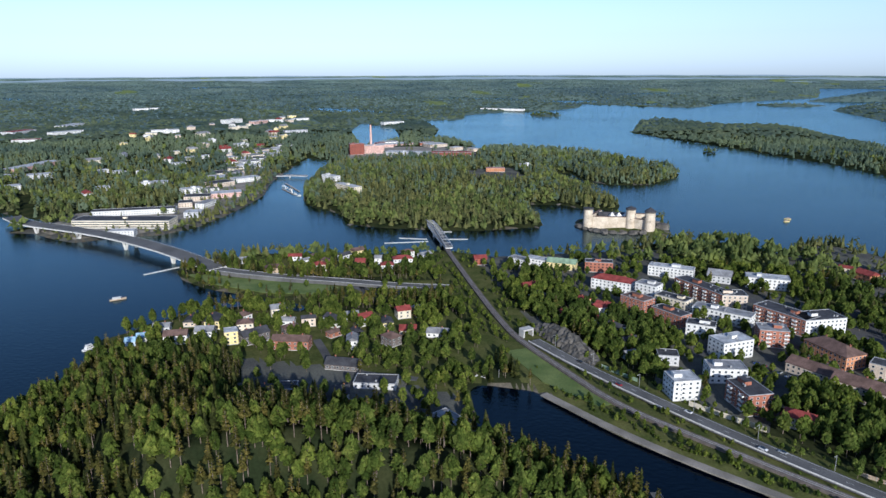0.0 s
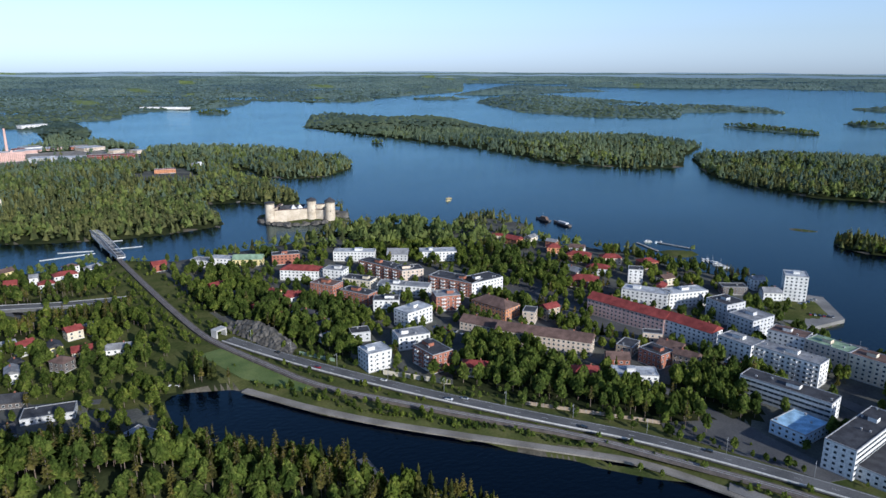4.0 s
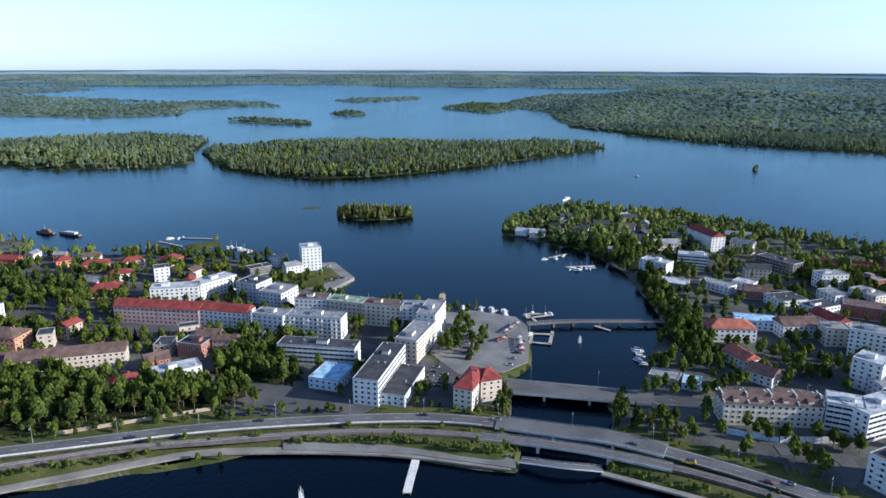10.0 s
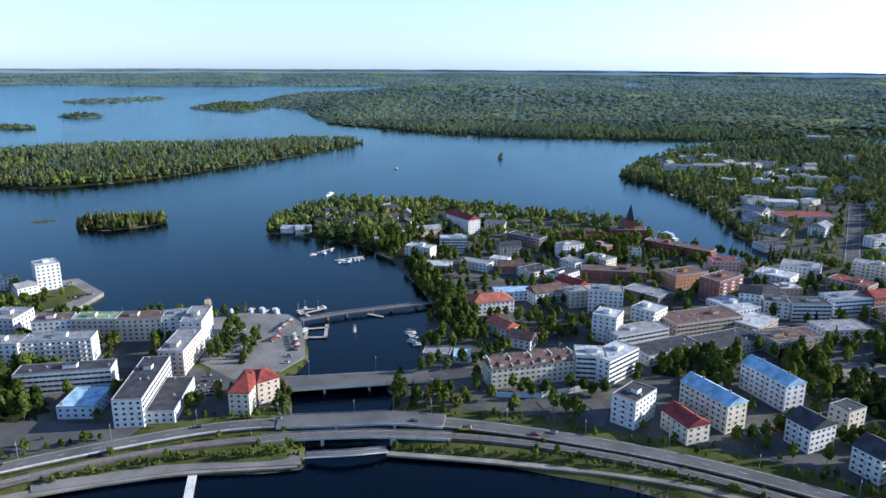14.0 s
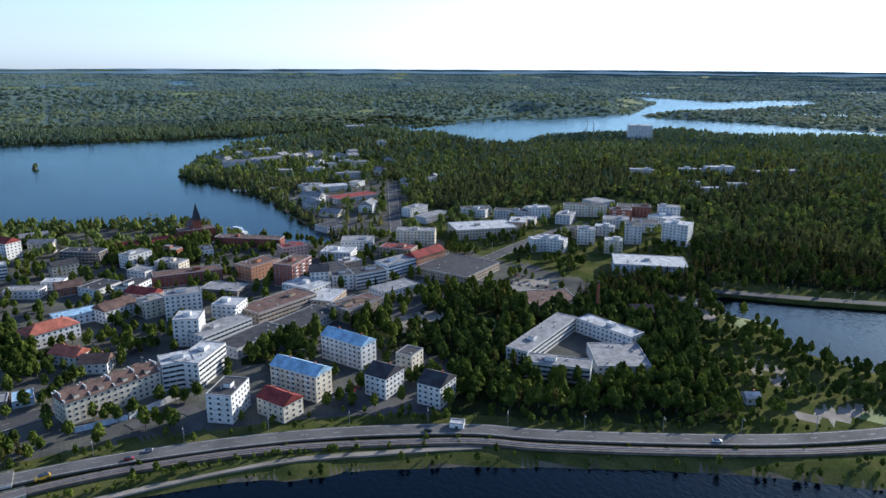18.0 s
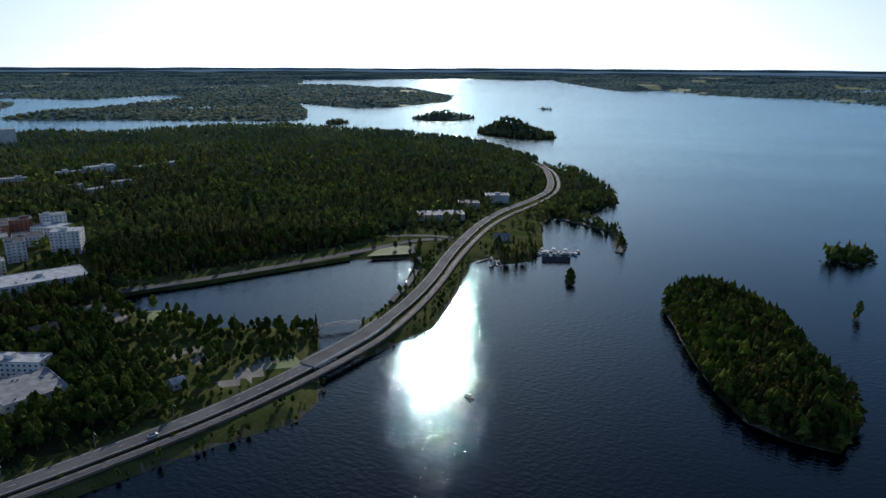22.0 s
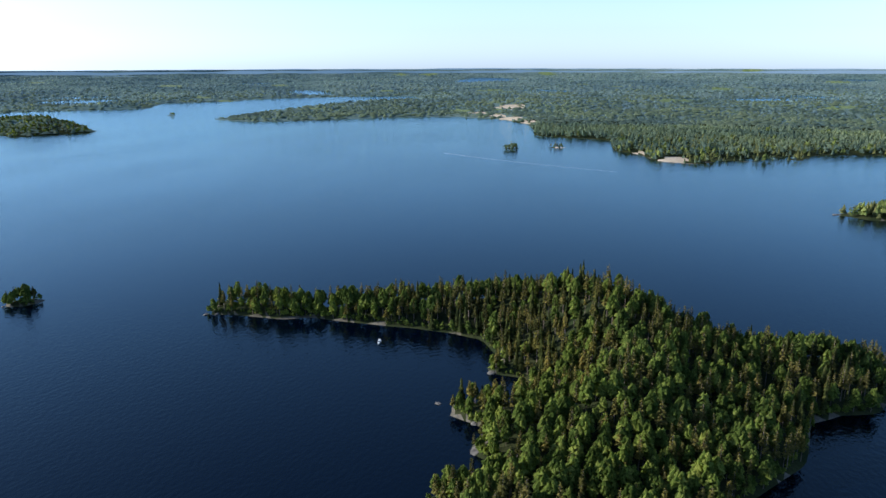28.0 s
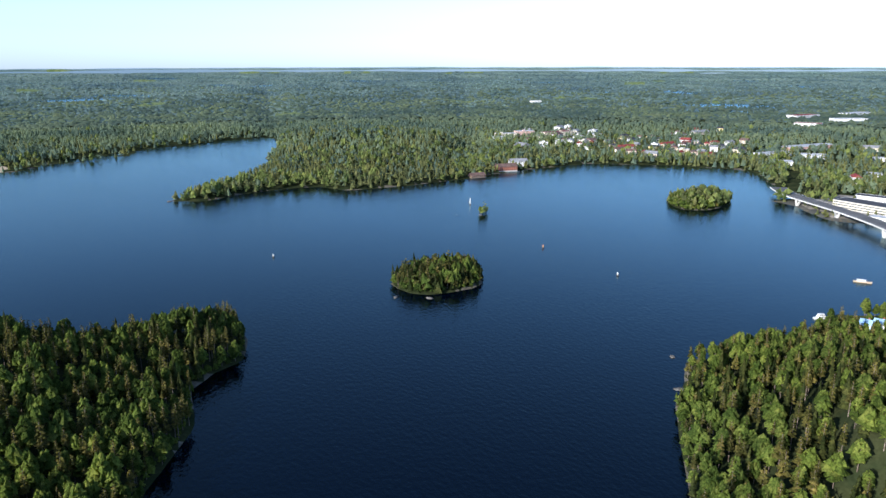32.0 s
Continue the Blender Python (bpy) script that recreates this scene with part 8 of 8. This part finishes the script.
# ---- walls, barriers, lamps, cars ----
def barrier(a, b, h, mat, label, name="noise_barrier", panel=4.0):
    l, turn = math.hypot(b[0] - a[0], b[1] - a[1]), math.atan2(b[1] - a[1], b[0] - a[0])
    ob = new(name)
    ob.location, ob.rotation_euler = (*a, 3.6), (0, 0, turn)
    tagged(ob, label, "wall")
    n = max(int(l / panel), 1)
    me = boxes_mesh("panel", [(0.08, l / n - 0.08, -0.12, 0.12, -0.6, h)], [mat])
    ps = boxes_mesh("post", [(-0.12, 0.12, -0.2, 0.2, -0.6, h + 0.15)], [MAT["concrete"]])
    for i in range(n):
        part("panel", me, ob, (i * l / n, 0, 0))
        part("post", ps, ob, (i * l / n, 0, 0))


barrier((147.5, 382.3), (179.8, 350.2), 3.0, WALL_MAT["cream"], "long pale noise barrier beside the highway")
barrier((206.5, 308.4), (262.8, 254.7), 2.0, WALL_MAT["tan"], "long tan fence below the trees")
barrier((107.3, 437.0), (125.3, 414.9), 2.4, ROOF_MAT["green"], "pale green fence beside the highway")
barrier((362.1, -8.4), (363.7, -33.6), 3.0, WALL_MAT["blue"], "pale blue-white garden wall")
barrier((363.8, -34.2), (376.6, -61.2), 3.6, WALL_MAT["white"], "tall white garden wall")

LAMP_POLE = boxes_mesh("pole", [(-0.09, 0.09, -0.09, 0.09, -0.5, 9.5)], [METAL])
LAMP_ARM = boxes_mesh("arm", [(0, 2.2, -0.06, 0.06, 9.3, 9.42)], [METAL])
LAMP_HEAD = boxes_mesh("lamp_head", [(1.8, 2.7, -0.18, 0.18, 9.2, 9.34)], [WALL_MAT["grey"]])


def lamp(x, y, z, turn):
    ob = new("street_lamp")
    ob.location, ob.rotation_euler = (x, y, z), (0, 0, turn)
    tagged(ob, "tall grey steel street lamp beside the road", "street lamp", "street lamps")
    for name, me in (("pole", LAMP_POLE), ("arm", LAMP_ARM), ("lamp_head", LAMP_HEAD)):
        part(name, me, ob)


for key, off, step in (("highway", -7.4, 5), ("olavi_street", -9.5, 5), ("pond_road", 6.0, 6)):
    w, z, p = LINES[key]
    n, zs = sideways(p), profile(p, 3.7)
    for i in range(2, len(p), step):
        if math.hypot(p[i, 0], p[i, 1]) < 900:
            lamp(p[i, 0] + n[i, 0] * off, p[i, 1] + n[i, 1] * off, float(zs[i]), math.atan2(-n[i, 1] * off, -n[i, 0] * off))


def car_meshes(colour):
    secs = [(-2.2, 0.45, 0.85), (-1.9, 0.28, 1.0), (1.5, 0.28, 0.95), (2.2, 0.4, 0.72)]
    v = [(x, s * 0.88, z) for x, a, b in secs for s in (-1, 1) for z in (a, b)]
    f = []
    for i in range(3):
        a, b = i * 4, i * 4 + 4
        f += [(a, b, b + 1, a + 1), (a + 3, b + 3, b + 2, a + 2), (a + 1, b + 1, b + 3, a + 3), (a + 2, b + 2, b, a)]
    f += [(0, 1, 3, 2), (12, 14, 15, 13)]
    body = bpy.data.meshes.new("body")
    body.from_pydata(v, [], f)
    body.materials.append(colour)
    v = [(x, s * k, z) for x, k, z in ((-1.9, 0.8, 0.95), (-1.3, 0.66, 1.42), (0.4, 0.66, 1.45), (1.2, 0.8, 0.93)) for s in (-1, 1)]
    cab = bpy.data.meshes.new("window_glass")
    cab.from_pydata(v, [], [(0, 1, 3, 2), (2, 3, 5, 4), (4, 5, 7, 6), (0, 2, 4, 6), (1, 7, 5, 3), (0, 6, 7, 1)])
    cab.materials.append(GLASS)
    return body, cab


TYRE, _, _, _ = material("tyre_rubber", (0.02, 0.02, 0.02), 0.85)
wv, wf = drum(0.33, -0.11, 0.11, 0, 10)
WHEEL = bpy.data.meshes.new("wheel")
WHEEL.from_pydata([(a, c, b + 0.33) for a, b, c in wv], [], wf)
WHEEL.materials.append(TYRE)
PAINTS = {}
for name, c in (("white", (0.75, 0.75, 0.75)), ("silver", (0.4, 0.41, 0.42)), ("black", (0.015, 0.015, 0.017)), ("red", (0.3, 0.02, 0.02)), ("blue", (0.03, 0.06, 0.2)), ("yellow", (0.7, 0.4, 0.03))):
    m, _, _, b = material("car_paint_" + name, c, 0.25, 0.1, 0.5)
    b.inputs["Coat Weight"].default_value = 0.6
    PAINTS[name] = car_meshes(m)


def car(x, y, z, turn, paint, big=1.0):
    body, cab = PAINTS[paint]
    ob = new("car")
    ob.location, ob.rotation_euler, ob.scale = (x, y, z), (0, 0, turn), (big, big, big)
    tagged(ob, f"{paint} car on grey asphalt", "car", "cars")
    part("body", body, ob), part("window_glass", cab, ob)
    for sx in (-1.35, 1.35):
        for sy in (-0.82, 0.82):
            part("wheel", WHEEL, ob, (sx, sy, 0))


drive = random.Random(4)
hp, hz = LINES["highway"][2], np.maximum(profile(LINES["highway"][2], 4.7), 5.2)
hn = sideways(hp)
for i in (6, 11, 17, 23, 24, 33, 41, 52, 57, 66, 74, 75, 92, 110):
    if i < len(hp) - 1:
        s = drive.choice((-2.4, 2.4))
        t = hp[i + 1] - hp[i]
        car(hp[i, 0] + hn[i, 0] * s, hp[i, 1] + hn[i, 1] * s, float(hz[i]) + 0.04, math.atan2(t[1], t[0]) + (math.pi if s < 0 else 0), drive.choice(("white", "silver", "black", "red", "white")), drive.choice((1.0, 1.05, 1.0)))
yellow = (320.6, 5.9)
car(yellow[0], yellow[1], 5.24, radians(100), "yellow", 1.5)
for (ax, ay), (bx, by), n, z in (((343.0, 153.5), (364.4, 156.7), 5, 3.76), ((331.6, 158.8), (372.3, 166.1), 6, 3.76), ((495.8, 338.3), (508.8, 323.9), 6, 3.22), ((510.0, 358.2), (534.6, 360.6), 5, 3.22), ((387.5, 124.1), (438.8, 131.1), 5, 3.8), ((477.0, -333.7), (424.3, -378.7), 9, 3.78), ((481.8, -361.0), (445.2, -383.3), 6, 3.78), ((886.5, -364.5), (767.6, -361.8), 8, 3.76), ((335.3, -143.6), (346.5, -164.3), 5, 3.74), ((446.7, 174.3), (394.2, 157.2), 7, 3.8), ((226.8, 418.5), (212.4, 445.1), 5, 3.76)):
    ang = math.atan2(by - ay, bx - ax) + math.pi / 2
    for i in range(n):
        u = (i + 0.5) / n
        car(ax + (bx - ax) * u, ay + (by - ay) * u, z, ang + drive.uniform(-0.06, 0.06), drive.choice(("white", "silver", "black", "red", "blue", "silver")))


# ---- landmarks ----
def chimney_stack(xy, h, r, label, mat):
    gz = float(ground_at(*xy)[2][0])
    ob = raw("tall_chimney", drum(r, -1, h, 0, 14, 0.6), mat, None, (*xy, gz))
    tagged(ob, label, "chimney")
    raw("rim", drum(r * 0.68, h - 1.5, h + 0.3, 0, 14), ROOF_MAT["dark"], ob)


chimney_stack((-175.4, 1719.6), 62, 3.2, "tall slender red and white factory chimney", WALL_MAT["pink"])
chimney_stack((1349.4, -1182.8), 42, 1.0, "thin grey radio mast on the hill", METAL)
chimney_stack((1339.3, -1195.0), 34, 1.6, "tall grey chimney on the hill", WALL_MAT["grey"])
chimney_stack((368.2, -358.5), 26, 1.3, "tall dark brick chimney beside an old works", WALL_MAT["red_brick"])
church = new("church")
tagged(church, "red brick church with a tall pointed spire", "church")
cx, cy = (746.8, -139.6)
church.location = (cx, cy, 3.4)
part("tower", boxes_mesh("tower", [(-4, 4, -4, 4, -1, 22)], [WALL_MAT["red_brick"]]), church)
raw("spire", ([(-4.2, -4.2, 22), (4.2, -4.2, 22), (4.2, 4.2, 22), (-4.2, 4.2, 22), (0, 0, 40)], [(0, 1, 4), (1, 2, 4), (2, 3, 4), (3, 0, 4), (3, 2, 1, 0)]), ROOF_MAT["dark"], church)
part("nave", boxes_mesh("nave", [(4, 34, -7, 7, -1, 11)], [WALL_MAT["red_brick"]]), church)
v, f = roof_mesh("gable", 30, 14, 7, 0.5)
raw("nave_roof", ([(a + 19, b, c + 11) for a, b, c in v], f), ROOF_MAT["brown"], church)


def beacon(xy, h, colour, label):
    ob = new("beacon")
    ob.location = (*xy, 0)
    tagged(ob, label, "beacon")
    raw("base", drum(1.0, -1, 1.2, 0, 10), MAT["rock"], ob)
    raw("column", drum(0.7, 1.2, h, 0.8, 10, 0.75), WALL_MAT[colour], ob)


beacon((-746.5, 504.0), 8, "white", "small white beacon on a rock")
for xy, c in (((-638.4, 200.7), "white"), ((-524.4, 440.5), "orange"), ((-416.8, 434.3), "white")):
    beacon(xy, 2.4, c, "small navigation buoy on the lake")


def fountain(xy, h):
    ob = new("fountain")
    ob.location = (*xy, 0)
    tagged(ob, "white jet of a floating lake fountain", "fountain")
    g = random.Random(2)
    for i in range(9):
        a, r = i * 0.7, 0.25 + 0.15 * (i % 3)
        raw("jet", drum(0.22, 0, h * g.uniform(0.5, 1.0), 0.8, 6, 0.3), WALL_MAT["white"], ob, (math.cos(a) * r * 2, math.sin(a) * r * 2, 0))


fountain((219.5, 161.2), 7.5)
fountain((458.9, 95.7), 5.5)


# ---- single trees of the streets and squares ----
def tree_thing(k, n):
    v, f, m = KINDS[2, k][n]
    ob = new(("birch_tree", "pine_tree", "spruce_tree")[k])
    for name, slot in (("trunk", 0), ("crown", k + 1)):
        sel = f[m == slot]
        used, inv = np.unique(sel, return_inverse=True)
        me = bpy.data.meshes.new(name)
        me.from_pydata([tuple(q) for q in v[used]], [], [tuple(int(i) for i in q) for q in inv.reshape(-1, 3)])
        me.materials.append(TREE_MATS[slot])
        part(name, me, ob)
    return tagged(ob, ("leafy green town tree with a rounded crown", "tall pine with a loose dark crown", "dark pointed spruce among the town houses")[k], "tree", "town trees")


street = random.Random(12)
PROTO = [tree_thing(0, n) for n in range(5)] + [tree_thing(1, 0), tree_thing(2, 0)]
spots = []
for (ax, ay), (bx, by), n in (((390.9, 173.2), (449.0, 179.7), 10), ((389.2, 167.3), (449.1, 175.3), 10), ((387.9, 152.5), (440.5, 158.3), 9), ((333.2, 107.5), (332.7, 102.3), 2), ((297.8, 430.6), (323.7, 357.2), 12), ((281.7, 510.7), (303.0, 420.5), 12), ((296.9, 478.9), (327.8, 400.5), 14), ((315.0, 364.0), (359.9, 313.4), 10), ((331.2, 105.0), (336.8, 110.3), 2), ((334.2, 89.7), (335.4, 73.9), 0),
                              ((405.2, 1.4), (384.0, 53.4), 6), ((352.2, 45.8), (358.7, 19.0), 6), ((418.5, -109.7), (408.5, -153.3), 10), ((484.1, -46.4), (452.0, -36.4), 5), ((434.6, -181.8), (430.8, -213.4), 9), ((519.6, -41.1), (453.5, -46.8), 6), ((466.4, -8.2), (425.7, -2.2), 0), ((611.4, 66.6), (561.7, 51.7), 6), ((493.5, 32.6), (457.7, 10.5), 7), ((406.6, -155.5), (413.2, -151.0), 0), ((484.1, 347.7), (468.5, 360.3), 5), ((505.8, 419.2), (503.1, 446.7), 5), ((268.3, 635.5), (290.0, 568.9), 9), ((102.3, 566.2), (132.9, 511.0), 10), ((493.3, -408.5), (469.0, -437.1), 6), ((581.3, -348.4), (563.3, -349.6), 4), ((983.8, -463.3), (767.6, -361.8), 9), ((249.4, 402.7), (295.1, 380.1), 8), ((751.5, -2.3), (674.1, -59.3), 12), ((943.7, 123.8), (880.1, 62.8), 8)):
    for i in range(n):
        u = (i + 0.5) / max(n, 1)
        spots.append((ax + (bx - ax) * u + street.uniform(-3, 3), ay + (by - ay) * u + street.uniform(-3, 3)))
sx, sy = np.array([s[0] for s in spots]), np.array([s[1] for s in spots])
tx, ty, tz, _ = ground_at(sx, sy)
for i in range(len(spots)):
    free = all(abs((sx[i] - fx) * math.cos(ft) + (sy[i] - fy) * math.sin(ft)) > fl - 1.5 or abs(-(sx[i] - fx) * math.sin(ft) + (sy[i] - fy) * math.cos(ft)) > fd - 1.5 for fx, fy, ft, fl, fd in FOOT)
    if not free:
        continue
    proto = street.choice(PROTO)
    s = street.uniform(0.5, 0.8)
    t = copy_thing(proto, pose(float(tx[i]), float(ty[i]), float(tz[i]) - 0.05, 0, 0, street.uniform(0, 360)))
    t.scale = (s * 1.15, s * 1.15, s)
for p in PROTO:
    for o in list(p.children):
        bpy.data.objects.remove(o)
    bpy.data.objects.remove(p)


# ---- the market's stalls and kiosks ----
STALL_POST = boxes_mesh("post", [(-0.06, 0.06, -0.06, 0.06, 0, 2.3)], [METAL])
sv, sf = roof_mesh("hip", 3.2, 3.2, 0.9, 0.1)
STALLS = {}
for tone in ("white", "red", "green"):
    sm = bpy.data.meshes.new("canopy")
    sm.from_pydata([(a, b, c + 2.35) for a, b, c in sv], [], sf)
    sm.materials.append(ROOF_MAT[tone])
    STALLS[tone] = sm
COUNTER = boxes_mesh("counter", [(-1.4, 1.4, -0.4, 0.4, 0, 0.9)], [MAT["plank"]])


def stall(x, y, z, turn, tone):
    ob = new("market_stall")
    ob.location, ob.rotation_euler = (x, y, z), (0, 0, turn)
    tagged(ob, f"{tone} canopied market stall with a plank counter", "market stall", "market stalls")
    part("canopy", STALLS[tone], ob), part("counter", COUNTER, ob)
    for a in (-1.5, 1.5):
        for b in (-1.5, 1.5):
            part("post", STALL_POST, ob, (a, b, 0))


sell = random.Random(6)
for (ax, ay), (bx, by), n in (((443.1, 146.6), (464.0, 143.7), 6), ((438.5, 134.4), (412.2, 122.5), 6), ((425.4, 146.0), (434.3, 141.2), 4)):
    for i in range(n):
        u = (i + 0.5) / n
        stall(ax + (bx - ax) * u, ay + (by - ay) * u, 3.8, sell.uniform(-0.2, 0.2) + 0.6, sell.choice(("white", "white", "red", "green")))


# ---- the small harbour below the hill, and the wakes of boats under way ----
mole = along([(36, -860), (26, -854), (4, -836), (-14, -822), (-29, -805), (-37, -767), (-37, -744), (-33, -718)], 4)
mole_ob = strip("breakwater", mole, -3.2, 3.2, 1.3 + 0.25 * np.sin(np.arange(len(mole)) * 1.7), 3.0, MAT["rock"], None, "curved grey stone breakwater with low growth", "breakwater")
rubble = random.Random(31)
for i in range(0, len(mole), 3):
    for s in (-1, 1):
        c = mole[i] + sideways(mole)[i] * s * 3.4
        boulder((float(c[0]) + rubble.uniform(-0.8, 0.8), float(c[1]) + rubble.uniform(-0.8, 0.8)), rubble.uniform(1.2, 2.2), 0.5, 0.3)
for pts in ([(47, -705), (5, -705)], [(100, -649), (89, -667)], [(85, -637), (80, -660)]):
    boom(pts, 2.6, "weathered plank jetty on short posts", "jetty", 0.9, MAT["plank"])
for i in range(7):
    u = (i + 0.5) / 7
    (ax, ay), (bx, by) = [(47, -705), (5, -705)]
    boat((ax + (bx - ax) * u, ay + (by - ay) * u + (5.5 if i % 2 else -5.5)), 90 + rubble.uniform(-8, 8), rubble.uniform(7, 12), "white motor boat moored at the harbour jetty", "white", "white", 0, 1)
house(27, -675, 10, 26, 11, 1, "dark", "gable_dark")
for pts, width, look_of in (([(139, -722), (162, -726), (186, -720), (209, -710)], 7, "grey asphalt side road leaving the highway"), ([(173, -687), (171, -666), (154, -637), (147, -614), (144, -581), (142, -545), (143, -511)], 5, "pale narrow road looping along the pond")):
    q = along(pts, 5)
    tagged(strip("road", q, -width / 2, width / 2, profile(q, 4.1), 1.2, MAT["worn_asphalt"]), look_of, "road", kind="structure")
deck_bridge("road_bridge", along([(-311, 1296), (-285, 1302), (-253, 1295)], 8), 9, 4.6, "low concrete road bridge across the northern inlet", [(-285, 1302)])

FOAM = rough_surface("wake_foam", (0.16, 0.21, 0.27), (0.3, 0.35, 0.4), 0.4, 2.0, 0.5, 0.2)


def wake(points, width, mat, label):
    """A low ridge of disturbed water that dies away behind a boat."""
    q = along(points, 3)
    side, n = sideways(q), len(q)
    v, f = [], []
    for i in range(n):
        fade = 1 - 0.75 * i / n
        for o, z in ((-0.5, 0.02), (0.0, 0.1), (0.5, 0.02)):
            c = q[i] + side[i] * o * width * (0.6 + 0.8 * i / n)
            px, py, wz, k = bowl(c[0], c[1])
            v.append((float(px), float(py), float(wz) + z * fade * float(k)))
        if i:
            a = (i - 1) * 3
            f += [(a + j, a + j + 3, a + j + 4, a + j + 1) for j in range(2)]
    return tagged(mesh_object("wake", v, f, mat), label, "wake", kind="structure")


boat((53, -374), 150, 7, "small open motor boat under way on the lake", "dark", "grey", 0, 1)
wake([(-1255, -117), (-1280, -193), (-1311, -282), (-1354, -383), (-1413, -493)], 2.6, FOAM, "long pale wake across the lake")
wake([(789, -421), (775, -379), (760, -324)], 3.0, MAT["slick"], "faint wake behind a sailing boat")
wake([(643, -238), (648, -251), (663, -298), (683, -351), (702, -406)], 7.0, MAT["slick"], "broad smooth wake behind a ferry")
